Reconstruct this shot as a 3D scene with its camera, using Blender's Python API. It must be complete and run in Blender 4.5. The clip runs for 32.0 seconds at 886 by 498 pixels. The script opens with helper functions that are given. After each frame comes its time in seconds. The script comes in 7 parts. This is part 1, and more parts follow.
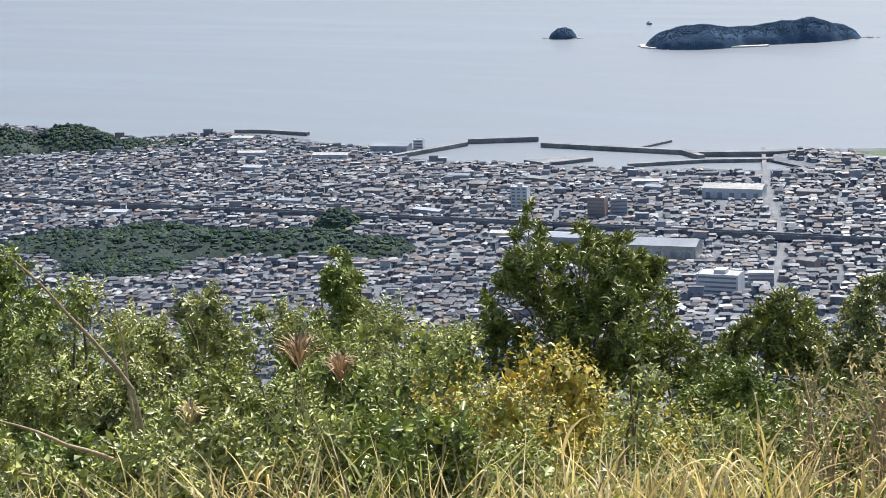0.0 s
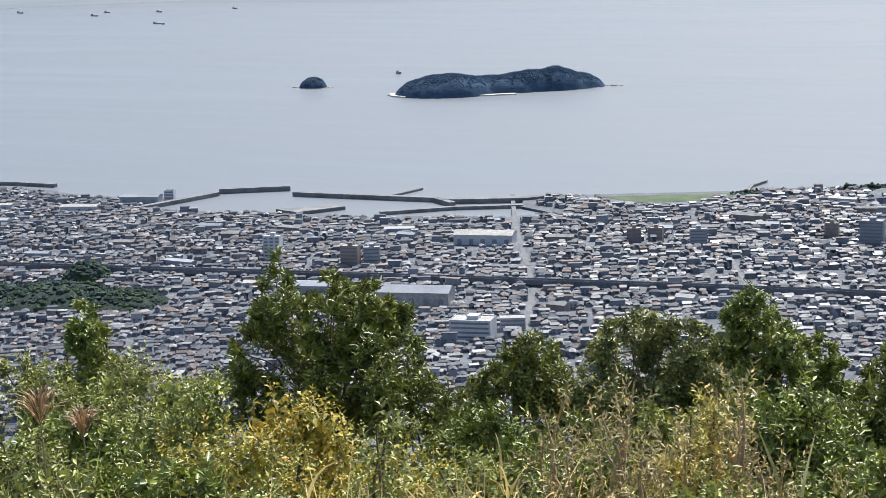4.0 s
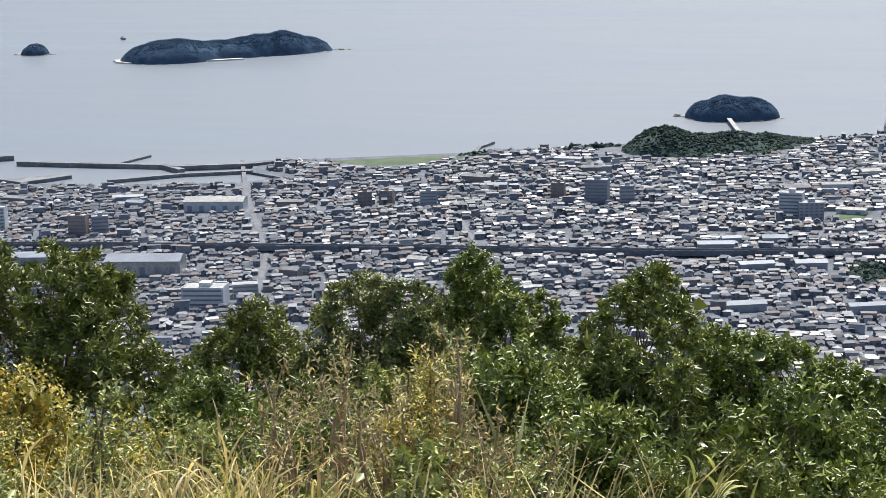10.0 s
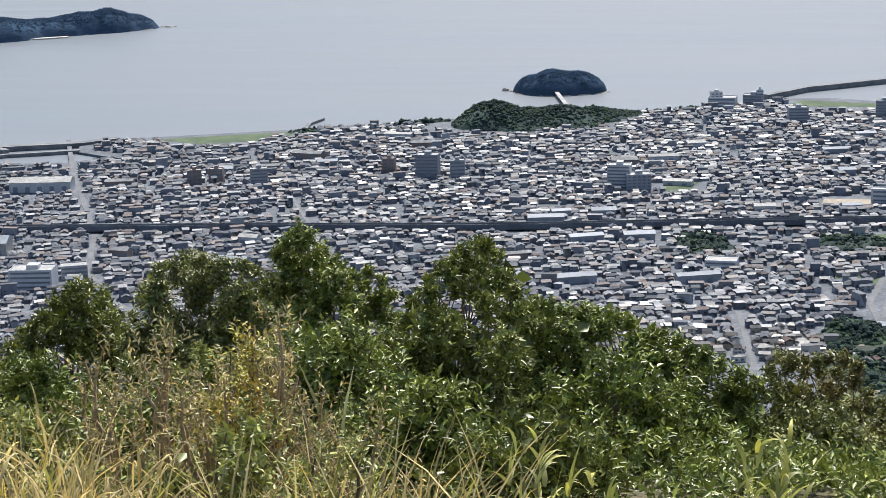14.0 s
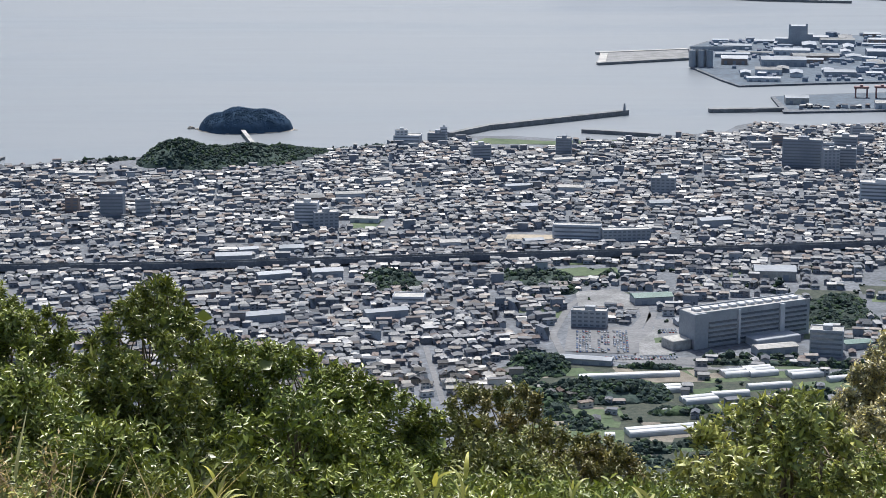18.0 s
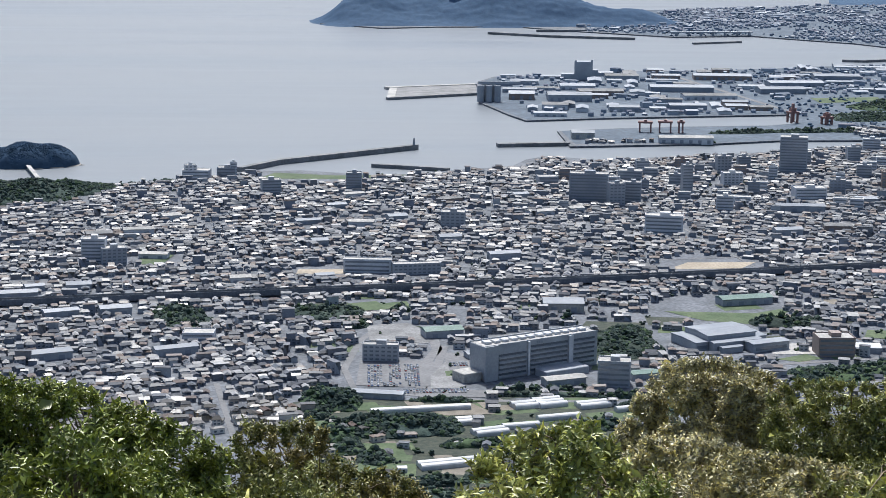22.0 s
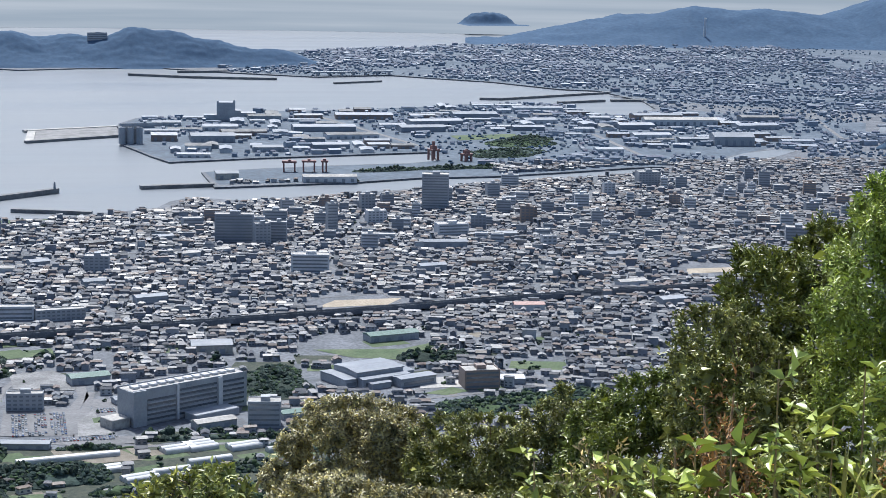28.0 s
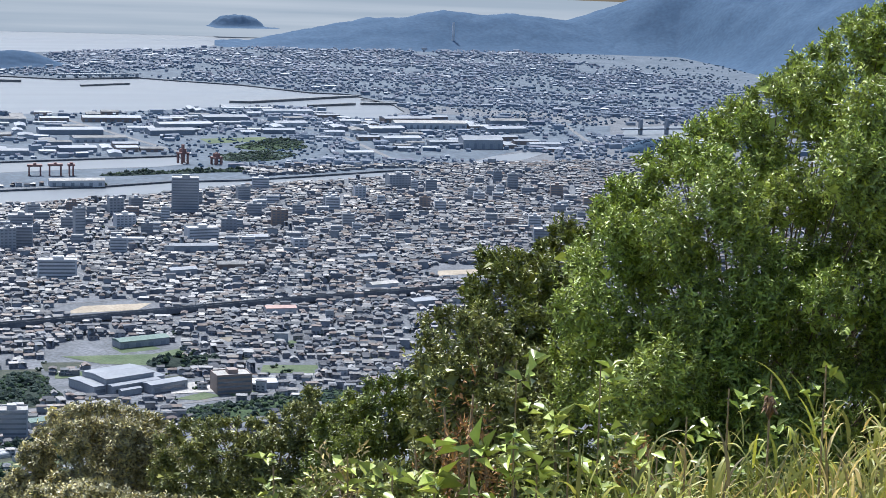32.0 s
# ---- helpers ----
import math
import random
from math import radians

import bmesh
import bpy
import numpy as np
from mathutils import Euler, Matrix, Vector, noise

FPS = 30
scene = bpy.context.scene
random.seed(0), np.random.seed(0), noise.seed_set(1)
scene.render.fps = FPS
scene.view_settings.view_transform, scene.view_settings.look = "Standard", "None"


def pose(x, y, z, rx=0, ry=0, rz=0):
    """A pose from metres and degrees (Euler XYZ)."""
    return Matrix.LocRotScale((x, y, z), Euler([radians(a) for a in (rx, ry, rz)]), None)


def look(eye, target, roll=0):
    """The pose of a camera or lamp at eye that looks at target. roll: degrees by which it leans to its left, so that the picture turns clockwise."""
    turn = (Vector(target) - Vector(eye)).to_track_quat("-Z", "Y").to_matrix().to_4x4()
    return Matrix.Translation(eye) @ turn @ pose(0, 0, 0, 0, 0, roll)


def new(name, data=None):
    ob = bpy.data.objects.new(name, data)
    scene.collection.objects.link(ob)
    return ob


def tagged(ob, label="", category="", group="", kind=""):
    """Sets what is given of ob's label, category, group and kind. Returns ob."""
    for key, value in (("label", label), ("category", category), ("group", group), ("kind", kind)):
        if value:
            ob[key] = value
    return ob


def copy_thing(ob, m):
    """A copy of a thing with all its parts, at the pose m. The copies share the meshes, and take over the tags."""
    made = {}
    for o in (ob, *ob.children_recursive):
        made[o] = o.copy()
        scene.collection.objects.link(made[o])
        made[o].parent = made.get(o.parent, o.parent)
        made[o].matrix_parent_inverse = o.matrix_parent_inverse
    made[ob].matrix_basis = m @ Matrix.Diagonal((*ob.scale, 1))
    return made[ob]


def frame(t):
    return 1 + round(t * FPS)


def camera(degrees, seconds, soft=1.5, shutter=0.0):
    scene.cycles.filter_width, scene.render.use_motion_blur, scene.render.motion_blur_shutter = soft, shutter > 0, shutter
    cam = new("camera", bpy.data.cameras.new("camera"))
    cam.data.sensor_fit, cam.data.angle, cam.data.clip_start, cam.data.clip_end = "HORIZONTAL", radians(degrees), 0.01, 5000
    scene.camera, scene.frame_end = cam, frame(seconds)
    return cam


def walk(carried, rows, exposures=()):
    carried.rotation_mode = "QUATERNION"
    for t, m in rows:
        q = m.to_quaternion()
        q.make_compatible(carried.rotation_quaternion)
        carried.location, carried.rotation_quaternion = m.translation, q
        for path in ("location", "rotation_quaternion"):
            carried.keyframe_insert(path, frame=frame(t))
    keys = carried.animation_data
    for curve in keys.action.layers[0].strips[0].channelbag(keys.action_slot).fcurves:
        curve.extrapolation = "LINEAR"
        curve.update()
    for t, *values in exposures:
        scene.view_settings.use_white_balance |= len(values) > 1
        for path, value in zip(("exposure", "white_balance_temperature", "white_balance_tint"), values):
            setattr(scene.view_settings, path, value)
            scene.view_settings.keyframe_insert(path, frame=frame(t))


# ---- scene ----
EYE = 285.0          # height of the viewpoint above the sea
cam = camera(25.905, 32.0, soft=0.85)
# seconds, turn to the left of +y, pitch, roll
PATH = [(0, 31.356, -12.291, -2.584), (0.5, 30.650, -11.834, -2.702), (1, 29.810, -11.461, -2.676), (1.5, 28.888, -11.242, -2.565), (2, 27.937, -11.162,
    -2.458), (2.5, 26.971, -11.169, -2.322), (3, 25.951, -11.195, -2.161), (3.5, 24.900, -11.172, -2.107), (4, 23.820, -11.134, -2.002), (4.5, 22.797,
    -11.145, -1.921), (6.5, 19.820, -11.638, -1.811), (7, 19.107, -11.803, -1.782), (7.5, 18.324, -11.971, -1.786), (8, 17.540, -12.121, -1.767),
    (8.5, 16.886, -12.261, -1.735), (9, 16.395, -12.367, -1.721), (9.5, 16.021, -12.436, -1.733), (10, 15.726, -12.444, -1.682), (10.5, 15.422,
    -12.433, -1.651), (11, 15.081, -12.424, -1.664), (11.5, 14.694, -12.468, -1.681), (12, 14.228, -12.571, -1.697), (12.5, 13.680, -12.720, -1.724),
    (13, 12.910, -12.919, -1.754), (13.5, 11.880, -13.106, -1.701), (14, 10.624, -13.293, -1.546), (14.5, 9.207, -13.422, -1.420), (15, 7.776,
    -13.406, -1.342), (15.5, 6.350, -13.257, -1.117), (17.5, 1.738, -12.411, -0.269), (18, 1.114, -12.304, -0.127), (18.5, 0.597, -12.178, -0.047),
    (19, 0.000, -12.000, 0.000), (19.5, -0.808, -11.749, 0.091), (20, -1.816, -11.524, 0.170), (20.5, -2.852, -11.354, 0.315), (21, -3.797, -11.243,
    0.521), (21.5, -4.563, -11.230, 0.663), (22, -5.229, -11.245, 0.737), (22.5, -5.907, -11.250, 0.732), (23, -6.589, -11.233, 0.720), (23.5, -7.281,
    -11.211, 0.689), (24, -8.026, -11.179, 0.741), (24.5, -8.889, -11.155, 0.862), (25, -9.885, -11.084, 1.012), (25.5, -10.967, -10.930, 1.082),
    (27.5, -14.959, -9.942, 1.145), (28, -15.865, -9.882, 1.185), (28.5, -16.784, -9.909, 1.246), (29, -17.719, -9.944, 1.341), (29.5, -18.713,
    -9.948, 1.473), (30, -19.702, -9.922, 1.607), (30.5, -20.690, -9.848, 1.772), (31, -21.646, -9.745, 1.890), (31.5, -22.548, -9.659, 1.932), (32,
    -23.351, -9.582, 2.024)]


def ahead(yaw, pitch):
    a, b = radians(yaw), radians(pitch)
    return Vector((-math.sin(a) * math.cos(b), math.cos(a) * math.cos(b), math.sin(b)))


rows = []
for t, yaw, pitch, roll in PATH:
    eye = Vector((0.012 * (t - 16.0), 0.0, EYE))
    rows.append((t, look(eye, eye + ahead(yaw, pitch) * 100.0, roll)))
walk(cam, rows, [(0.0, 0.56, 6250.0, 10.0), (4.0, 0.42, 6250.0, 10.0), (9.0, 0.36, 6250.0, 10.0), (13.0, 0.30, 6250.0, 10.0), (19.0, 0.18, 6200.0, 10.0),
                 (23.0, 0.18, 6100.0, 10.0), (28.0, 0.25, 5950.0, 10.0), (32.0, 0.37, 5900.0, 10.0)])

# ---- sky and sun ----
SUN_AZ, SUN_EL = 0.0, 56.0   # degrees left of +y, above the horizon
world = bpy.data.worlds.new("sky")
scene.world = world
world.use_nodes = True
wn = world.node_tree.nodes
sky = wn.new("ShaderNodeTexSky")
sky.sky_type, sky.sun_disc = "NISHITA", False
sky.sun_elevation, sky.sun_rotation = radians(SUN_EL), radians(-SUN_AZ)
sky.air_density, sky.dust_density, sky.ozone_density = 1.0, 3.0, 1.2
wn["Background"].inputs["Strength"].default_value = 0.125
world.node_tree.links.new(sky.outputs[0], wn["Background"].inputs["Color"])
sun_data = bpy.data.lights.new("sun", "SUN")
sun_data.energy, sun_data.angle, sun_data.color = 4.7, radians(0.55), (1.0, 0.95, 0.87)
sun = new("sun", sun_data)
sun.matrix_world = look(ahead(SUN_AZ, SUN_EL) * 500.0, (0, 0, 0))


# ---- materials ----
def mat(name, c1, c2, scale, rough=0.8, bump=0.0, bump_scale=None, metal=0.0, island=None, per_object=None,
        spec=0.5, grain=0.25, sheen=0.0, leaf=0.0, rough2=None):
    """Two colours mixed by a broad noise, a fine grain over them, and a variation from piece to piece."""
    m = bpy.data.materials.new(name)
    m.use_nodes = True
    nt = m.node_tree
    nd, ln = nt.nodes, nt.links
    b = nd["Principled BSDF"]
    geo = nd.new("ShaderNodeNewGeometry")
    n1 = nd.new("ShaderNodeTexNoise")
    n1.inputs["Scale"].default_value, n1.inputs["Detail"].default_value = scale, 5.0
    n2 = nd.new("ShaderNodeTexNoise")
    n2.inputs["Scale"].default_value, n2.inputs["Detail"].default_value = scale * 9.0, 3.0
    for n in (n1, n2):
        ln.new(geo.outputs["Position"], n.inputs["Vector"])
    ramp = nd.new("ShaderNodeValToRGB")
    ramp.color_ramp.elements[0].position, ramp.color_ramp.elements[1].position = 0.36, 0.64
    ramp.color_ramp.elements[0].color, ramp.color_ramp.elements[1].color = (*c1, 1), (*c2, 1)
    ln.new(n1.outputs["Fac"], ramp.inputs["Fac"])
    colour = ramp.outputs["Color"]
    pick = None
    if island or per_object:
        if island:
            pick = geo.outputs["Random Per Island"]
        else:
            pick = nd.new("ShaderNodeObjectInfo").outputs["Random"]
        pal = nd.new("ShaderNodeValToRGB")
        cols = island or per_object
        pal.color_ramp.interpolation = "CONSTANT" if leaf == 0 else "LINEAR"
        while len(pal.color_ramp.elements) < len(cols):
            pal.color_ramp.elements.new(0.5)
        for i, c in enumerate(cols):
            pal.color_ramp.elements[i].position = i / len(cols)
            pal.color_ramp.elements[i].color = (*c, 1)
        ln.new(pick, pal.inputs["Fac"])
        mx = nd.new("ShaderNodeMix")
        mx.data_type, mx.blend_type = "RGBA", "MULTIPLY"
        mx.inputs[0].default_value = 1.0
        ln.new(colour, mx.inputs[6])
        ln.new(pal.outputs["Color"], mx.inputs[7])
        colour = mx.outputs[2]
    if grain:
        gr = nd.new("ShaderNodeMapRange")
        gr.inputs[1].default_value, gr.inputs[2].default_value = 0.3, 0.7
        gr.inputs[3].default_value, gr.inputs[4].default_value = 1.0 - grain, 1.0 + grain
        ln.new(n2.outputs["Fac"], gr.inputs[0])
        sc = nd.new("ShaderNodeVectorMath")
        sc.operation = "SCALE"
        ln.new(colour, sc.inputs[0])
        ln.new(gr.outputs[0], sc.inputs[3])
        colour = sc.outputs[0]
    ln.new(colour, b.inputs["Base Color"])
    b.inputs["Roughness"].default_value, b.inputs["Metallic"].default_value = rough, metal
    b.inputs["Specular IOR Level"].default_value = spec
    b.inputs["Sheen Weight"].default_value = sheen
    if rough2 is not None and pick is not None:
        rr = nd.new("ShaderNodeMapRange")
        rr.inputs[3].default_value, rr.inputs[4].default_value = rough, rough2
        fr = nd.new("ShaderNodeMath")
        fr.operation = "FRACT"
        ml = nd.new("ShaderNodeMath")
        ml.operation = "MULTIPLY"
        ml.inputs[1].default_value = 17.3
        ln.new(pick, ml.inputs[0])
        ln.new(ml.outputs[0], fr.inputs[0])
        ln.new(fr.outputs[0], rr.inputs[0])
        ln.new(rr.outputs[0], b.inputs["Roughness"])
    if bump:
        bp = nd.new("ShaderNodeBump")
        bp.inputs["Strength"].default_value, bp.inputs["Distance"].default_value = 1.0, bump
        nb = nd.new("ShaderNodeTexNoise")
        nb.inputs["Scale"].default_value, nb.inputs["Detail"].default_value = bump_scale or scale * 4, 4.0
        ln.new(geo.outputs["Position"], nb.inputs["Vector"])
        ln.new(nb.outputs["Fac"], bp.inputs["Height"])
        ln.new(bp.outputs["Normal"], b.inputs["Normal"])
    if leaf:
        tr = nd.new("ShaderNodeBsdfTranslucent")
        ln.new(colour, tr.inputs["Color"])
        ms = nd.new("ShaderNodeMixShader")
        ms.inputs[0].default_value = leaf
        ln.new(b.outputs[0], ms.inputs[1])
        ln.new(tr.outputs[0], ms.inputs[2])
        ln.new(ms.outputs[0], nd["Material Output"].inputs["Surface"])
    return m


G = lambda v: (v, v, v)
# Bluish grey: part of the blue is haze over the plain.
M_LAND = mat("town_ground", (0.072, 0.085, 0.102), (0.124, 0.138, 0.162), 0.045, 0.85, grain=0.4)
M_HILLSOIL = mat("hill_soil", (0.05, 0.055, 0.02), (0.12, 0.10, 0.05), 0.9, 0.95, 0.05, 6.0)
M_ROAD = mat("asphalt", (0.09, 0.097, 0.108), (0.135, 0.14, 0.152), 0.05, 0.75)
M_CONC = mat("concrete", (0.30, 0.30, 0.29), (0.42, 0.41, 0.39), 0.06, 0.8, 0.05, 0.8)
M_BREAK = mat("breakwater_concrete", (0.13, 0.135, 0.14), (0.22, 0.225, 0.23), 0.08, 0.85, 0.3, 0.5)
M_SAND = mat("playing_field_sand", (0.30, 0.26, 0.20), (0.38, 0.33, 0.26), 0.05, 0.95)
M_GRASSF = mat("field_grass", (0.055, 0.090, 0.042), (0.095, 0.128, 0.066), 0.06, 0.95)
M_WOOD = mat("woods_foliage", (0.030, 0.048, 0.044), (0.054, 0.076, 0.064), 0.05, 0.85, 0.5, 0.6, spec=0.08,
             island=[G(0.7), G(1.0), G(1.25), (1.2, 1.3, 0.8)])
# Foliage blued and evened out: the distance haze is in the base colour.
M_FARWOOD_HAZED = mat("hazed_far_woods", (0.050, 0.084, 0.130), (0.062, 0.098, 0.146), 0.012, 0.95, 0.3, 0.15, spec=0.02,
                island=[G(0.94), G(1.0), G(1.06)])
# Wooded slopes coloured blue to carry the haze over the ranges.
M_HILLS_HAZED = mat("hazed_hill_woods", (0.052, 0.094, 0.158), (0.064, 0.110, 0.178), 0.012, 0.85, 0.5, 0.12, spec=0.06, grain=0.12)
# Ground of the far side, tinted blue to include the haze.
M_FARLAND_HAZED = mat("hazed_far_plain", (0.055, 0.082, 0.115), (0.092, 0.122, 0.158), 0.02, 0.9, grain=0.3)
M_BEACH = mat("beach_sand", (0.46, 0.43, 0.38), (0.58, 0.55, 0.49), 0.1, 0.95)
M_ROCK = mat("shore_rock", (0.25, 0.22, 0.18), (0.42, 0.38, 0.32), 0.2, 0.9, 0.3, 0.7)
# Blue-grey tiles, pushed bluer and closer in tone to include haze.
M_ROOF_HAZED = mat("hazed_roof_tiles", G(0.45), G(0.62), 0.3, 0.36, 0.05, 3.0, spec=0.22, rough2=0.8, grain=0.15, island=[
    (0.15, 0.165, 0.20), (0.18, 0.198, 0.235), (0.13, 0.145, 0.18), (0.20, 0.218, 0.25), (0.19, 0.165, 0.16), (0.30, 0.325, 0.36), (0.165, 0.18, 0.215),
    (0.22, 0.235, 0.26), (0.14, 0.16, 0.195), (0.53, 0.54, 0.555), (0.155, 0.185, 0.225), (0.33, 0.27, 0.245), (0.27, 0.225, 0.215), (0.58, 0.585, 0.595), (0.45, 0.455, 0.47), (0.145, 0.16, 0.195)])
# Wall tones drawn together towards blue-grey, with the town's haze in them.
M_WALL_HAZED = mat("house_walls", G(0.68), G(0.88), 0.2, 0.85, grain=0.15, island=[
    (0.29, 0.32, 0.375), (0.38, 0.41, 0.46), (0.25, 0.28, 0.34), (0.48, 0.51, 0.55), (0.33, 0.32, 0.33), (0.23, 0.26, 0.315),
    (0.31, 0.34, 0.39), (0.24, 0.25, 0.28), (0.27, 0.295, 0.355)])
M_ROOF1 = mat("roof_tiles_single", G(0.4), G(0.55), 0.3, 0.32, 0.05, 3.0, spec=0.34, rough2=0.75, grain=0.15, per_object=[
    G(0.10), (0.14, 0.15, 0.17), G(0.07), (0.20, 0.20, 0.21), (0.16, 0.10, 0.075), (0.33, 0.33, 0.34), (0.12, 0.13, 0.15)])
M_WALL1 = mat("house_walls_single", G(0.85), G(1.0), 0.2, 0.85, grain=0.12, per_object=[
    (0.55, 0.53, 0.48), (0.68, 0.66, 0.62), (0.42, 0.39, 0.34), (0.75, 0.74, 0.72), (0.5, 0.43, 0.34), (0.36, 0.33, 0.30)])
# Far walls and roofs: haze painted in as blue, low-contrast tones.
M_WALLFAR_HAZED = mat("hazed_far_house_walls", G(0.85), G(1.0), 0.2, 0.85, grain=0.1, island=[(0.21, 0.265, 0.345), (0.26, 0.315, 0.395), (0.19, 0.24, 0.32), (0.34, 0.385, 0.45)])
M_ROOFFAR_HAZED = mat("hazed_far_house_roofs", G(0.85), G(1.0), 0.05, 0.55, spec=0.2, rough2=0.85, grain=0.1, island=[
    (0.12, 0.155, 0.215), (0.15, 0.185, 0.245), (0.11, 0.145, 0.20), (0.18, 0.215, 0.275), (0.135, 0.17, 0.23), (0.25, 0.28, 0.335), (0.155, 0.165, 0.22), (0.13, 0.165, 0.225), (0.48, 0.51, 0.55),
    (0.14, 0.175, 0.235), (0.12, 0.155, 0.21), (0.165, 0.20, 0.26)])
M_WHITE = mat("white_wall", (0.46, 0.48, 0.51), (0.56, 0.58, 0.61), 0.08, 0.7, grain=0.08)
M_GREYW = mat("grey_wall", (0.27, 0.295, 0.33), (0.34, 0.365, 0.40), 0.08, 0.7, grain=0.1)
M_DARKW = mat("dark_wall", (0.19, 0.22, 0.265), (0.24, 0.27, 0.315), 0.08, 0.6, grain=0.1)
M_BROWNW = mat("brown_tile_wall", (0.22, 0.175, 0.16), (0.28, 0.225, 0.20), 0.08, 0.7, grain=0.1)
# Pale blue-grey base stands in for sky reflected in the panes.
M_GLASS = mat("sky_toned_window_glass", (0.15, 0.175, 0.21), (0.18, 0.205, 0.24), 0.1, 0.12, spec=0.8, grain=0.1)
M_METALROOF = mat("pale_metal_roof", (0.20, 0.225, 0.26), (0.27, 0.295, 0.33), 0.05, 0.6, spec=0.2, grain=0.08)
M_GREENROOF = mat("green_metal_roof", (0.12, 0.19, 0.17), (0.16, 0.23, 0.21), 0.1, 0.6, spec=0.2)
M_RED = mat("red_crane_paint", (0.20, 0.10, 0.09), (0.25, 0.13, 0.12), 0.2, 0.5)
# Dark because the shade of the hill-facing side is put into the colour.
M_VIADUCT_SHADE = mat("shade_dark_viaduct_concrete", (0.10, 0.115, 0.14), (0.15, 0.165, 0.19), 0.08, 0.85, 0.2, 0.5)
M_PLOT = mat("vegetable_plots", (0.024, 0.037, 0.028), (0.055, 0.064, 0.046), 0.35, 0.95, 0.2, 0.8)
M_SOIL = mat("bare_plot_soil", (0.15, 0.135, 0.11), (0.22, 0.20, 0.165), 0.2, 0.95)
# Glass base raised from near black to carry some of the haze.
M_HOUSEGLASS = mat("hazed_window_glass", (0.07, 0.085, 0.11), (0.11, 0.13, 0.16), 0.1, 0.2, spec=0.5, grain=0.1)
M_REDROOF = mat("red_roof", (0.30, 0.17, 0.15), (0.36, 0.21, 0.18), 0.1, 0.5)
M_PLASTIC = mat("greenhouse_film", (0.40, 0.42, 0.43), (0.52, 0.53, 0.54), 0.1, 0.4, spec=0.5, grain=0.08)
M_CAR = mat("car_paint", G(0.95), G(1.0), 0.5, 0.25, spec=0.6, grain=0.0, per_object=[
    G(0.75), G(0.6), G(0.05), G(0.3), (0.3, 0.04, 0.03), (0.05, 0.1, 0.25), G(0.7)])
M_BARK = mat("bark", (0.10, 0.075, 0.05), (0.20, 0.16, 0.11), 6.0, 0.9, 0.01, 30.0)
M_TWIG = mat("dry_stem", (0.30, 0.22, 0.13), (0.42, 0.32, 0.2), 8.0, 0.85)


def leaf_mat(name, c1, c2, tints, rough=0.38, thin=0.3):
    return mat(name, c1, c2, 1.6, rough * 1.1, grain=0.12, island=tints, leaf=thin * 0.45, spec=0.4)


TINT = [G(0.28), G(0.7), G(1.0), (1.65, 1.5, 0.95), G(0.4), (1.3, 1.28, 1.2)]
M_LEAF = {
    "plume": leaf_mat("reddish_plume", (0.34, 0.22, 0.14), (0.42, 0.30, 0.2), TINT, 0.6, 0.5),
    "bright": leaf_mat("fresh_green_leaves", (0.270, 0.365, 0.075), (0.380, 0.455, 0.115), TINT, 0.33, 0.28),
    "straw": leaf_mat("straw_blades", (0.52, 0.41, 0.17), (0.64, 0.53, 0.26), TINT, 0.55, 0.6),
    "blade": leaf_mat("green_blades", (0.30, 0.33, 0.06), (0.44, 0.44, 0.15), TINT, 0.45, 0.58),
    "dark": leaf_mat("dark_green_leaves", (0.165, 0.200, 0.046), (0.245, 0.278, 0.070), TINT, 0.32, 0.22),
    "mid": leaf_mat("green_leaves", (0.165, 0.220, 0.045), (0.250, 0.295, 0.066), TINT, 0.34, 0.24),
    "light": leaf_mat("light_green_leaves", (0.255, 0.300, 0.082), (0.390, 0.410, 0.150), TINT, 0.38, 0.3),
    "olive": leaf_mat("olive_leaves", (0.200, 0.228, 0.068), (0.300, 0.315, 0.112), TINT, 0.34, 0.22),
    "silver": leaf_mat("silvery_brown_leaves", (0.33, 0.31, 0.15), (0.54, 0.51, 0.31), TINT, 0.34, 0.3),
    "gold": leaf_mat("yellow_gold_leaves", (0.46, 0.39, 0.085), (0.40, 0.41, 0.11), TINT + [(1.12, 0.85, 0.5)], 0.45, 0.4),
    "dry": leaf_mat("dry_straw_leaves", (0.44, 0.36, 0.19), (0.55, 0.48, 0.28), TINT, 0.6, 0.4),
    "rust": leaf_mat("rust_red_leaves", (0.30, 0.15, 0.06), (0.38, 0.23, 0.10), TINT, 0.6, 0.4),
    "red": leaf_mat("reddish_leaves", (0.225, 0.190, 0.065), (0.190, 0.225, 0.068), TINT, 0.4, 0.3),
}


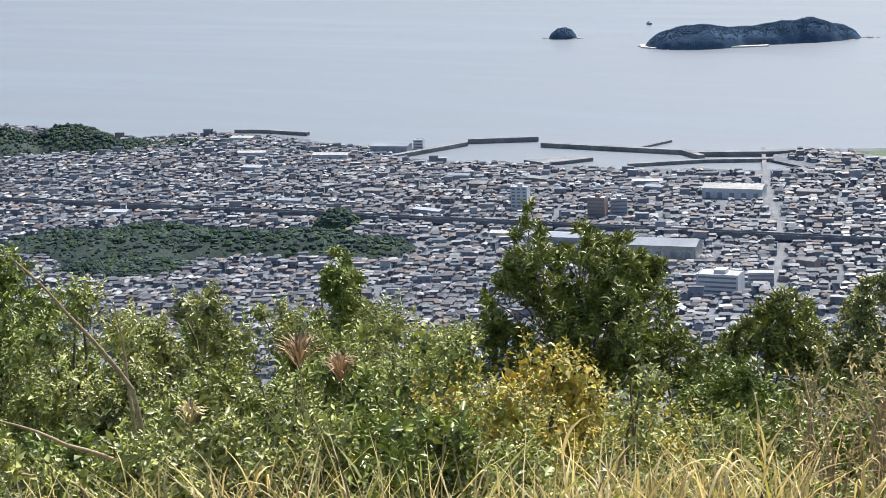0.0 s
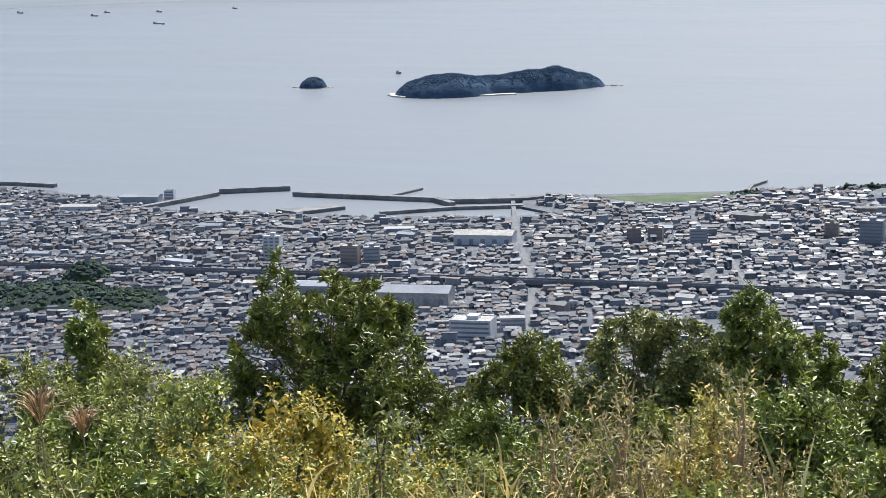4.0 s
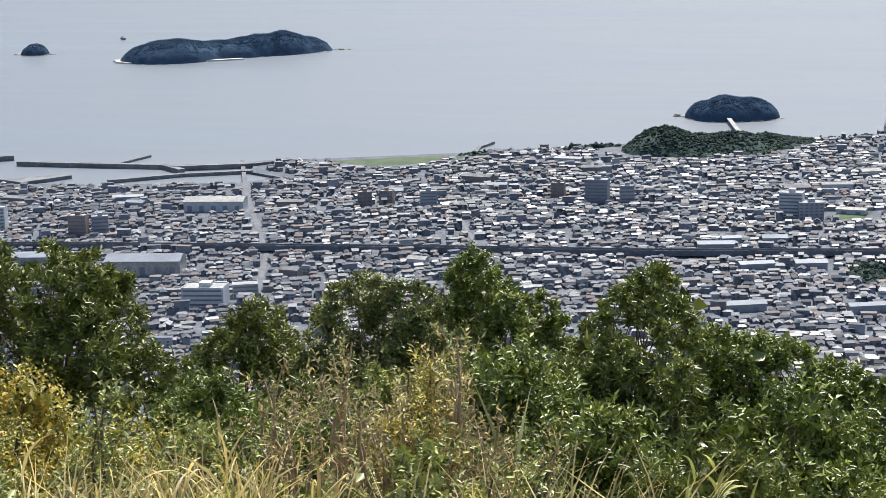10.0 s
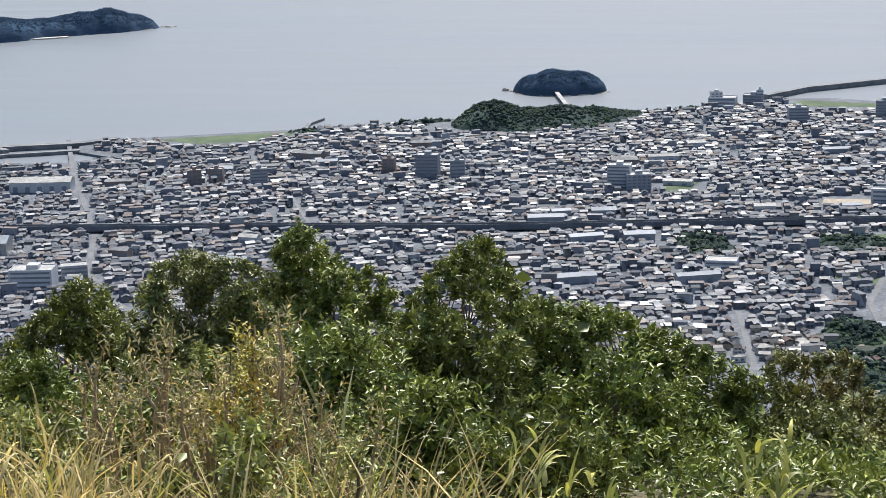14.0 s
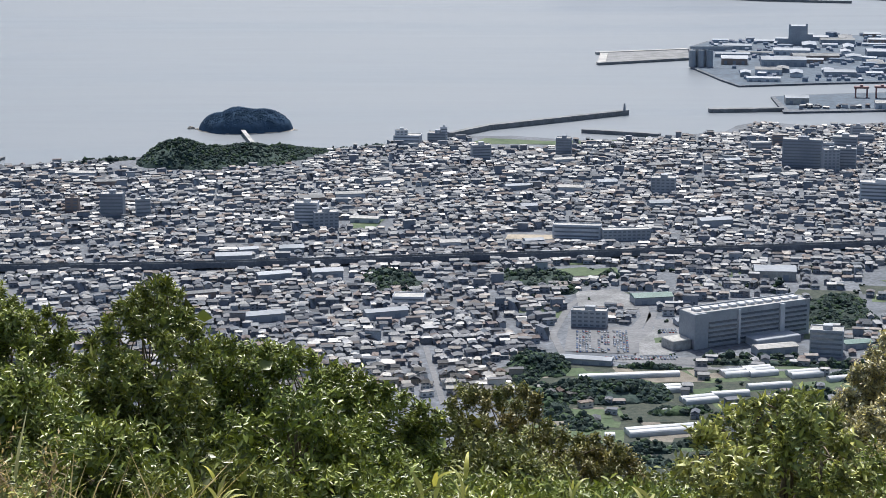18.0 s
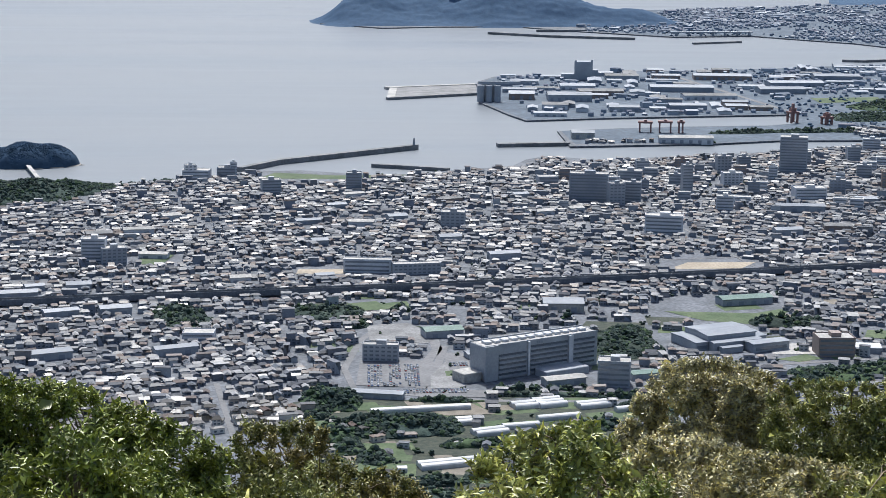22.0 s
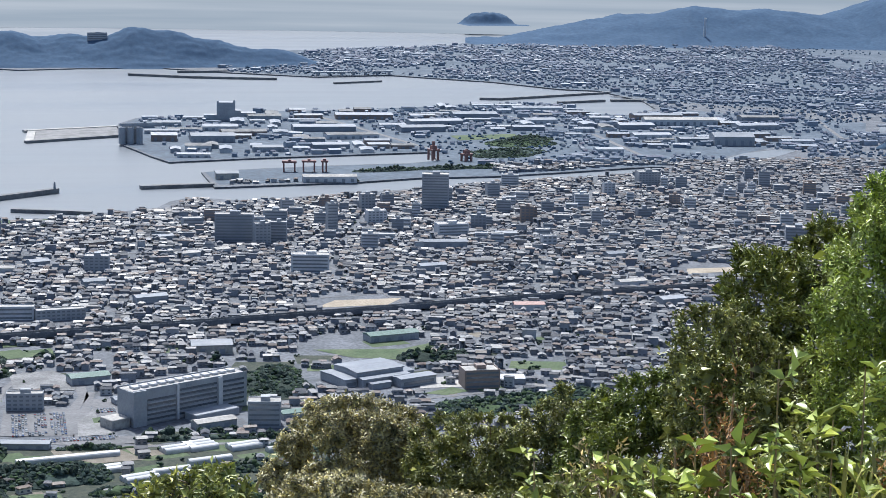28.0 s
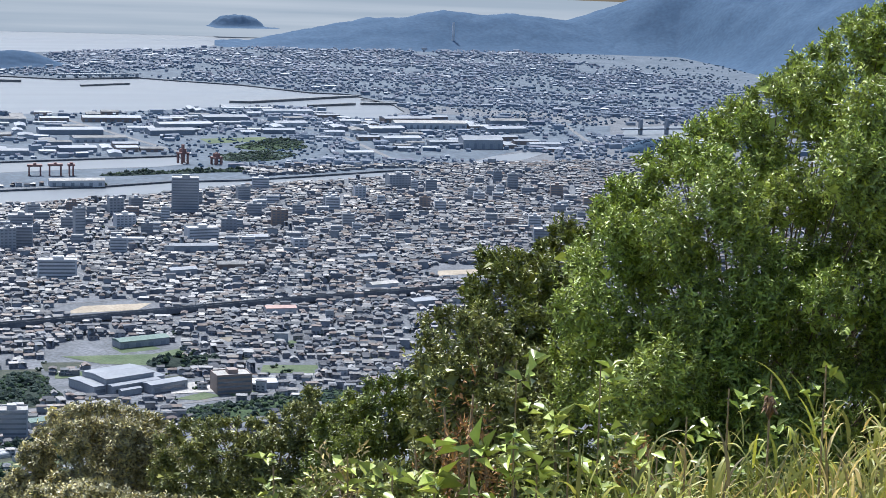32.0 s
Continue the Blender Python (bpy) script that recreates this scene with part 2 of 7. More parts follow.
def water_mat():
    m = bpy.data.materials.new("sea_water")
    m.use_nodes = True
    nd, ln = m.node_tree.nodes, m.node_tree.links
    b = nd["Principled BSDF"]
    b.inputs["Base Color"].default_value = (0.15, 0.172, 0.195, 1)
    b.inputs["IOR"].default_value = 1.31
    geo = nd.new("ShaderNodeNewGeometry")
    mp = nd.new("ShaderNodeMapping")
    mp.inputs["Scale"].default_value = (0.0009, 0.0055, 1.0)
    ln.new(geo.outputs["Position"], mp.inputs["Vector"])
    n0 = nd.new("ShaderNodeTexNoise")
    n0.inputs["Scale"].default_value, n0.inputs["Detail"].default_value = 1.0, 4.0
    ln.new(mp.outputs[0], n0.inputs["Vector"])
    rr = nd.new("ShaderNodeMapRange")
    rr.inputs[1].default_value, rr.inputs[2].default_value = 0.44, 0.68
    rr.inputs[3].default_value, rr.inputs[4].default_value = 0.45, 0.30
    ln.new(n0.outputs["Fac"], rr.inputs[0])
    ln.new(rr.outputs[0], b.inputs["Roughness"])
    n1 = nd.new("ShaderNodeTexNoise")
    n1.inputs["Scale"].default_value, n1.inputs["Detail"].default_value = 0.08, 6.0
    ln.new(geo.outputs["Position"], n1.inputs["Vector"])
    bp = nd.new("ShaderNodeBump")
    bp.inputs["Strength"].default_value, bp.inputs["Distance"].default_value = 0.25, 0.5
    ln.new(n1.outputs["Fac"], bp.inputs["Height"])
    ln.new(bp.outputs["Normal"], b.inputs["Normal"])
    return m


M_SEA = water_mat()


# ---- building blocks ----
def mesh_of(name, verts, faces, mats, index=None, smooth=False):
    me = bpy.data.meshes.new(name)
    me.from_pydata(verts, [], faces)
    for m in (mats if isinstance(mats, (list, tuple)) else [mats]):
        me.materials.append(m)
    if index is not None:
        me.polygons.foreach_set("material_index", np.asarray(index, dtype=np.int32))
    if smooth:
        me.polygons.foreach_set("use_smooth", np.ones(len(me.polygons), dtype=bool))
    me.update()
    return me


def put(name, me, parent=None, label="", at=None, category="", group="", kind=""):
    ob = new(name, me)
    if parent is not None:
        ob.parent = parent
    if at is not None:
        ob.matrix_basis = at
    return tagged(ob, label, category, group, kind)


def thing(name, at, label, category, group="", kind=""):
    ob = new(name)
    ob.empty_display_size = 0.5
    ob.matrix_basis = at
    return tagged(ob, label, category, group, kind)


def boxes(items):
    """Vertices and faces of boxes (x0, x1, y0, y1, z0, z1)."""
    v, f = [], []
    for x0, x1, y0, y1, z0, z1 in items:
        k = len(v)
        v += [(x0, y0, z0), (x1, y0, z0), (x1, y1, z0), (x0, y1, z0), (x0, y0, z1), (x1, y0, z1), (x1, y1, z1), (x0, y1, z1)]
        f += [tuple(k + i for i in q) for q in ((3, 2, 1, 0), (4, 5, 6, 7), (0, 1, 5, 4), (1, 2, 6, 5), (2, 3, 7, 6), (3, 0, 4, 7))]
    return v, f


def box_mesh(name, items, m):
    return mesh_of(name, *boxes(items), m)


def bevel_box_mesh(name, x0, x1, y0, y1, z0, z1, m, r=0.3):
    bm = bmesh.new()
    bmesh.ops.create_cube(bm, size=1.0)
    bmesh.ops.scale(bm, verts=bm.verts, vec=(x1 - x0, y1 - y0, z1 - z0))
    bmesh.ops.translate(bm, verts=bm.verts, vec=((x0 + x1) / 2, (y0 + y1) / 2, (z0 + z1) / 2))
    bmesh.ops.bevel(bm, geom=bm.edges[:], offset=r, segments=1, affect="EDGES")
    me = bpy.data.meshes.new(name)
    bm.to_mesh(me)
    bm.free()
    me.materials.append(m)
    return me


def slab_mesh(name, pts, z0, z1, m):
    """A flat sheet of land with an upright edge."""
    bm = bmesh.new()
    top = [bm.verts.new((x, y, z1)) for x, y in pts]
    low = [bm.verts.new((x, y, z0)) for x, y in pts]
    n = len(pts)
    face = bm.faces.new(top)
    for i in range(n):
        bm.faces.new((top[i], low[i], low[(i + 1) % n], top[(i + 1) % n]))
    bmesh.ops.triangulate(bm, faces=[face])
    bmesh.ops.recalc_face_normals(bm, faces=bm.faces[:])
    me = bpy.data.meshes.new(name)
    bm.to_mesh(me)
    bm.free()
    me.materials.append(m)
    return me


def ribbon(pts, half, z0, z1):
    """A raised strip with a rectangular section along a line of the plan."""
    v, f = [], []
    p = [Vector(q) for q in pts]
    for i, q in enumerate(p):
        d = (p[min(i + 1, len(p) - 1)] - p[max(i - 1, 0)]).normalized()
        s = Vector((-d.y, d.x)) * half
        v += [(*(q + s), z0), (*(q - s), z0), (*(q - s), z1), (*(q + s), z1)]
    for i in range(len(p) - 1):
        a, b = 4 * i, 4 * i + 4
        f += [(a + 3, a + 2, b + 2, b + 3), (a + 2, a + 1, b + 1, b + 2), (a, a + 3, b + 3, b)]
    e = 4 * (len(p) - 1)
    f += [(0, 1, 2, 3), (e + 3, e + 2, e + 1, e)]
    return v, f


def inside(px, py, poly):
    """Which of the points of the plan lie in the outline."""
    c = np.zeros(len(px), dtype=bool)
    j = len(poly) - 1
    for i in range(len(poly)):
        (xi, yi), (xj, yj) = poly[i], poly[j]
        with np.errstate(divide="ignore", invalid="ignore"):
            c ^= ((yi > py) != (yj > py)) & (px < (xj - xi) * (py - yi) / (yj - yi) + xi)
        j = i
    return c


def off_line(px, py, pts):
    """Distance from each point of the plan to a line of straight pieces."""
    best = np.full(len(px), 1e9)
    for (x0, y0), (x1, y1) in zip(pts[:-1], pts[1:]):
        dx, dy = x1 - x0, y1 - y0
        u = np.clip(((px - x0) * dx + (py - y0) * dy) / (dx * dx + dy * dy), 0, 1)
        best = np.minimum(best, np.hypot(px - x0 - u * dx, py - y0 - u * dy))
    return best


# ---- the sea, the land and its edge ----
# plan: x to the right, y ahead of the viewpoint, z above the sea
TOWN_COAST = [(-4600, 300), (-2600, 850), (-1750, 1260), (-1420, 1480), (-1290, 1470), (-1225, 1450), (-1186, 1486), (-1110, 1502), (-1052, 1488),
              (-1026, 1475), (-978, 1469), (-920, 1479), (-905, 1425), (-883, 1422), (-837, 1423), (-803, 1431), (-777, 1426), (-728, 1432),
              (-692, 1430), (-640, 1447), (-582, 1455), (-555, 1482), (-590, 1503), (-600, 1535), (-583, 1558), (-549, 1574), (-434, 1616),
              (-372, 1650), (-299, 1678), (-144, 1720), (-80, 1754), (-23, 1793), (30, 1800), (92, 1773), (145, 1780), (174, 1800)]
QUAY_COAST = [(233, 1824), (252, 1867), (277, 1890), (323, 1864), (377, 1880), (451, 1897), (491, 1912), (603, 1961), (700, 1980), (790, 2006),
              (850, 2040), (845, 2056), (807, 2052), (715, 2025), (629, 2003), (539, 2000), (470, 1978), (310, 1957), (314, 2074), (362, 2091),
              (449, 2110), (560, 2122), (600, 2140), (611, 2220), (392, 2187), (291, 2163), (278, 2215), (256, 2337), (263, 2431), (277, 2560),
              (308, 2627), (419, 2647), (476, 2703), (576, 2711), (719, 2741), (798, 2777), (876, 2797)]
BAY_COAST = [(941, 2775), (977, 2747), (977, 2625), (1014, 2606), (1094, 2697), (1119, 2807), (1111, 2987), (1053, 3020), (978, 3160), (890, 3242),
             (834, 3301), (695, 3271), (553, 3368), (447, 3468), (306, 3459), (200, 3425), (92, 3514), (150, 3640), (450, 3800), (700, 3875),
             (900, 3935), (1134, 4024), (1200, 4110), (1420, 4420), (1900, 4450), (3000, 3900), (4500, 1800), (4700, -1500), (0, -4800), (-4700, -1500)]
COAST = TOWN_COAST + QUAY_COAST + BAY_COAST
LAND_Z = 2.0

put("ground", slab_mesh("ground", COAST, -4.0, LAND_Z, M_LAND), kind="structure", label="flat coastal plain of grey streets and yards", category="ground")

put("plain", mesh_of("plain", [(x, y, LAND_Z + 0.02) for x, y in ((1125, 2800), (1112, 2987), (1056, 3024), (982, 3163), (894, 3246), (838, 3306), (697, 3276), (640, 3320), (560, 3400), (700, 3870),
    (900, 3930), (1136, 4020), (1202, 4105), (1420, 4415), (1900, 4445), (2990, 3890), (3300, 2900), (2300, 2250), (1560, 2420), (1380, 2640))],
    [tuple(range(20))], M_FARLAND_HAZED), kind="structure", label="hazy plain of plots and lanes round the far town", category="ground")

# The port ground shares the haze-blue tint of the far plain.
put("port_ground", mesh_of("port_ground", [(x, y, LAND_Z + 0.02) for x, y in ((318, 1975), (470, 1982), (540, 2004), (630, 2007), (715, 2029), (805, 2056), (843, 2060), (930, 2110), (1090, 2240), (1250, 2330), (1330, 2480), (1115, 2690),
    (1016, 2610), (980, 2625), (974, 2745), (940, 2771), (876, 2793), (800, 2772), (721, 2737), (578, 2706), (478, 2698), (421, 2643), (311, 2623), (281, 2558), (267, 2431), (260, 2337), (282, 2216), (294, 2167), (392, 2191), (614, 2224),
    (604, 2142), (562, 2118), (450, 2106), (364, 2087), (318, 2072))], [tuple(range(36))], M_FARLAND_HAZED), kind="structure", label="dark paved and weedy ground of the port", category="ground")
ring = [(4930 * math.cos(2 * math.pi * i / 96), 4930 * math.sin(2 * math.pi * i / 96), 0.0) for i in range(96)]
put("water", mesh_of("water", ring, [tuple(range(96))], M_SEA), kind="structure", label="calm pale grey sea with faint bright streaks", category="sea")


def far_glow_mat():
    """A glowing colour for the pale open sea under haze, far behind everything."""
    m = bpy.data.materials.new("glowing_far_distance")
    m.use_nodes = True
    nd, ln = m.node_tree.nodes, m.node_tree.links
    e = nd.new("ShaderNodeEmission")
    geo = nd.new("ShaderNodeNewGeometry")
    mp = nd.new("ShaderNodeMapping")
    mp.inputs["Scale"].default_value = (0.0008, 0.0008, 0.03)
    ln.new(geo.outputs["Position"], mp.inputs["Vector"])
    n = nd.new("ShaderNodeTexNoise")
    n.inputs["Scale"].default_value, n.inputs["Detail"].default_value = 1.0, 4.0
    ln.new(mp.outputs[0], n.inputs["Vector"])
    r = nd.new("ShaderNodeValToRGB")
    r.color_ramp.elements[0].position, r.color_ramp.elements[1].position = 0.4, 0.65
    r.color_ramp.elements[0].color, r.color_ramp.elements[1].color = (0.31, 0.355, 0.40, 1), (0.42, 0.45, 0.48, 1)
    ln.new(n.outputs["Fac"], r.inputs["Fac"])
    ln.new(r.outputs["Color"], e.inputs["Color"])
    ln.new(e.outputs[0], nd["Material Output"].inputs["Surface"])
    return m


# Emissive sloping band that stands in for the far sea and its haze.
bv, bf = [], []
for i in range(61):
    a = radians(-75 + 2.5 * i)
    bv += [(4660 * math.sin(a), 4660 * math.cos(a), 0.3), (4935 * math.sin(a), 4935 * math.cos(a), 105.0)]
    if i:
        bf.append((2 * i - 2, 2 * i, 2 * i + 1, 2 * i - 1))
put("backdrop", mesh_of("backdrop", bv, bf, far_glow_mat()), kind="structure", label="pale hazy distance of the open bay", category="backdrop")


def hill_z(r):
    """Height of the viewpoint's hill at a distance from its top."""
    return 283.4 - 0.20 * min(r, 10.0) - 0.42 * max(r - 10.0, 0.0)


hv, hf = [], []
radii = [0.0, 2, 4, 6, 8, 10, 12, 15, 18, 22, 27, 34, 45, 60, 90, 140, 220, 330, 450, 560, 690]
SEG = 72
for r in radii:
    for k in range(SEG):
        a = 2 * math.pi * k / SEG
        wob = 1.0 if r < 30 else 1.0 + 0.10 * noise.noise((math.cos(a) * 3, math.sin(a) * 3, r / 120))
        x, y = r * wob * math.cos(a), r * wob * math.sin(a)
        bump = 0.12 * noise.noise((x * 0.8, y * 0.8, 0)) + (noise.noise((x / 40, y / 40, 3)) * 6 if r > 40 else 0)
        z = hill_z(r)
        if y < -5 and r > 12:
            z = max(z, 275 + 0.05 * r)      # the ridge goes on behind
        hv.append((x, y, (z + bump) if r < 690 else min(z, -3.0)))
for i in range(len(radii) - 1):
    for k in range(SEG):
        a, b = i * SEG + k, i * SEG + (k + 1) % SEG
        hf.append((a, b, b + SEG, a + SEG))
put("hillside", mesh_of("hillside", hv, hf, M_HILLSOIL, smooth=True), kind="structure", label="grassy hilltop falling steeply to the town", category="ground")


# ---- wooded hills, islands and groves ----
def blob(rng, level=1):
    bm = bmesh.new()
    bmesh.ops.create_icosphere(bm, subdivisions=level, radius=1.0)
    seed = rng.uniform(0, 99)
    for v in bm.verts:
        v.co *= 1.0 + 0.8 * noise.noise(v.co * 2.3 + Vector((seed, 0, 0)))
        v.co.z *= 0.85
    out = np.array([v.co[:] for v in bm.verts]), [[v.index for v in f.verts] for f in bm.faces]
    bm.free()
    return out


CLUMPS = [blob(random.Random(i), 1) for i in range(6)]


def clump_mesh(name, places, m, seed=1):
    """Leafy masses (x, y, z, size), turned at random, in one mesh."""
    rng = random.Random(seed)
    vs, fs, k = [], [], 0
    for x, y, z, s in places:
        cv, cf = CLUMPS[rng.randrange(len(CLUMPS))]
        a = rng.uniform(0, 6.28)
        c, sn = math.cos(a) * s, math.sin(a) * s
        q = np.column_stack([cv[:, 0] * c - cv[:, 1] * sn + x, cv[:, 0] * sn + cv[:, 1] * c + y, cv[:, 2] * s * rng.uniform(0.8, 1.2) + z])
        vs.append(q)
        fs += [[i + k for i in f] for f in cf]
        k += len(cv)
    return mesh_of(name, np.concatenate(vs).tolist(), fs, m)


def lobes_height(x, y, lobes, power=0.6):
    z = 0.0
    for cx, cy, rx, ry, turn, h in lobes:
        a = radians(turn)
        u = ((x - cx) * math.cos(a) + (y - cy) * math.sin(a)) / rx
        v = (-(x - cx) * math.sin(a) + (y - cy) * math.cos(a)) / ry
        d = u * u + v * v
        if d < 1:
            z = max(z, h * (1 - d) ** power * (1 + 0.14 * noise.noise((x / 22, y / 22, h))))
    return z


def mound(name, label, lobes, size, count, seed, m=None, base=0.0, rock=True):
    """A wooded island or hill: bare ground below, with many tree crowns over it."""
    rng = random.Random(seed)
    top = thing(name, pose(0, 0, 0), label, "island" if rock else "grove")
    x0, x1 = min(l[0] - max(l[2], l[3]) for l in lobes) - size, max(l[0] + max(l[2], l[3]) for l in lobes) + size
    y0, y1 = min(l[1] - max(l[2], l[3]) for l in lobes) - size, max(l[1] + max(l[2], l[3]) for l in lobes) + size
    n = 56
    gv = []
    for j in range(n):
        for i in range(n):
            x, y = x0 + (x1 - x0) * i / (n - 1), y0 + (y1 - y0) * j / (n - 1)
            grown = [(a, b, rx + size * 0.5, ry + size * 0.5, t, h) for a, b, rx, ry, t, h in lobes]
            z = lobes_height(x, y, grown, 0.6 if rock else 0.95)
            gv.append((x, y, base + (((0.94 if m is M_FARWOOD_HAZED else 0.86) if rock or size > 1.3 else 0.55) * z + 1.0 * noise.noise((x / 7, y / 7, seed)) if z > 0 else -3.0)))
    gf = [(j * n + i, j * n + i + 1, (j + 1) * n + i + 1, (j + 1) * n + i) for j in range(n - 1) for i in range(n - 1)
          if max(gv[j * n + i][2], gv[j * n + i + 1][2], gv[(j + 1) * n + i][2], gv[(j + 1) * n + i + 1][2]) > base - 2]
    put("wooded_slope", mesh_of("wooded_slope", gv, gf, m or M_WOOD, smooth=True), top)
    if rock:
        shore = [(a, b, rx + 2.5, ry + 2.5, t) for a, b, rx, ry, t, h in lobes]
        sv, sf = [], []
        for a, b, rx, ry, t in shore:
            k = len(sv)
            ca, sa = math.cos(radians(t)), math.sin(radians(t))
            for i in range(28):
                w = 6.2832 * i / 28
                q = 1 + 0.06 * noise.noise((math.cos(w) * 3, math.sin(w) * 3, seed))
                u, e = rx * q * math.cos(w), ry * q * math.sin(w)
                sv += [(a + u * ca - e * sa, b + u * sa + e * ca, -1.0), (a + (u * ca - e * sa) * 0.93, b + (u * sa + e * ca) * 0.93, 0.9)]
            sf += [(k + 2 * i, k + (2 * i + 2) % 56, k + (2 * i + 3) % 56, k + 2 * i + 1) for i in range(28)]
        put("shore", mesh_of("shore", sv, sf, M_ROCK), top, "pale rocky foot at the waterline")
    places = []
    while len(places) < count:
        l = lobes[rng.randrange(len(lobes))]
        a, q = rng.uniform(0, 6.28), math.sqrt(rng.random())
        u, v = q * math.cos(a) * l[2] * 0.97, q * math.sin(a) * l[3] * 0.97
        c, s = math.cos(radians(l[4])), math.sin(radians(l[4]))
        x, y = l[0] + u * c - v * s, l[1] + u * s + v * c
        z = lobes_height(x, y, lobes, 0.6 if rock else 0.95)
        k = size * (0.45 + 0.95 * rng.random() ** 1.6)
        if not rock and size < 1.3:      # single trees of uneven height
            k = size * (0.6 + 1.1 * rng.random() ** 2)
            z *= 0.5 + 0.7 * abs(noise.noise((x / 5.0, y / 5.0, seed))) * 1.6
        if not rock and size < 1.3 and len(lobes) > 1 and count > 60 and noise.noise((x / 15, y / 15, 3.0 + seed)) < (-0.12 if name == "town_grove" else -0.4):
            count -= 0.4
            continue
        if m is M_FARWOOD_HAZED and size > 1.3:      # close-set crowns, seen from afar
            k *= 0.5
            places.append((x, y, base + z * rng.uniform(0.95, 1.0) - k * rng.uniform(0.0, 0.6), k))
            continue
        places.append((x, y, base + z * rng.uniform(0.85, 1.0) - k * 0.25 + (rng.uniform(0, 0.5) * k if rng.random() < 0.2 else 0), k))
    put("tree_crowns", clump_mesh("tree_crowns", places, m or M_WOOD, seed), top, kind="stuff")
    return top


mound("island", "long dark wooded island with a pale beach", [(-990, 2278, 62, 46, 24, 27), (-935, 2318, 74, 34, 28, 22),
      (-880, 2356, 56, 34, 24, 28), (-905, 2338, 60, 32, 28, 25), (-1012, 2266, 44, 30, 10, 23), (-848, 2376, 34, 24, 20, 19)], 1.9, 11000, 3, M_FARWOOD_HAZED)
mound("islet", "small round wooded islet with rocky foot", [(-1211, 2325, 19, 15, 0, 15)], 1.7, 600, 4, M_FARWOOD_HAZED)
mound("shrine_island", "dark wooded island joined to the shore by a footbridge", [(-232, 1846, 36, 28, 0, 22), (-212, 1850, 30, 24, 0, 21), (-250, 1848, 22, 18, 0, 18)], 1.5, 6500, 5, M_FARWOOD_HAZED)
mound("shore_hill", "wooded hill above the shore behind the houses", [(-260, 1648, 38, 36, 20, 21), (-232, 1648, 36, 40, 0, 14), (-205, 1655, 40, 38, 0, 16),
      (-180, 1678, 40, 24, 10, 10), (-158, 1690, 30, 16, 10, 6)], 1.55, 4200, 6, M_WOOD, base=LAND_Z, rock=False)
mound("headland", "wooded headland at the edge of the town", [(-1262, 1385, 48, 42, 20, 21), (-1222, 1375, 36, 30, 0, 18), (-1190, 1395, 34, 24, 20, 8), (-1310, 1345, 50, 50, 0, 21),
      (-1370, 1310, 60, 60, 0, 18), (-1155, 1425, 30, 14, 30, 4)], 2.2, 3400, 7, M_WOOD, base=LAND_Z, rock=False)
mound("town_grove", "dark green wooded rise between the houses", [(-890, 1030, 60, 55, 10, 10), (-905, 1075, 50, 34, 10, 8), (-830, 1065, 55, 46, 30, 10), (-840, 985, 46, 24, 10, 7), (-778, 1085, 45, 40, 30, 11),
      (-722, 1085, 34, 34, 30, 9), (-790, 1150, 20, 14, 0, 13), (-950, 1030, 44, 40, 0, 8), (-868, 965, 30, 16, 10, 6)], 2.5, 2900, 8, base=LAND_Z, rock=False)
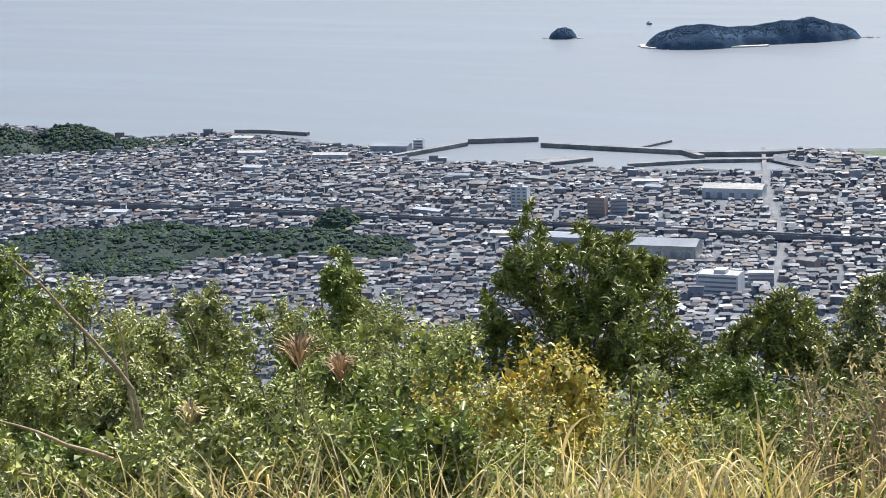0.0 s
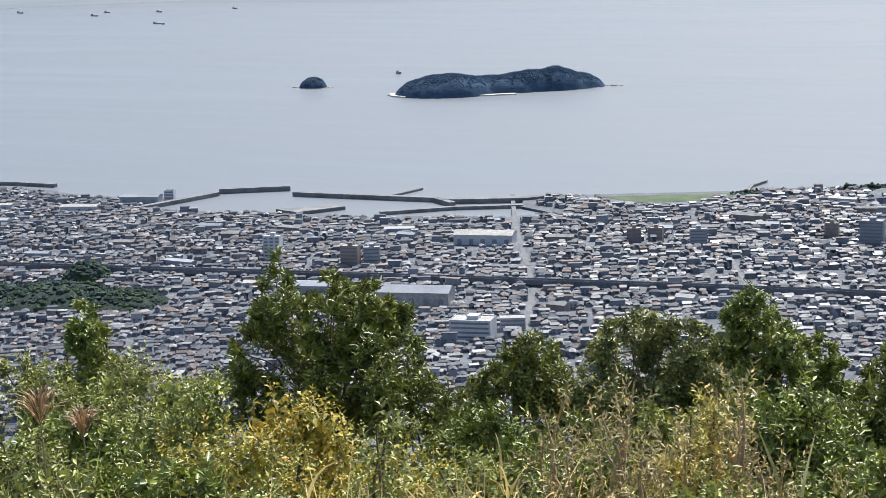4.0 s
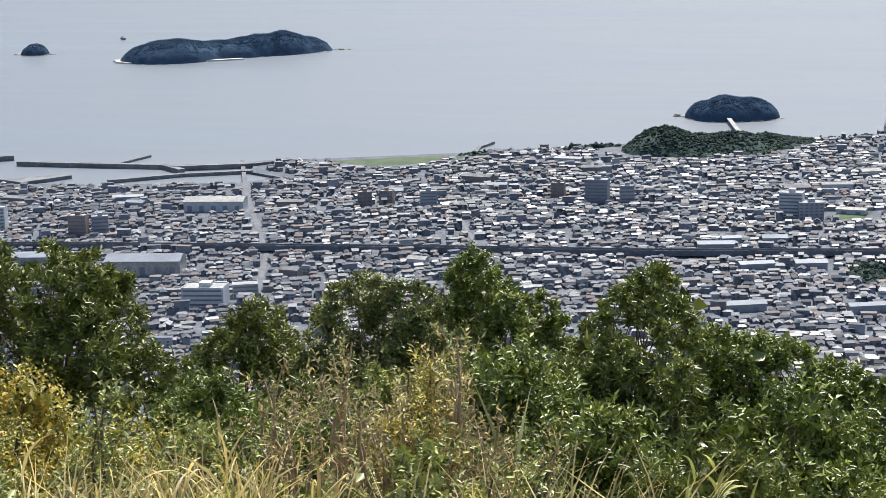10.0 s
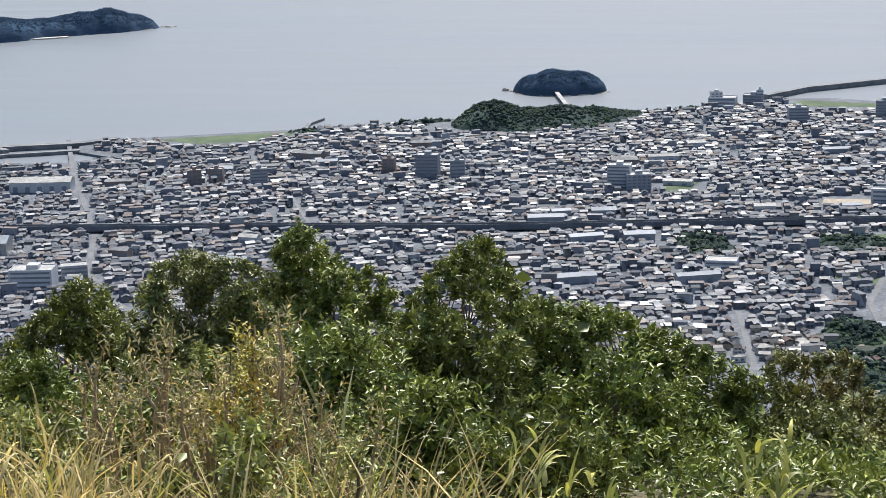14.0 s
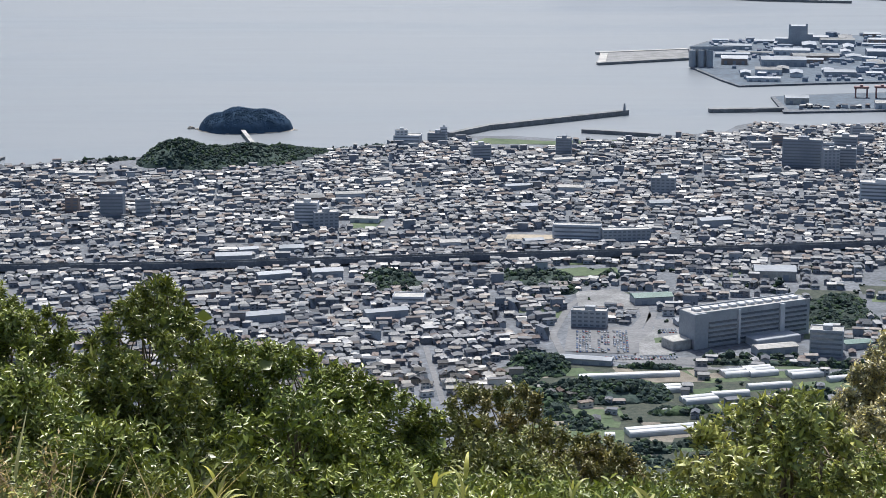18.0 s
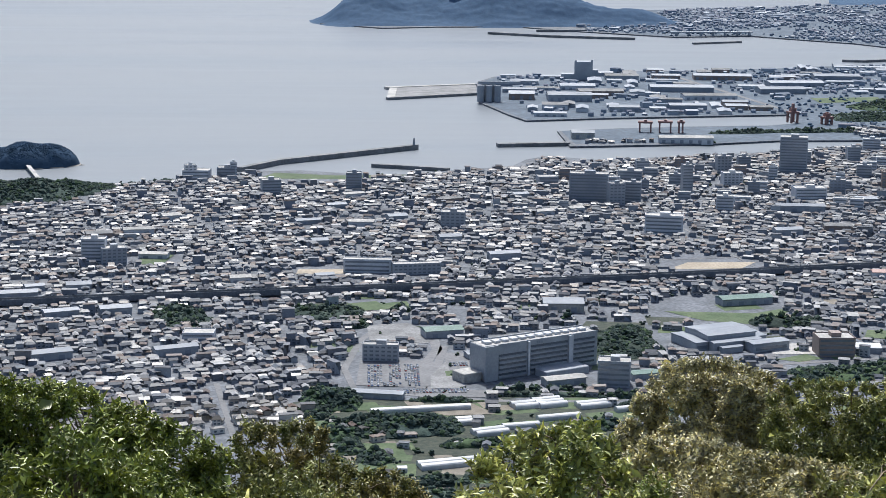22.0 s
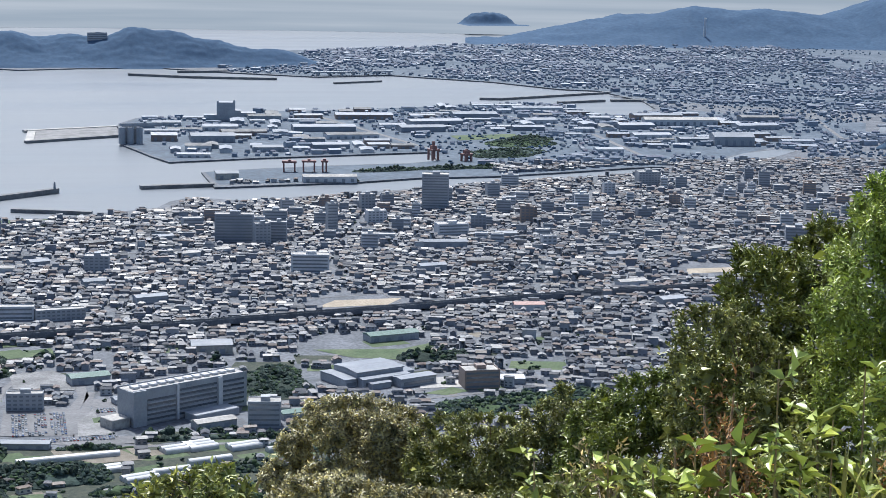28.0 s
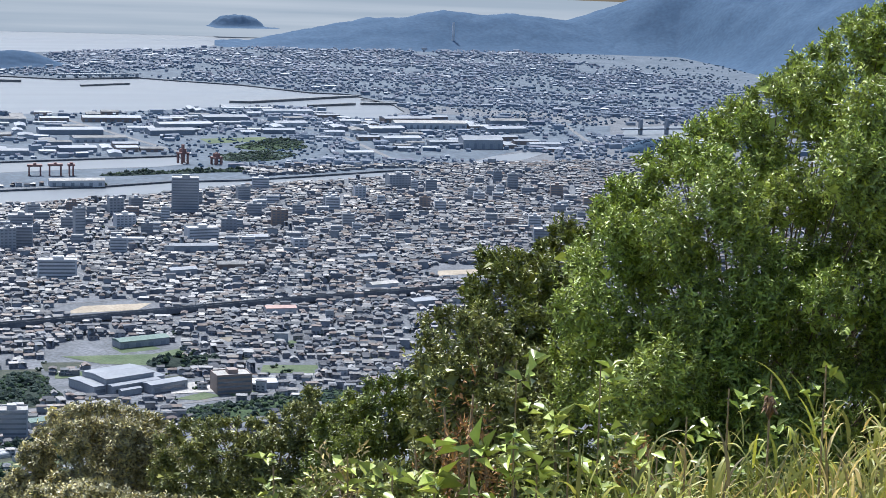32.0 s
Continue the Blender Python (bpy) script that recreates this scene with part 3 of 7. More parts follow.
for lab, lobes, count in [
        ("dark belt of trees beside the fields below the hill", [(52, 951, 15, 15, 0, 7), (72, 949, 18, 14, 0, 8), (88, 948, 9, 13, 0, 6), (60, 940, 20, 8, 0, 6)], 520),
        ("dark clump of trees beside the lane", [(30, 1004, 12, 20, 0, 7), (40, 1000, 7, 17, 0, 7), (24, 985, 8, 12, 0, 5)], 330),
        ("dark trees at the foot of the houses", [(34, 935, 9, 26, 0, 7), (22, 975, 7, 9, 0, 5), (38, 915, 7, 10, 0, 6)], 260),
        ("line of dark trees below the railway", [(22, 1212, 11, 14, 0, 5), (42, 1206, 17, 18, 0, 6), (54, 1182, 8, 14, 0, 5), (84, 1213, 5, 5, 0, 6)], 330),
        ("green orchard beside the hospital", [(214, 1125, 16, 26, 0, 4), (206, 1100, 14, 15, 0, 4), (222, 1150, 12, 12, 0, 4), (226, 1108, 8, 14, 0, 4)], 420),
        ("dark grove behind the sports hall", [(318, 1170, 12, 10, 0, 7), (334, 1167, 10, 8, 0, 6), (346, 1172, 6, 6, 0, 5)], 180),
        ("dark park trees among the houses", [(-58, 1205, 14, 30, 10, 6), (-46, 1180, 10, 20, 0, 5)], 260),
        ("dark trees on the slope below the sports hall", [(318, 1040, 22, 18, 0, 6), (352, 1048, 20, 16, 0, 6), (300, 1030, 12, 14, 0, 5), (385, 1060, 16, 12, 0, 5)], 420),
        ("dark trees and hedges between the farm plots", [(100, 918, 14, 5, 10, 5), (126, 908, 12, 5, 10, 5), (146, 928, 14, 5, 10, 5), (168, 945, 12, 6, 10, 6), (152, 900, 16, 6, 0, 6), (112, 868, 18, 5, 8, 5), (76, 858, 14, 5, 0, 6), (50, 895, 8, 7, 0, 6)], 520),
        ("row of small dark trees before the hospital", [(126, 1021, 3, 2, 0, 4), (136, 1020, 3, 2, 0, 4), (146, 1020, 3, 2, 0, 4), (155, 1019, 3, 2, 0, 4), (163, 1019, 3, 2, 0, 4), (172, 1018, 3, 2, 0, 4), (181, 1018, 3, 2, 0, 4)], 90),
        ("dark hedge along the lower road", [(150, 1007, 26, 2.5, -2, 3), (200, 1003, 20, 3, 6, 4), (95, 998, 18, 2, -4, 3)], 200),
        ("green trees at the edge of the fields", [(175, 905, 20, 10, 0, 6), (200, 930, 18, 10, 0, 6), (60, 838, 26, 8, 0, 6), (110, 838, 20, 7, 0, 6)], 420),
        ("line of dark pines along the shore", [(-330, 1652, 26, 4, 26, 5), (-415, 1608, 20, 4, 26, 4), (-130, 1708, 22, 4, 22, 5), (-95, 1730, 18, 4, 32, 4)], 160),
        ("single round tree beside the white hall", [(187, 1174, 5, 5, 0, 8)], 34),
        ("dark trees on the lower slope beside the road", [(232, 1010, 20, 14, 0, 5), (262, 1034, 14, 12, 0, 5), (205, 980, 18, 10, 0, 5)], 300)]:
    wide = [(a, b, rx * 1.22, ry * 1.22, t, h) for a, b, rx, ry, t, h in lobes]
    mound("grove", lab, wide, 1.28, int(count * 2.0), 9 + count, base=LAND_Z, rock=False)
mound("harbour_grove", "dark flat wood in the port", [(700, 2200, 60, 34, 20, 5), (750, 2290, 50, 40, 20, 5), (690, 2170, 40, 18, 10, 4), (780, 2340, 30, 30, 0, 4)], 1.25, 2600, 10, M_WOOD, base=LAND_Z, rock=False)
mound("harbour_grove", "dark belt of trees along the dock", [(520, 2060, 44, 9, 9, 5), (590, 2068, 44, 9, 6, 5), (640, 2070, 24, 9, 4, 5)], 1.25, 900, 12, M_WOOD, base=LAND_Z, rock=False)
mound("river_grove", "rounded wooded knoll beside the river", [(1240, 2190, 46, 26, 0, 16)], 2.2, 360, 11, M_FARWOOD_HAZED, base=LAND_Z, rock=False)


def far_hill(name, label, bumps, x0, x1, y0, y1, seed, n=110, flat=False):
    """A distant range as a sheet of wooded slopes."""
    gv = []
    for j in range(n):
        for i in range(n):
            x, y = x0 + (x1 - x0) * i / (n - 1), y0 + (y1 - y0) * j / (n - 1)
            z = 0.0
            for bx, by, rx, ry, h in bumps:
                d = ((x - bx) / rx) ** 2 + ((y - by) / ry) ** 2
                z += (h * math.exp(-(d * d if flat else d) * 0.8)) ** 4 if d < 8 else 0.0
            z = z ** 0.25
            edge = min(1.0, 8 * min(i, n - 1 - i, j, n - 1 - j) / n)
            z = z * edge * (1 + 0.10 * noise.fractal((x / 110, y / 110, seed), 1.2, 2.0, 3)) + (2.2 * noise.noise((x / 12, y / 12, seed)) + 4.0 * noise.noise((x / 48, y / 48, seed))) * min(1, z / 25)
            gv.append((x, y, LAND_Z - 7 + z * 1.06))
    gf = [(j * n + i, j * n + i + 1, (j + 1) * n + i + 1, (j + 1) * n + i) for j in range(n - 1) for i in range(n - 1)]
    return put(name, mesh_of(name, gv, gf, M_HILLS_HAZED, smooth=True), label=label, category="hill")


far_hill("cape_hill", "low wooded hills of the cape across the bay", [(190, 3590, 80, 80, 62), (300, 3590, 110, 75, 54), (418, 3575, 90, 70, 65),
         (490, 3565, 80, 65, 58), (570, 3560, 80, 60, 46), (660, 3545, 80, 50, 32), (130, 3550, 34, 40, 34), (740, 3530, 80, 40, 18)], 40, 820, 3430, 3760, 2)


def ridge(name, label, rows, seed, steps=150, deep=44):
    """A distant range: bearing to the left, distance of its foot and of its crest, height of the crest."""
    az = np.array([r[0] for r in rows], dtype=float)
    gv = []
    for i in range(steps):
        a = az[0] + (az[-1] - az[0]) * i / (steps - 1)
        foot, crest, top = (float(np.interp(-a, -az, [r[k] for r in rows])) for k in (1, 2, 3))
        for j in range(deep):
            u = j / (deep - 1) * 1.5
            d = foot + (crest - foot) * u
            x, y = -d * math.sin(radians(a)), d * math.cos(radians(a))
            rise = (3 * u * u - 2 * u ** 3 if u < 1 else 1 - 0.7 * (u - 1))
            spur = noise.fractal((x / 170, y / 170, seed), 1.0, 2.0, 4)
            z = top * rise * (1 + 0.22 * spur * (1 - rise * 0.75)) + (2.0 * noise.noise((x / 15, y / 15, seed)) + 3.0 * noise.noise((x / 45, y / 45, seed))) * min(1.0, rise * 3)
            gv.append((x, y, LAND_Z - 1.5 + z))
    gf = [(i * deep + j, i * deep + j + 1, (i + 1) * deep + j + 1, (i + 1) * deep + j) for i in range(steps - 1) for j in range(deep - 1)]
    return put(name, mesh_of(name, gv, gf, M_HILLS_HAZED, smooth=True), label=label, category="hill")


# The blue haze of both ranges comes from their material colour.
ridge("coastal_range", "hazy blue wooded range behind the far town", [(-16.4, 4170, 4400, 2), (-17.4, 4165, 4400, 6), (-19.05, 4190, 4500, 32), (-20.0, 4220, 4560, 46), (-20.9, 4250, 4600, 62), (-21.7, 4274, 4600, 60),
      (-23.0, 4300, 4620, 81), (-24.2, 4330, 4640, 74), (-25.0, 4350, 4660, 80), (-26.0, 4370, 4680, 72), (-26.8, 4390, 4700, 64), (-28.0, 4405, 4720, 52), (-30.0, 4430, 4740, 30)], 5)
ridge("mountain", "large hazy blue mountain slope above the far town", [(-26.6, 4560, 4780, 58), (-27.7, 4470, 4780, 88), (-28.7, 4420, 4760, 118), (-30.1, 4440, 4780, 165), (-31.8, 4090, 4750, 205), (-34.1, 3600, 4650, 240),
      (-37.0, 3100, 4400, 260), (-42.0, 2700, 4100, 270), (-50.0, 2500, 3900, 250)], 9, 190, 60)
far_island = far_hill("far_island", "flat-topped island far out at sea", [(1378, 4493, 58, 36, 27)], 1300, 1460, 4400, 4590, 12, 70, True)
far_island.location = (10.0, 33.0, 27.0)

# ---- breakwaters, moles and the footbridge ----
for nm, lab, pts, half, top in [
        ("breakwater", "long low concrete breakwater off the fishing harbour", [(-893, 1518), (-835, 1548)], 3.0, 4.5),
        ("breakwater", "long concrete breakwater sheltering the fishing harbour", [(-817, 1521), (-745, 1520), (-677, 1520), (-652, 1500)], 3.0, 4.0),
        ("mole", "concrete mole with a road on top", [(-668, 1513), (-598, 1537), (-575, 1560)], 4.5, 4.2),
        ("pier", "narrow concrete pier in the fishing harbour", [(-697, 1449), (-645, 1486), (-590, 1508)], 2.5, 3.0),
        ("pier", "concrete pier running out from the harbour", [(-930, 1414), (-918, 1424), (-889, 1507)], 3.5, 3.6),
        ("jetty", "thin stone jetty reaching out to sea", [(-728, 1528), (-715, 1576)], 1.8, 2.0),
        ("breakwater", "low breakwater off the wooded headland", [(-1156, 1512), (-1120, 1520), (-1072, 1517)], 2.6, 3.4),
        ("jetty", "short angled stone jetty on the shore", [(-424, 1618), (-428, 1650), (-422, 1677)], 1.8, 2.2),
        ("breakwater", "long concrete breakwater with a small light at its tip", [(-28, 1800), (8, 1849), (80, 1900), (150, 1951)], 3.2, 5.0),
        ("breakwater", "short detached concrete breakwater", [(98, 1831), (137, 1817), (170, 1802)], 2.4, 3.6),
        ("mole", "low dark mole at the mouth of the dock", [(235, 1967), (312, 1976)], 4.0, 3.8),
        ("breakwater", "thin breakwater across the bay", [(379, 3328), (480, 3270), (618, 3230)], 3.5, 4.0),
        ("breakwater", "thin breakwater across the bay", [(470, 3380), (560, 3385)], 3.0, 4.0),
        ("breakwater", "thin breakwater across the bay", [(700, 3150), (790, 3185)], 2.5, 3.0),
        ("breakwater", "low wall of the timber pond", [(870, 2870), (900, 2860), (1119, 2957)], 3.5, 3.5),
        ("breakwater", "low wall of the timber pond", [(975, 2800), (1060, 2825)], 3.5, 3.5),
        ("breakwater", "low wall of the timber pond", [(1072, 2828), (1131, 2824)], 3.5, 3.5)]:
    put(nm, mesh_of(nm, *ribbon(pts, half, -3.0, top), M_BREAK), label=lab, category="breakwater" if nm != "pier" else "pier")
put("quay", mesh_of("quay", *ribbon([(150, 2376), (160, 2480)], 5.0, -3.0, 3.2), M_CONC), label="concrete head of the ore quay", category="quay")
put("quay", mesh_of("quay", *ribbon([(150, 2487), (272, 2528)], 4.0, -3.0, 3.2), M_CONC), label="long pale concrete outer quay", category="quay")
put("quay", mesh_of("quay", *ribbon([(145, 2372), (262, 2425)], 3.0, -3.0, 3.2), M_BREAK), label="dark edge of the ore quay", category="quay")
put("quay_yard", slab_mesh("quay_yard", [(150, 2380), (262, 2430), (272, 2524), (157, 2486)], -3.0, 2.4, M_BREAK), label="pale paved yard of the ore quay", category="yard")

put("quay", slab_mesh("quay", [(-792, 1440), (-748, 1474), (-738, 1466), (-766, 1430)], -3.0, 3.0, M_BREAK), label="dark stone quay of the fishing harbour", category="quay")
for pts in ([(-1064, 2266), (-1052, 2244), (-1030, 2236)], [(-952, 2260), (-925, 2272), (-900, 2287)]):
    put("beach", mesh_of("beach", *ribbon(pts, 4.5, -1.0, 1.6), M_BEACH), label="pale strip of beach at the foot of the island", category="beach")
for x, y, w, d, h in ((-1052, 2258, 7, 3, 2.6), (-1062, 2254, 4, 2, 1.6), (-806, 2392, 9, 3, 2.4), (-794, 2397, 5, 2.5, 1.6), (-1186, 2327, 6, 2.5, 1.8), (-1236, 2322, 5, 2.5, 1.6), (-190, 1846, 7, 3, 2.0), (-180, 1846, 4, 2, 1.2), (-272, 1850, 6, 2.5, 2.2), (-281, 1852, 4, 2, 3.0)):
    rv, rf = blob(random.Random(int(x)), 2)
    put("rock", mesh_of("rock", (rv * np.array([w, d, h])).tolist(), rf, M_ROCK), at=pose(x, y, -0.3), label="low rocky spit off the island's end", category="rock")
lighthouse = thing("lighthouse", pose(147, 1946, 5.0), "small light tower at the tip of the breakwater", "lighthouse")
bm = bmesh.new()
bmesh.ops.create_cone(bm, segments=12, radius1=1.4, radius2=0.9, depth=6.0, cap_ends=True, matrix=Matrix.Translation((0, 0, 3.0)))
me = bpy.data.meshes.new("tower")
bm.to_mesh(me)
bm.free()
me.materials.append(M_DARKW)
tower = put("tower", me, lighthouse)
put("lantern", bevel_box_mesh("lantern", -0.8, 0.8, -0.8, 0.8, 6.0, 7.4, M_GREYW, 0.2), tower)

footbridge = thing("footbridge", pose(0, 0, 0), "long pale footbridge to the wooded island", "bridge")
put("deck", mesh_of("deck", *ribbon([(-206, 1735), (-229, 1830)], 2.0, 3.4, 4.4), M_CONC), footbridge)
for k in range(7):
    x, y = -206 - 23 * k / 7, 1735 + 95 * k / 7
    put("pier", box_mesh("pier", [(x - 1.3, x + 1.3, y - 0.4, y + 0.4, -3, 3.4)], M_CONC), footbridge)

bay_bridge = thing("bay_bridge", pose(0, 0, 0), "low road bridge over the mouth of the bay creek", "bridge")
put("deck", mesh_of("deck", *ribbon([(690, 3290), (840, 3308)], 4.0, 7.0, 9.0), M_GREYW), bay_bridge)
for k in range(7):
    put("pier", box_mesh("pier", [(700 + 22 * k, 704 + 22 * k, 3288 + 2.6 * k, 3294 + 2.6 * k, -2, 7)], M_GREYW), bay_bridge)

# ---- inland water ----
for pts in ([(935, 2088), (960, 2125), (995, 2162), (1088, 2212), (1075, 2180), (1026, 2130), (985, 2105)], [(1257, 2318), (1349, 2465), (1475, 2478), (1400, 2370), (1339, 2276)]):
    put("water", mesh_of("water", [(x, y, LAND_Z + 0.1) for x, y in pts], [tuple(range(len(pts)))], M_SEA), kind="structure", label="still grey river pool among the houses", category="water")
river_bridge = thing("river_bridge", pose(0, 0, 0), "dark bridge over the wide river pool", "bridge")
put("deck", mesh_of("deck", *ribbon([(1290, 2372), (1450, 2372)], 3.0, 9.0, 11.0), M_DARKW), river_bridge)
for k in range(3):
    put("tower", box_mesh("tower", [(1318 + 42 * k, 1322 + 42 * k, 2369, 2375, 2, 24)], M_DARKW), river_bridge)

# ---- railway viaduct and roads ----
VIADUCT = [(-1500, 1090), (-900, 1162), (-567, 1201), (-445, 1213), (-349, 1222), (-201, 1232), (-69, 1251), (82, 1272), (200, 1290), (309, 1310), (430, 1333), (621, 1358),
           (900, 1420), (1300, 1540)]
ROADS = [([(-620, 1560), (-561, 1416), (-464, 1203), (-432, 1102), (-395, 1040), (-330, 960)], 3.0), ([(-360, 1330), (-300, 1180), (-230, 1040)], 2.4),
         ([(70, 1177), (54, 1134), (42, 1068), (46, 1022), (85, 1009), (118, 998), (182, 993), (206, 1021), (260, 1062), (420, 1090)], 3.4), ([(104, 1120), (98, 1084), (90, 1041), (86, 1012)], 4.0),
         ([(83, 1024), (86, 1062), (92, 1087), (99, 1111), (99, 1142), (85, 1165), (72, 1174)], 5.0), ([(60, 1130), (90, 1150), (130, 1140), (300, 1200)], 3.0), ([(-30, 1040), (-18, 930)], 2.6), ([(-1350, 1190), (-700, 1250), (0, 1330), (620, 1420)], 1.5),
         ([(-740, 1380), (-300, 1480), (100, 1560), (700, 1720)], 1.5),  ([(300, 1860), (330, 1500), (370, 1200)], 1.5),
         ([(560, 2650), (620, 2250)], 6.0), ([(880, 2380), (860, 2160)], 6.0), ([(800, 2700), (900, 2400), (1000, 2330)], 5.0), ([(1100, 2900), (1300, 2600), (1200, 2300)], 5.0)]
for pts, half in ROADS:
    put("road", mesh_of("road", *ribbon(pts, half * 0.62, LAND_Z - 0.5, LAND_Z + 0.15), M_ROAD), kind="structure", label="grey asphalt road between the houses", category="road")

viaduct = thing("viaduct", pose(0, 0, 0), "long straight concrete railway viaduct crossing the town", "viaduct")
put("deck", mesh_of("deck", *ribbon(VIADUCT, 4.0, 4.2, 5.2), M_VIADUCT_SHADE), viaduct)
# Near wall in the shade-dark concrete, far wall in the paler one.
put("sound_wall", mesh_of("sound_wall", *ribbon([(x, y - 4.15) for x, y in VIADUCT], 0.15, 3.2, 7.0), M_VIADUCT_SHADE), viaduct)
put("sound_wall", mesh_of("sound_wall", *ribbon([(x, y + 4.15) for x, y in VIADUCT], 0.15, 4.4, 6.6), M_BREAK), viaduct)
run = 0.0
pier_me = box_mesh("pier", [(-0.7, 0.7, -3.2, 3.2, -0.5, 2.6), (-0.9, 0.9, -3.8, 3.8, 2.6, 3.0)], M_VIADUCT_SHADE)
for (x0, y0), (x1, y1) in zip(VIADUCT[1:-2], VIADUCT[2:-1]):
    length = math.hypot(x1 - x0, y1 - y0)
    while run < length:
        u = run / length
        put("pier", pier_me, viaduct, at=pose(x0 + (x1 - x0) * u, y0 + (y1 - y0) * u, LAND_Z, 0, 0, math.degrees(math.atan2(y1 - y0, x1 - x0))))
        run += 14.0
    run -= length

# ---- fields, yards and lawns ----
for order, (nm, lab, m, pts) in enumerate([
        ("playing_field", "pale sandy school playing field", M_SAND, [(18, 1328), (52, 1330), (56, 1345), (20, 1346)]),
        ("playing_field", "pale sandy school sports ground", M_SAND, [(285, 1338), (340, 1340), (356, 1362), (305, 1362)]),
        ("playing_field", "pale sandy school playing field", M_SAND, [(608, 1418), (668, 1424), (670, 1440), (618, 1440)]),
        ("lawn", "green seaside park lawn", M_GRASSF, [(-540, 1562), (-436, 1604), (-417, 1573), (-498, 1542)]),
        ("lawn", "green grass by the marina", M_GRASSF, [(-10, 1752), (90, 1745), (130, 1772), (60, 1768), (5, 1785)]),
        ("field", "green farm field behind the sports hall", M_GRASSF, [(256, 1206), (314, 1198), (345, 1216), (330, 1190), (304, 1168), (276, 1179)]),
        ("field", "dark vegetable field behind the sports hall", M_PLOT, [(240, 1192), (268, 1186), (256, 1165), (238, 1168)]),
        ("lawn", "green lawn beside the sports hall", M_GRASSF, [(297, 1080), (318, 1091), (326, 1080), (309, 1073)]),
        ("field", "green and brown farm plots at the foot of the hill", M_PLOT, [(10, 815), (12, 1000), (40, 1004), (125, 998), (215, 985), (210, 880), (140, 815)]),
        ("field", "green field below the tree belt", M_GRASSF, [(43, 923), (67, 922), (65, 907), (43, 909)]),
        ("field", "vegetable plots below the greenhouses", M_PLOT, [(70, 926), (112, 934), (112, 900), (72, 902)]),
        ("field", "dry fallow plot between the greenhouses", M_SOIL, [(72, 991), (107, 994), (118, 972), (92, 970)]),
        ("field", "green plot beside the long greenhouse", M_GRASSF, [(44, 992), (66, 990), (66, 980), (46, 982)]),
        ("field", "green field below the hill", M_GRASSF, [(40, 868), (68, 868), (70, 888), (42, 890)]),
        ("field", "green plots on the lower slope", M_PLOT, [(120, 935), (180, 950), (190, 925), (130, 905)]),
        ("field", "olive plots beside the hospital", M_PLOT, [(186, 1140), (200, 1180), (236, 1174), (226, 1080), (188, 1082)]),
        ("field", "fallow plots along the road", M_SOIL, [(137, 1133), (168, 1146), (176, 1138), (146, 1124)]),
        ("field", "green plots along the railway", M_GRASSF, [(47, 1226), (90, 1241), (92, 1221), (51, 1212)]),
        ("field", "green plots among the houses", M_GRASSF, [(366, 1130), (402, 1120), (408, 1142), (374, 1150)]),
        ("field", "green verge of the low road", M_PLOT, [(120, 1016), (180, 1013), (182, 1007), (120, 1009)]),
        ("field", "green slope beside the white flats", M_GRASSF, [(-96, 1368), (-78, 1362), (-70, 1400), (-92, 1402)]),
        ("field", "green field in the port", M_GRASSF, [(683, 2382), (775, 2394), (767, 2350), (681, 2330)]),
        ("field", "green field by the railway", M_GRASSF, [(60, 1248), (95, 1252), (95, 1262), (60, 1258)]),
        ("car_park", "paved hospital car park with painted bays", M_ROAD, [(52, 1087), (94, 1084), (98, 1040), (84, 1026), (47, 1032)]),
        ("forecourt", "pale paved yard of the sports hall", M_CONC, [(298, 1092), (330, 1090), (328, 1118), (312, 1116), (300, 1100)]),
        ("forecourt", "pale paved forecourt behind the hospital", M_BREAK, [(60, 1172), (86, 1179), (101, 1149), (95, 1126), (60, 1135)]),
        ("forecourt", "pale paved round forecourt before the hospital", M_BREAK, [(103, 1086), (112, 1098), (121, 1066), (113, 1036), (104, 1024), (88, 1024), (90, 1050)]),
        ("lawn", "small green lawn in the forecourt", M_GRASSF, [(99, 1060), (104, 1062), (104, 1050), (99, 1049)]),
        ("car_park", "paved lower car park along the road", M_ROAD, [(74, 1021), (118, 1019), (116, 1004), (81, 1006)]),
        ("car_park", "paved side car park of the hospital", M_ROAD, [(101, 1103), (120, 1101), (116, 1068), (102, 1061)])]):
    put(nm, mesh_of(nm, [(x, y, LAND_Z + (0.03 if "foot of the hill" in lab else 0.16 + 0.005 * order)) for x, y in pts], [tuple(range(len(pts)))], m), kind="structure", label=lab, category=nm.replace("_", " "))

# small plots, verges and yards scattered over the edge of the plain
pr = random.Random(77)
count = 0
while count < 240:
    x, y = (pr.uniform(20, 470), pr.uniform(850, 1235)) if count % 2 else (pr.uniform(20, 210), pr.uniform(840, 1010))
    if math.hypot(x - 150, y - 1062) < 42 or math.hypot(x - 273, y - 1118) < 34 or (46 < x < 122 and 1002 < y < 1100):
        continue
    w, d, a = pr.uniform(4, 14), pr.uniform(4, 10), radians(pr.choice((10, 12, -14, 18)))
    c, sn = math.cos(a), math.sin(a)
    kind = pr.choice((M_PLOT, M_PLOT, M_GRASSF, M_GRASSF, M_SOIL))
    pts = [(x + u * c - v * sn, y + u * sn + v * c, LAND_Z + 0.05 + 0.00025 * count) for u, v in ((-w, -d), (w, -d * 0.9), (w * 0.95, d), (-w, d * 0.92))]
    put("plot", mesh_of("plot", pts, [(0, 1, 2, 3)], kind), kind="structure", label="small garden plot between the houses", category="plot")
    count += 1


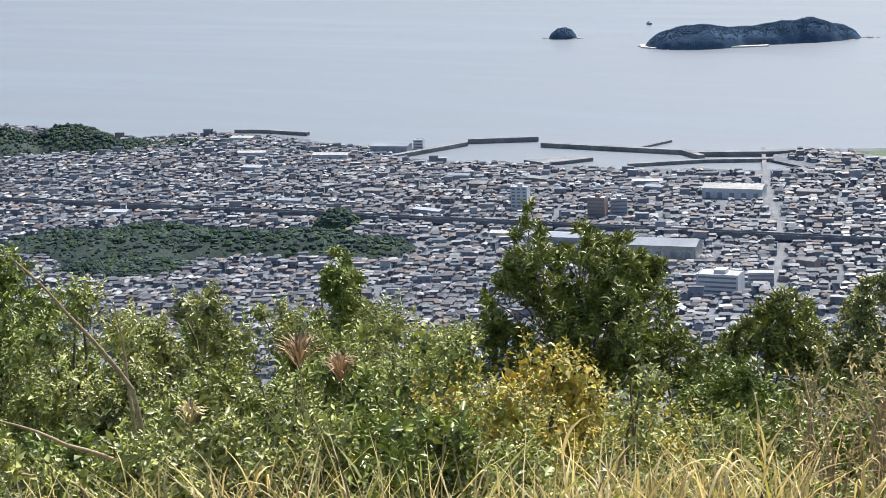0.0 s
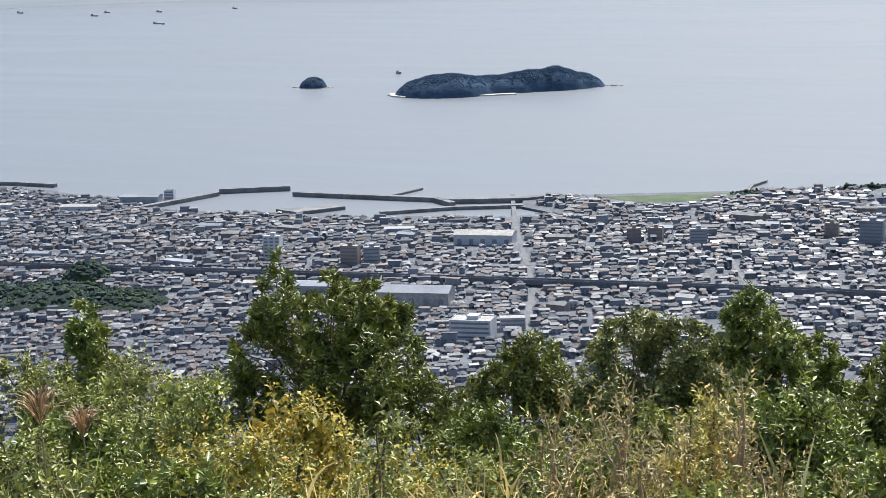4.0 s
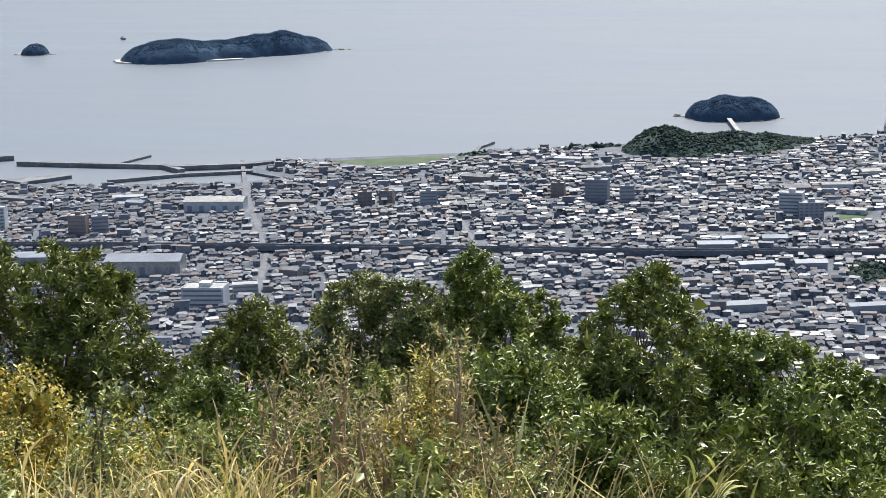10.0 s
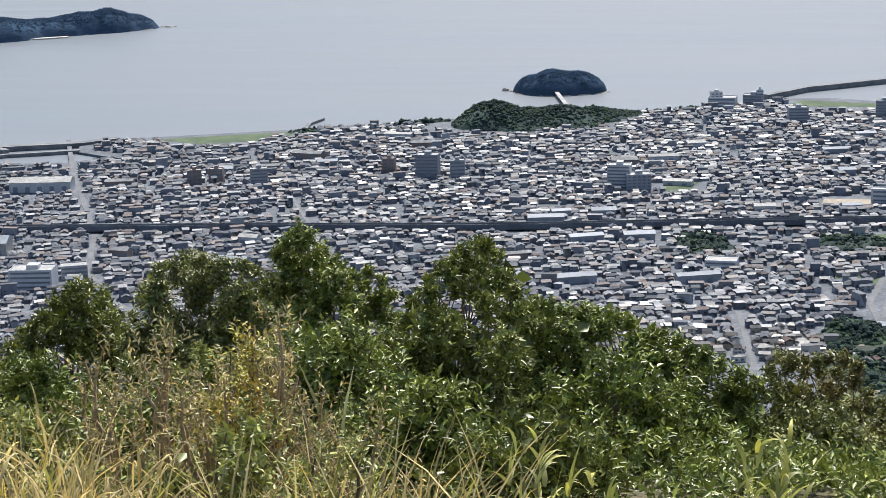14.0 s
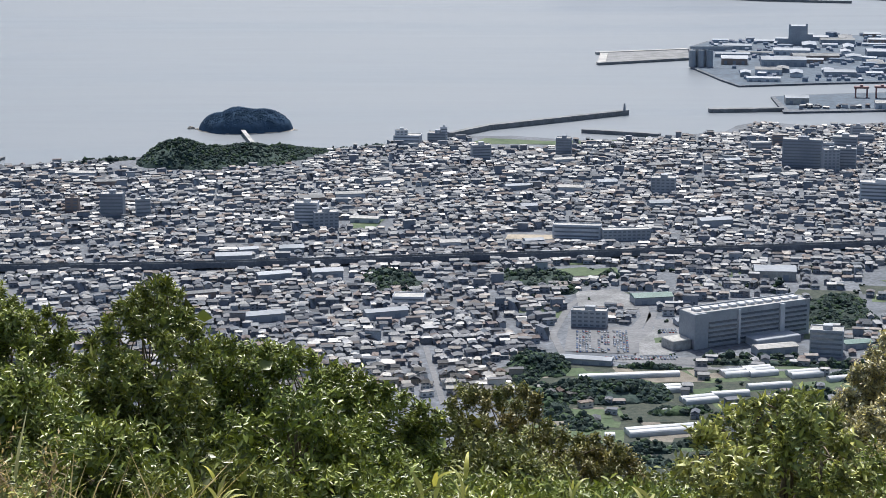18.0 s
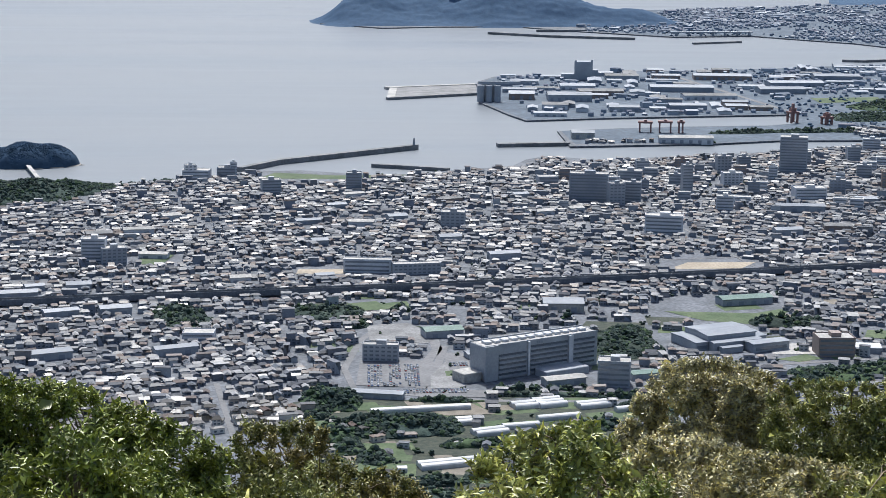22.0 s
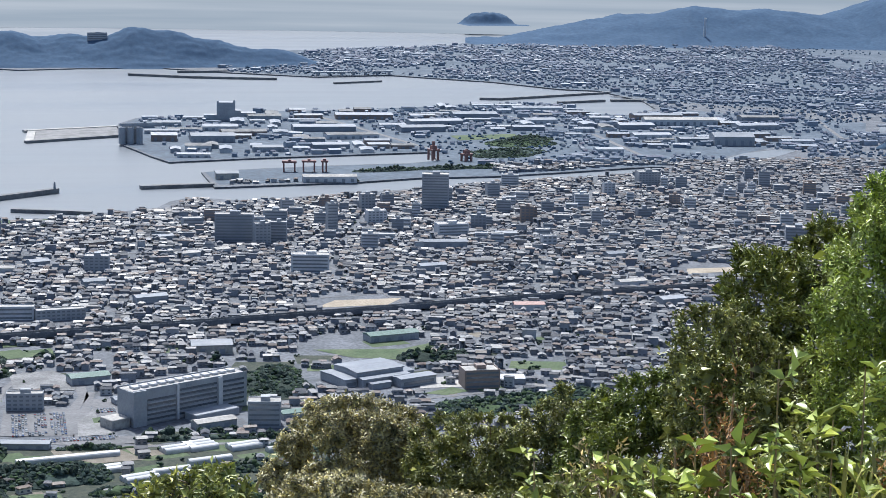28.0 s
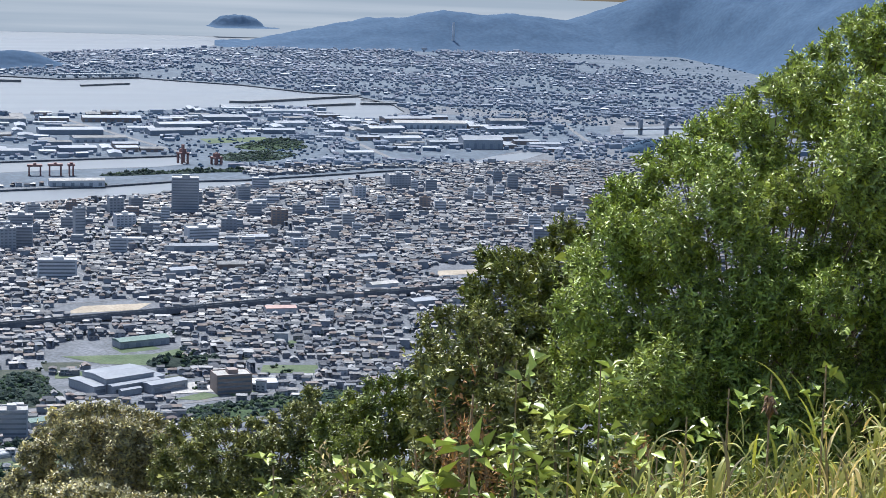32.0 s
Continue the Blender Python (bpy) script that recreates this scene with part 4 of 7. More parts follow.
# ---- the town ----
def block(name, label, x, y, w, d, h, turn, wall, floors, cols=0, bands=True, roof=None, group=""):
    """A flat-roofed building with a parapet, a stair head and rows of windows on the sides that are seen."""
    top = thing(name, pose(x, y, LAND_Z, 0, 0, turn), label, "building", group)
    put("wall", box_mesh("wall", [(-w / 2, w / 2, -d / 2, d / 2, -1.0, h)], wall), top)
    put("roof", box_mesh("roof", [(-w / 2 + 0.35, w / 2 - 0.35, -d / 2 + 0.35, d / 2 - 0.35, h, h + 0.1)], roof or M_CONC), top)
    p = 0.7
    put("parapet", box_mesh("parapet", [(-w / 2, w / 2, -d / 2, -d / 2 + 0.3, h, h + p), (-w / 2, w / 2, d / 2 - 0.3, d / 2, h, h + p),
        (-w / 2, -w / 2 + 0.3, -d / 2 + 0.3, d / 2 - 0.3, h, h + p), (w / 2 - 0.3, w / 2, -d / 2 + 0.3, d / 2 - 0.3, h, h + p)], wall), top)
    if h > 9:
        put("stair_head", box_mesh("stair_head", [(-w * 0.12, w * 0.16, -d * 0.2, d * 0.25, h + 0.1, h + 2.6)], wall), top)
    fh = h / floors
    cols = cols or max(2, int(w / 3.4))
    if bands:
        me = box_mesh("window", [(-w * 0.46, w * 0.46, -0.06, 0.06, 0, fh * 0.42)], M_GLASS)
        for k in range(floors):
            put("window", me, top, at=pose(0, -d / 2, k * fh + fh * 0.34))
    else:
        cw = w / cols
        me = box_mesh("window", [(-cw * 0.3, cw * 0.3, -0.06, 0.06, 0, fh * 0.45)], M_GLASS)
        for k in range(floors):
            for c in range(cols):
                put("window", me, top, at=pose(-w / 2 + (c + 0.5) * cw, -d / 2, k * fh + fh * 0.34))
    return top


TAKEN = []


def plan_block(rows, walls, label, name="building"):
    for i, (x, y, w, h, *more) in enumerate(rows):
        d = more[0] if more else min(w * 0.7, 16)
        turn = -math.degrees(math.atan2(x, y)) * 0.6 + (9 if i % 2 else -6)
        wall = walls[i % len(walls)]
        tone = {id(M_WHITE): "white", id(M_GREYW): "grey", id(M_DARKW): "dark grey", id(M_BROWNW): "brown tiled"}.get(id(wall), "pale")
        floors = max(1, round(h / 2.6))
        block(name, f"{tone} {label} of {floors} storeys" if floors > 1 else f"{tone} low {label} with a flat roof", x, y + d / 2, w, d, h, turn, wall, floors, bands=i % 3 != 1)
        TAKEN.append((x, y + d / 2, max(w, d) * 0.62 + 2))


plan_block([(-917, 1468, 9, 8), (-1400, 1380, 13, 44), (-620, 1232, 13, 16), (-608, 1243, 12, 13.5), (-690, 1243, 12.8, 18), (-435, 1083, 16, 7.6), (-451, 1055, 26, 11.5)],
           [M_WHITE, M_GREYW, M_BROWNW, M_GREYW, M_WHITE, M_GREYW, M_WHITE], "concrete apartment block", "apartment_block")
plan_block([(-274, 1402, 17, 18), (-447, 1368, 10.8, 11.4), (-432, 1376, 10.8, 11), (-398, 1372, 12.8, 12.2), (-306, 1413, 10, 13), (-251, 1402, 10.7, 14), (-126, 1371, 17, 17.3),
            (-112, 1364, 17.7, 11.8), (74, 1672, 13.4, 17.2), (1, 1663, 16.8, 12.5), (146, 1502, 19, 12.4)],
           [M_DARKW, M_BROWNW, M_BROWNW, M_GREYW, M_BROWNW, M_GREYW, M_WHITE, M_GREYW, M_DARKW, M_GREYW, M_GREYW], "concrete apartment block", "apartment_block")
plan_block([(-66, 1739, 24.8, 9), (-72, 1745, 11, 13), (-39, 1745, 17, 10.5), (-33, 1748, 6, 15)], [M_WHITE, M_WHITE, M_GREYW, M_WHITE], "seaside hotel", "hotel")
plan_block([(69, 1333, 34, 9, 9), (103, 1326, 34, 7.3, 9), (-43, 1135, 19, 5), (335, 1084, 22, 11), (64, 1084, 20.7, 9.5, 8)], [M_WHITE, M_GREYW, M_WHITE, M_BROWNW, M_GREYW], "school building", "school")
plan_block([(191, 1022, 18, 14.2, 12), (296, 1605, 13.6, 18.3), (312, 1613, 14.2, 17.9), (368, 1655, 9.1, 26.6, 9), (560, 1681, 12, 16), (576, 1843, 13, 15), (618, 1915, 18, 13),
            (770, 1904, 24, 15), (889, 1871, 12, 18), (564, 1689, 14, 14), (504, 1652, 14, 13.5), (471, 1623, 28, 10.7), (768, 1538, 22, 14), (429, 1774, 13.6, 16.5), (643, 1762, 14, 14)],
           [M_GREYW, M_GREYW, M_GREYW, M_GREYW, M_BROWNW, M_GREYW, M_WHITE, M_GREYW, M_GREYW, M_BROWNW, M_DARKW, M_WHITE, M_DARKW, M_GREYW, M_WHITE],
           "concrete office block", "office_block")
plan_block([(498, 1775, 26, 34.3, 16)], [M_GREYW], "concrete apartment tower", "apartment_tower")
plan_block([(276, 1626, 33.4, 23.4, 14)], [M_DARKW], "concrete city hall", "city_hall")
plan_block([(311, 1472, 30, 14.2, 14)], [M_WHITE], "civic building", "civic_building")
plan_block([(650, 1790, 13, 12), (700, 1840, 12, 13), (520, 1820, 14, 14), (455, 1800, 12, 12), (395, 1800, 14, 10), (350, 1770, 12, 13), (330, 1720, 22, 11), (420, 1700, 18, 12),
            (600, 1740, 12, 11), (680, 1690, 14, 10), (740, 1760, 11, 12), (250, 1700, 18, 9), (380, 1730, 13, 11), (540, 1560, 13, 9), (820, 1820, 12, 11), (860, 1700, 13, 10)],
           [M_GREYW, M_WHITE, M_GREYW, M_DARKW, M_BROWNW, M_GREYW], "concrete office block", "office_block")


def shed(x, y, w, d, h, turn, wall, roof, label, name="warehouse"):
    """A long low building under a shallow gable."""
    top = thing(name, pose(x, y, LAND_Z, 0, 0, turn), label, "warehouse")
    put("wall", box_mesh("wall", [(-w / 2, w / 2, -d / 2, d / 2, -1, h * 0.72)], wall), top)
    e, r = h * 0.72 + 0.02, h
    v = [(-w / 2 - .5, -d / 2 - .5, e), (w / 2 + .5, -d / 2 - .5, e), (w / 2 + .5, d / 2 + .5, e), (-w / 2 - .5, d / 2 + .5, e), (-w / 2 - .5, 0, r), (w / 2 + .5, 0, r),
         (-w / 2 - .5, -d / 2 - .5, e + .3), (w / 2 + .5, -d / 2 - .5, e + .3), (w / 2 + .5, d / 2 + .5, e + .3), (-w / 2 - .5, d / 2 + .5, e + .3)]
    f = [(6, 7, 5, 4), (8, 9, 4, 5), (0, 1, 7, 6), (2, 3, 9, 8), (0, 6, 4, 9, 3), (1, 2, 8, 5, 7), (3, 2, 1, 0)]
    put("roof", mesh_of("roof", v, f, roof), top)
    doors = max(2, int(w / 9))
    me = box_mesh("door", [(-1.8, 1.8, -0.06, 0.06, 0.1, h * 0.45)], M_DARKW)
    for k in range(doors):
        put("door", me, top, at=pose(-w / 2 + (k + 0.5) * w / doors, -d / 2, 0))
    TAKEN.append((x, y, max(w, d) * 0.55 + 2))


SHEDS = [(-934, 1450, 36, 14, 7.8), (-558, 1345, 46, 18, 10.6), (-524, 1138, 50, 20, 13), (-611, 1158, 47, 18, 6.5), (-965, 1400, 33, 12, 6), (190, 1213, 26, 18, 8.3), (447, 1573, 41, 10, 7),
         (437, 1984, 57, 14, 8), (333, 2020, 24, 18, 9), (1019, 2250, 52, 30, 16), (1043, 2480, 103, 24, 11)]
for i, (x, y, w, d, h) in enumerate(SHEDS):
    shed(x, y, w, d, h, -math.degrees(math.atan2(x, y)) * 0.4, (M_GREYW, M_WHITE, M_CONC)[i % 3], (M_METALROOF, M_CONC, M_METALROOF)[i % 3],
         f"{('grey', 'white', 'pale concrete')[i % 3]} warehouse with a shallow metal roof")
PORT = [(338, 2537, 68, 24, 8), (533, 2460, 96, 30, 10), (550, 2372, 93, 26, 9), (313, 2372, 53, 26, 12), (370, 2354, 60, 26, 13), (660, 2440, 78, 26, 10), (400, 2480, 70, 30, 9), (420, 2420, 60, 30, 9),
        (700, 2520, 90, 26, 9), (780, 2600, 90, 30, 10), (850, 2520, 80, 26, 9), (620, 2600, 90, 30, 10), (480, 2600, 60, 24, 9)]
PORT2 = [(960, 2440, 80, 26, 10), (900, 2680, 80, 26, 9), (1040, 2560, 90, 26, 10), (1130, 2420, 90, 26, 10), (1180, 2520, 100, 26, 10), (940, 2330, 60, 22, 9), (1080, 2330, 70, 22, 8),
         (420, 2250, 60, 20, 9), (500, 2270, 50, 22, 9), (340, 2270, 40, 24, 10), (560, 2270, 40, 20, 8)]
for i, (x, y, w, d, h) in enumerate(PORT + PORT2):
    shed(x, y, w * (0.55 + (i * 29 % 17) / 40), d, h * 0.85, -8 + (i * 37 % 11), (M_GREYW, M_DARKW, M_WHITE, M_BROWNW)[i % 4], (M_METALROOF, M_DARKW, M_BREAK, M_GREYW, M_METALROOF)[i % 5],
         f"{('grey', 'dark grey', 'white', 'brown')[i % 4]} port warehouse with a shallow metal roof")

prt = random.Random(8)
tries = 0
while tries < 330:
    tries += 1
    x, y = prt.uniform(300, 1120), prt.uniform(2190, 2770)
    w, d, h = prt.uniform(18, 44), prt.uniform(11, 20), prt.uniform(4, 7)
    if 610 < x < 830 and 2140 < y < 2410 or any(math.hypot(x - q[0], y - q[1]) < q[2] + max(w, d) * 0.3 for q in TAKEN if q[1] > 2100):
        continue
    ax, ay = np.array([x]), np.array([y])
    if not inside(ax, ay, COAST)[0] or off_line(ax, ay, COAST)[0] < 24 or min(off_line(ax, ay, pts)[0] for pts, half in ROADS[10:]) < 20:
        continue
    k = tries % 4
    shed(x, y, w, d, h, prt.choice((-8, -6, 82)), (M_GREYW, M_DARKW, M_BROWNW, M_WHITE)[k], (M_METALROOF, M_GREYW, M_BREAK, M_DARKW, M_DARKW)[tries % 5],
         f"{('grey', 'dark grey', 'brown', 'white')[k]} low workshop in the port", "workshop")

shed(437, 1306, 22, 10, 6, -8, M_WHITE, M_REDROOF, "low hall with a faded red metal roof", "hall")
# the big plant building by the outer quay
plant = thing("power_house", pose(426, 2592, LAND_Z, 0, 0, -8), "tall grey industrial block beside the quay", "factory")
put("wall", box_mesh("wall", [(-12, 12, -9, 9, -1, 25)], M_GREYW), plant)
put("pilaster", box_mesh("pilaster", [(-12.4, -9.5, -9.4, -6, -1, 27)], M_GREYW), plant)
put("pilaster", box_mesh("pilaster", [(9.5, 12.4, -9.4, -6, -1, 28)], M_GREYW), plant)
put("wing", box_mesh("wing", [(12.5, 20, -8, 8, -1, 14)], M_GREYW), plant)
put("wing", box_mesh("wing", [(-30, -12.5, -8, 8, -1, 8)], M_GREYW), plant)
silo = thing("silo_group", pose(267, 2340, LAND_Z), "grey silos and conveyor of the ore quay", "silo")
for k in range(5):
    bm = bmesh.new()
    bmesh.ops.create_cone(bm, segments=16, radius1=4.2, radius2=4.2, depth=20 + 3 * (k % 2), cap_ends=True, matrix=Matrix.Translation((-9 + 5.2 * k, 3 * (k % 2) * 3, 10)))
    me = bpy.data.meshes.new("silo")
    bm.to_mesh(me)
    bm.free()
    me.materials.append(M_GREYW)
    put("silo", me, silo)
put("conveyor", box_mesh("conveyor", [(-12, 40, -1.5, 1.5, 22, 25)], M_GREYW), silo)


# ---- red dock cranes ----
def gantry(x, y, w, h, turn):
    top = thing("gantry_crane", pose(x, y, LAND_Z, 0, 0, turn), "red steel gantry crane on the dock", "crane", "gantry cranes on the dock")
    for sx in (-1, 1):
        for sy in (-3.5, 3.5):
            put("leg", box_mesh("leg", [(sx * w / 2 - 0.8, sx * w / 2 + 0.8, sy - 0.8, sy + 0.8, 0, h - 2.2)], M_RED), top)
        put("sill_beam", box_mesh("sill_beam", [(sx * w / 2 - 0.9, sx * w / 2 + 0.9, -5, 5, 0.6, 1.8)], M_RED), top)
    girder = put("girder", bevel_box_mesh("girder", -w / 2 - 2, w / 2 + 2, -4.2, 4.2, h - 2.2, h, M_RED, 0.3), top)
    put("trolley", box_mesh("trolley", [(-1.6, 1.6, -3, 3, h, h + 1.6)], M_RED), girder)


gantry(410, 2067, 12, 12.0, -10)
gantry(431, 2062, 12, 13.0, -10)
gantry(448, 2060, 4, 13.0, -10)
for x, y, h in ((596, 2146, 22), (632, 2132, 14)):
    jib = thing("jib_crane", pose(x, y, LAND_Z, 0, 0, 20), "red slewing jib crane at the head of the dock", "crane")
    for sx in (-4, 4):
        for sy in (-4, 4):
            put("leg", box_mesh("leg", [(sx - 1, sx + 1, sy - 1, sy + 1, 0, h * 0.5)], M_RED), jib)
    deck = put("platform", box_mesh("platform", [(-5.5, 5.5, -5.5, 5.5, h * 0.5, h * 0.5 + 2)], M_RED), jib)
    put("cab", box_mesh("cab", [(-3, 3, -3, 3, h * 0.5 + 2, h * 0.5 + 6)], M_RED), deck)
    put("mast", box_mesh("mast", [(-1.3, 1.3, -1.3, 1.3, h * 0.5 + 6, h)], M_RED), jib)

# ---- the hospital ----
hosp = thing("hospital", pose(150.5, 1062, LAND_Z, 0, 0, 27.5), "long grey hospital with rows of window bands", "hospital")
HL, HD, HH = 78.0, 16.0, 19.5
put("wall", box_mesh("wall", [(-HL / 2, HL / 2, -HD / 2, HD / 2, -1, HH)], M_GREYW), hosp)
put("roof", box_mesh("roof", [(-HL / 2 + 0.5, HL / 2 - 0.5, -HD / 2 + 0.5, HD / 2 - 0.5, HH, HH + 0.15)], M_CONC), hosp)
put("parapet", box_mesh("parapet", [(-HL / 2, HL / 2, -HD / 2, -HD / 2 + 0.5, HH, HH + 0.9), (-HL / 2, HL / 2, HD / 2 - 0.5, HD / 2, HH, HH + 0.9)], M_GREYW), hosp)
put("end_wall", box_mesh("end_wall", [(-HL / 2 - 0.8, -HL / 2 + 8, -HD / 2 - 1.2, -HD / 2 - 0.01, -1, HH + 0.6)], M_GREYW), hosp)
put("stair_tower", box_mesh("stair_tower", [(18, 21, -HD / 2 - 1.3, -HD / 2 - 0.01, -1, HH + 0.4)], M_WHITE), hosp)
put("stair_tower", box_mesh("stair_tower", [(-10.5, -9, -HD / 2 - 1.0, -HD / 2 - 0.01, -1, HH + 0.2)], M_WHITE), hosp)
for k in range(6):
    z = 2.2 + 2.75 * k
    for x0, x1 in ((-30.0, -11.0), (-8.6, 17.6), (21.4, 37.0)):
        if k == 5 and x0 < -20:
            continue
        put("window_band", box_mesh("window_band", [(x0, x1, -HD / 2 - 0.08, -HD / 2 + 0.02, z, z + 1.25)], M_HOUSEGLASS), hosp)
        put("balcony", box_mesh("balcony", [(x0, x1, -HD / 2 - 0.9, -HD / 2 - 0.01, z - 1.3, z - 0.35)], M_GREYW), hosp)
put("sign_panel", box_mesh("sign_panel", [(-4.0, -3.0, -HD / 2 - 0.1, -HD / 2 - 0.01, HH - 1.6, HH - 0.4), (-2.6, -1.6, -HD / 2 - 0.1, -HD / 2 - 0.01, HH - 1.6, HH - 0.4),
    (-1.2, 0.2, -HD / 2 - 0.1, -HD / 2 - 0.01, HH - 1.6, HH - 0.4)], M_DARKW), hosp, "dark bars of lettering")
for k in range(12):
    put("roof_unit", bevel_box_mesh("roof_unit", -35 + 6 * k, -31 + 6 * k, -2.5, 2.5, HH + 0.15, HH + 1.6, M_WHITE, 0.2), hosp)
put("annex", bevel_box_mesh("annex", -6, 24, -HD / 2 - 13, -HD / 2 - 1.4, -1, 4.0, M_GREYW, 0.3), hosp, "low grey annex with a flat roof")
put("entrance_hall", bevel_box_mesh("entrance_hall", -52, -HL / 2 - 0.9, -6, 6, -1, 5.5, M_CONC, 0.3), hosp)
TAKEN.append((150, 1055, 46))

# ---- the sports hall ----
hall = thing("sports_hall", pose(273, 1122, LAND_Z, 0, 0, 20), "pale sports hall with a raised metal roof and lower wings", "sports hall")


def low_roof(name, x0, x1, y0, y1, z, rise, m, over=0.8):
    """A thin roof sheet with a shallow ridge along x and eaves of its own."""
    x0, x1, y0, y1 = x0 - over, x1 + over, y0 - over, y1 + over
    ym = (y0 + y1) / 2
    v = [(x0, y0, z), (x1, y0, z), (x1, y1, z), (x0, y1, z), (x0, y0, z + .4), (x1, y0, z + .4), (x1, y1, z + .4), (x0, y1, z + .4), (x0, ym, z + .4 + rise), (x1, ym, z + .4 + rise)]
    return mesh_of(name, v, [(3, 2, 1, 0), (0, 1, 5, 4), (2, 3, 7, 6), (4, 5, 9, 8), (6, 7, 8, 9), (1, 2, 6, 9, 5), (3, 0, 4, 8, 7)], m)


put("wall", box_mesh("wall", [(-17, 17, -13, 13, -1, 8.2)], M_GREYW), hall)
put("roof", low_roof("roof", -17, 17, -13, 13, 8.22, 1.1, M_METALROOF, 0.5), hall, "pale raised metal roof")
for x0, x1, y0, y1, h in ((-26, -17.6, -14, 14, 5.0), (17.6, 25, -13, 13, 5.0), (-17, 17, -20, -13.6, 5.2), (4, 30, -30, -20.8, 5.0), (-14, 0, -25, -20.8, 3.2)):
    wing = put("wing", box_mesh("wing", [(x0, x1, y0, y1, -1, h)], M_GREYW), hall)
    put("wing_roof", low_roof("wing_roof", x0, x1, y0, y1, h + 0.02, 0.5, M_METALROOF, 0.4), wing)
for x0, x1, y in ((-15, 3, -20.06), (6, 28, -30.06), (-25, -18.5, -14.06)):
    put("glazing", box_mesh("glazing", [(x0, x1, y - 0.05, y + 0.03, 1.2, 3.2)], M_GLASS), hall)
TAKEN.append((278, 1122, 40))


# ---- greenhouses below the hill ----
def greenhouse(x, y, l, w, turn, label="row of white plastic film greenhouses"):
    top = thing("greenhouse", pose(x, y, LAND_Z, 0, 0, turn), label, "greenhouse", "greenhouses below the hill")
    n = max(1, int(w / 5))
    for b in range(n):
        y0 = -w / 2 + b * 5 + 2.5
        v, f = [], []
        for i in range(9):
            a = math.pi * i / 8
            for sx in (-l / 2, l / 2):
                v.append((sx, y0 - 2.4 * math.cos(a), 1.3 + 1.6 * math.sin(a)))
        v += [(-l / 2, y0 - 2.4, 0), (l / 2, y0 - 2.4, 0), (-l / 2, y0 + 2.4, 0), (l / 2, y0 + 2.4, 0)]
        f = [(2 * i, 2 * i + 1, 2 * i + 3, 2 * i + 2) for i in range(8)] + [(18, 19, 1, 0), (16, 17, 21, 20), (18, 0, 2, 4, 6, 8, 10, 12, 14, 16, 20), (21, 17, 15, 13, 11, 9, 7, 5, 3, 1, 19)]
        put("bay", mesh_of("bay", v, f, M_PLASTIC, smooth=False), top)
    TAKEN.append((x, y, max(l, w) * 0.6))


for x, y, l, w, a in ((79, 980, 54, 5, 8), (137, 986, 18, 10, 16), (149, 990, 16, 15, 16), (128, 947, 20, 5, 12), (97, 956, 15, 10, 12), (111, 937, 18, 10, 18), (88, 886, 36, 10, 14), (62, 878, 5, 8, 0),
                      (172, 985, 18, 10, 16), (190, 976, 16, 5, 16), (150, 962, 24, 5, 14)):
    greenhouse(x, y, l, w, a)
for x, y, w, d, h, a, rf, lab in ((58, 1008, 28, 7, 4, -14, M_METALROOF, "low grey shed beside the lane"), (105, 1146, 24, 12, 6, 12, M_GREENROOF, "green-roofed hall behind the hospital"), (314, 1228, 36, 12, 6, 12, M_GREENROOF, "long hall with a grey-green roof"),
                                  (163, 1031, 24, 9, 5, 18, M_CONC, "low office building in front of the hospital"), (210, 1042, 16, 8, 4.5, 16, M_GREENROOF, "low building with a green roof"), (356, 1098, 18, 12, 4.5, -10, M_WHITE, "low white hall beside the road"),
                                  (120, 1092, 12, 8, 4, 14, M_METALROOF, "low service building of the hospital")):
    shed(x, y, w, d, h, a, M_GREYW, rf, lab, "low_hall")

# ---- taller blocks of the shore quarter and long halls over the town ----
br = random.Random(61)
count = 0
while count < 64:
    x, y = br.uniform(230, 930), br.uniform(1540, 1985)
    w, h = br.uniform(7, 15), br.choice((6.5, 7.5, 9, 9, 11, 13))
    ax, ay = np.array([x]), np.array([y])
    if y > 1760 + 0.26 * (x - 230) or not inside(ax, ay, COAST)[0] or off_line(ax, ay, COAST)[0] < 16 or any(math.hypot(x - q[0], y - q[1]) < q[2] + w * 0.7 for q in TAKEN):
        continue
    plan_block([(x, y, w, h, min(w * 0.8, 11))], [br.choice((M_GREYW, M_GREYW, M_WHITE, M_WHITE, M_DARKW, M_BROWNW))], "town building", "town_building")
    count += 1
count = 0
while count < 60:
    x, y = br.uniform(-1150, 700), br.uniform(1060, 1700)
    w, h = br.uniform(12, 26), br.uniform(4.5, 7)
    ax, ay = np.array([x]), np.array([y])
    if abs(math.degrees(math.atan2(x, y))) > 43 or (x > 0 and y < 1240) or not inside(ax, ay, COAST)[0] or off_line(ax, ay, COAST)[0] < 24 or off_line(ax, ay, VIADUCT)[0] < 20:
        continue
    if any(math.hypot(x - q[0], y - q[1]) < q[2] + w * 0.7 for q in TAKEN) or any(math.hypot(x - q[0], y - q[1]) < 60 for q in ((-890, 1030), (-830, 1065), (-778, 1085), (-722, 1085), (-240, 1650), (-1262, 1385), (-490, 1575))):
        continue
    if min(off_line(ax, ay, pts)[0] for pts, half in ROADS) < w * 0.6 + 4:
        continue
    k = count % 4
    shed(x, y, w, br.uniform(7, 12), h, br.choice((14, 20, 10, -8)), (M_GREYW, M_WHITE, M_BROWNW, M_GREYW)[k], (M_METALROOF, M_CONC, M_BREAK, M_GREYW)[k], f"{('grey', 'white', 'brown', 'pale grey')[k]} long hall among the houses", "long_hall")
    count += 1

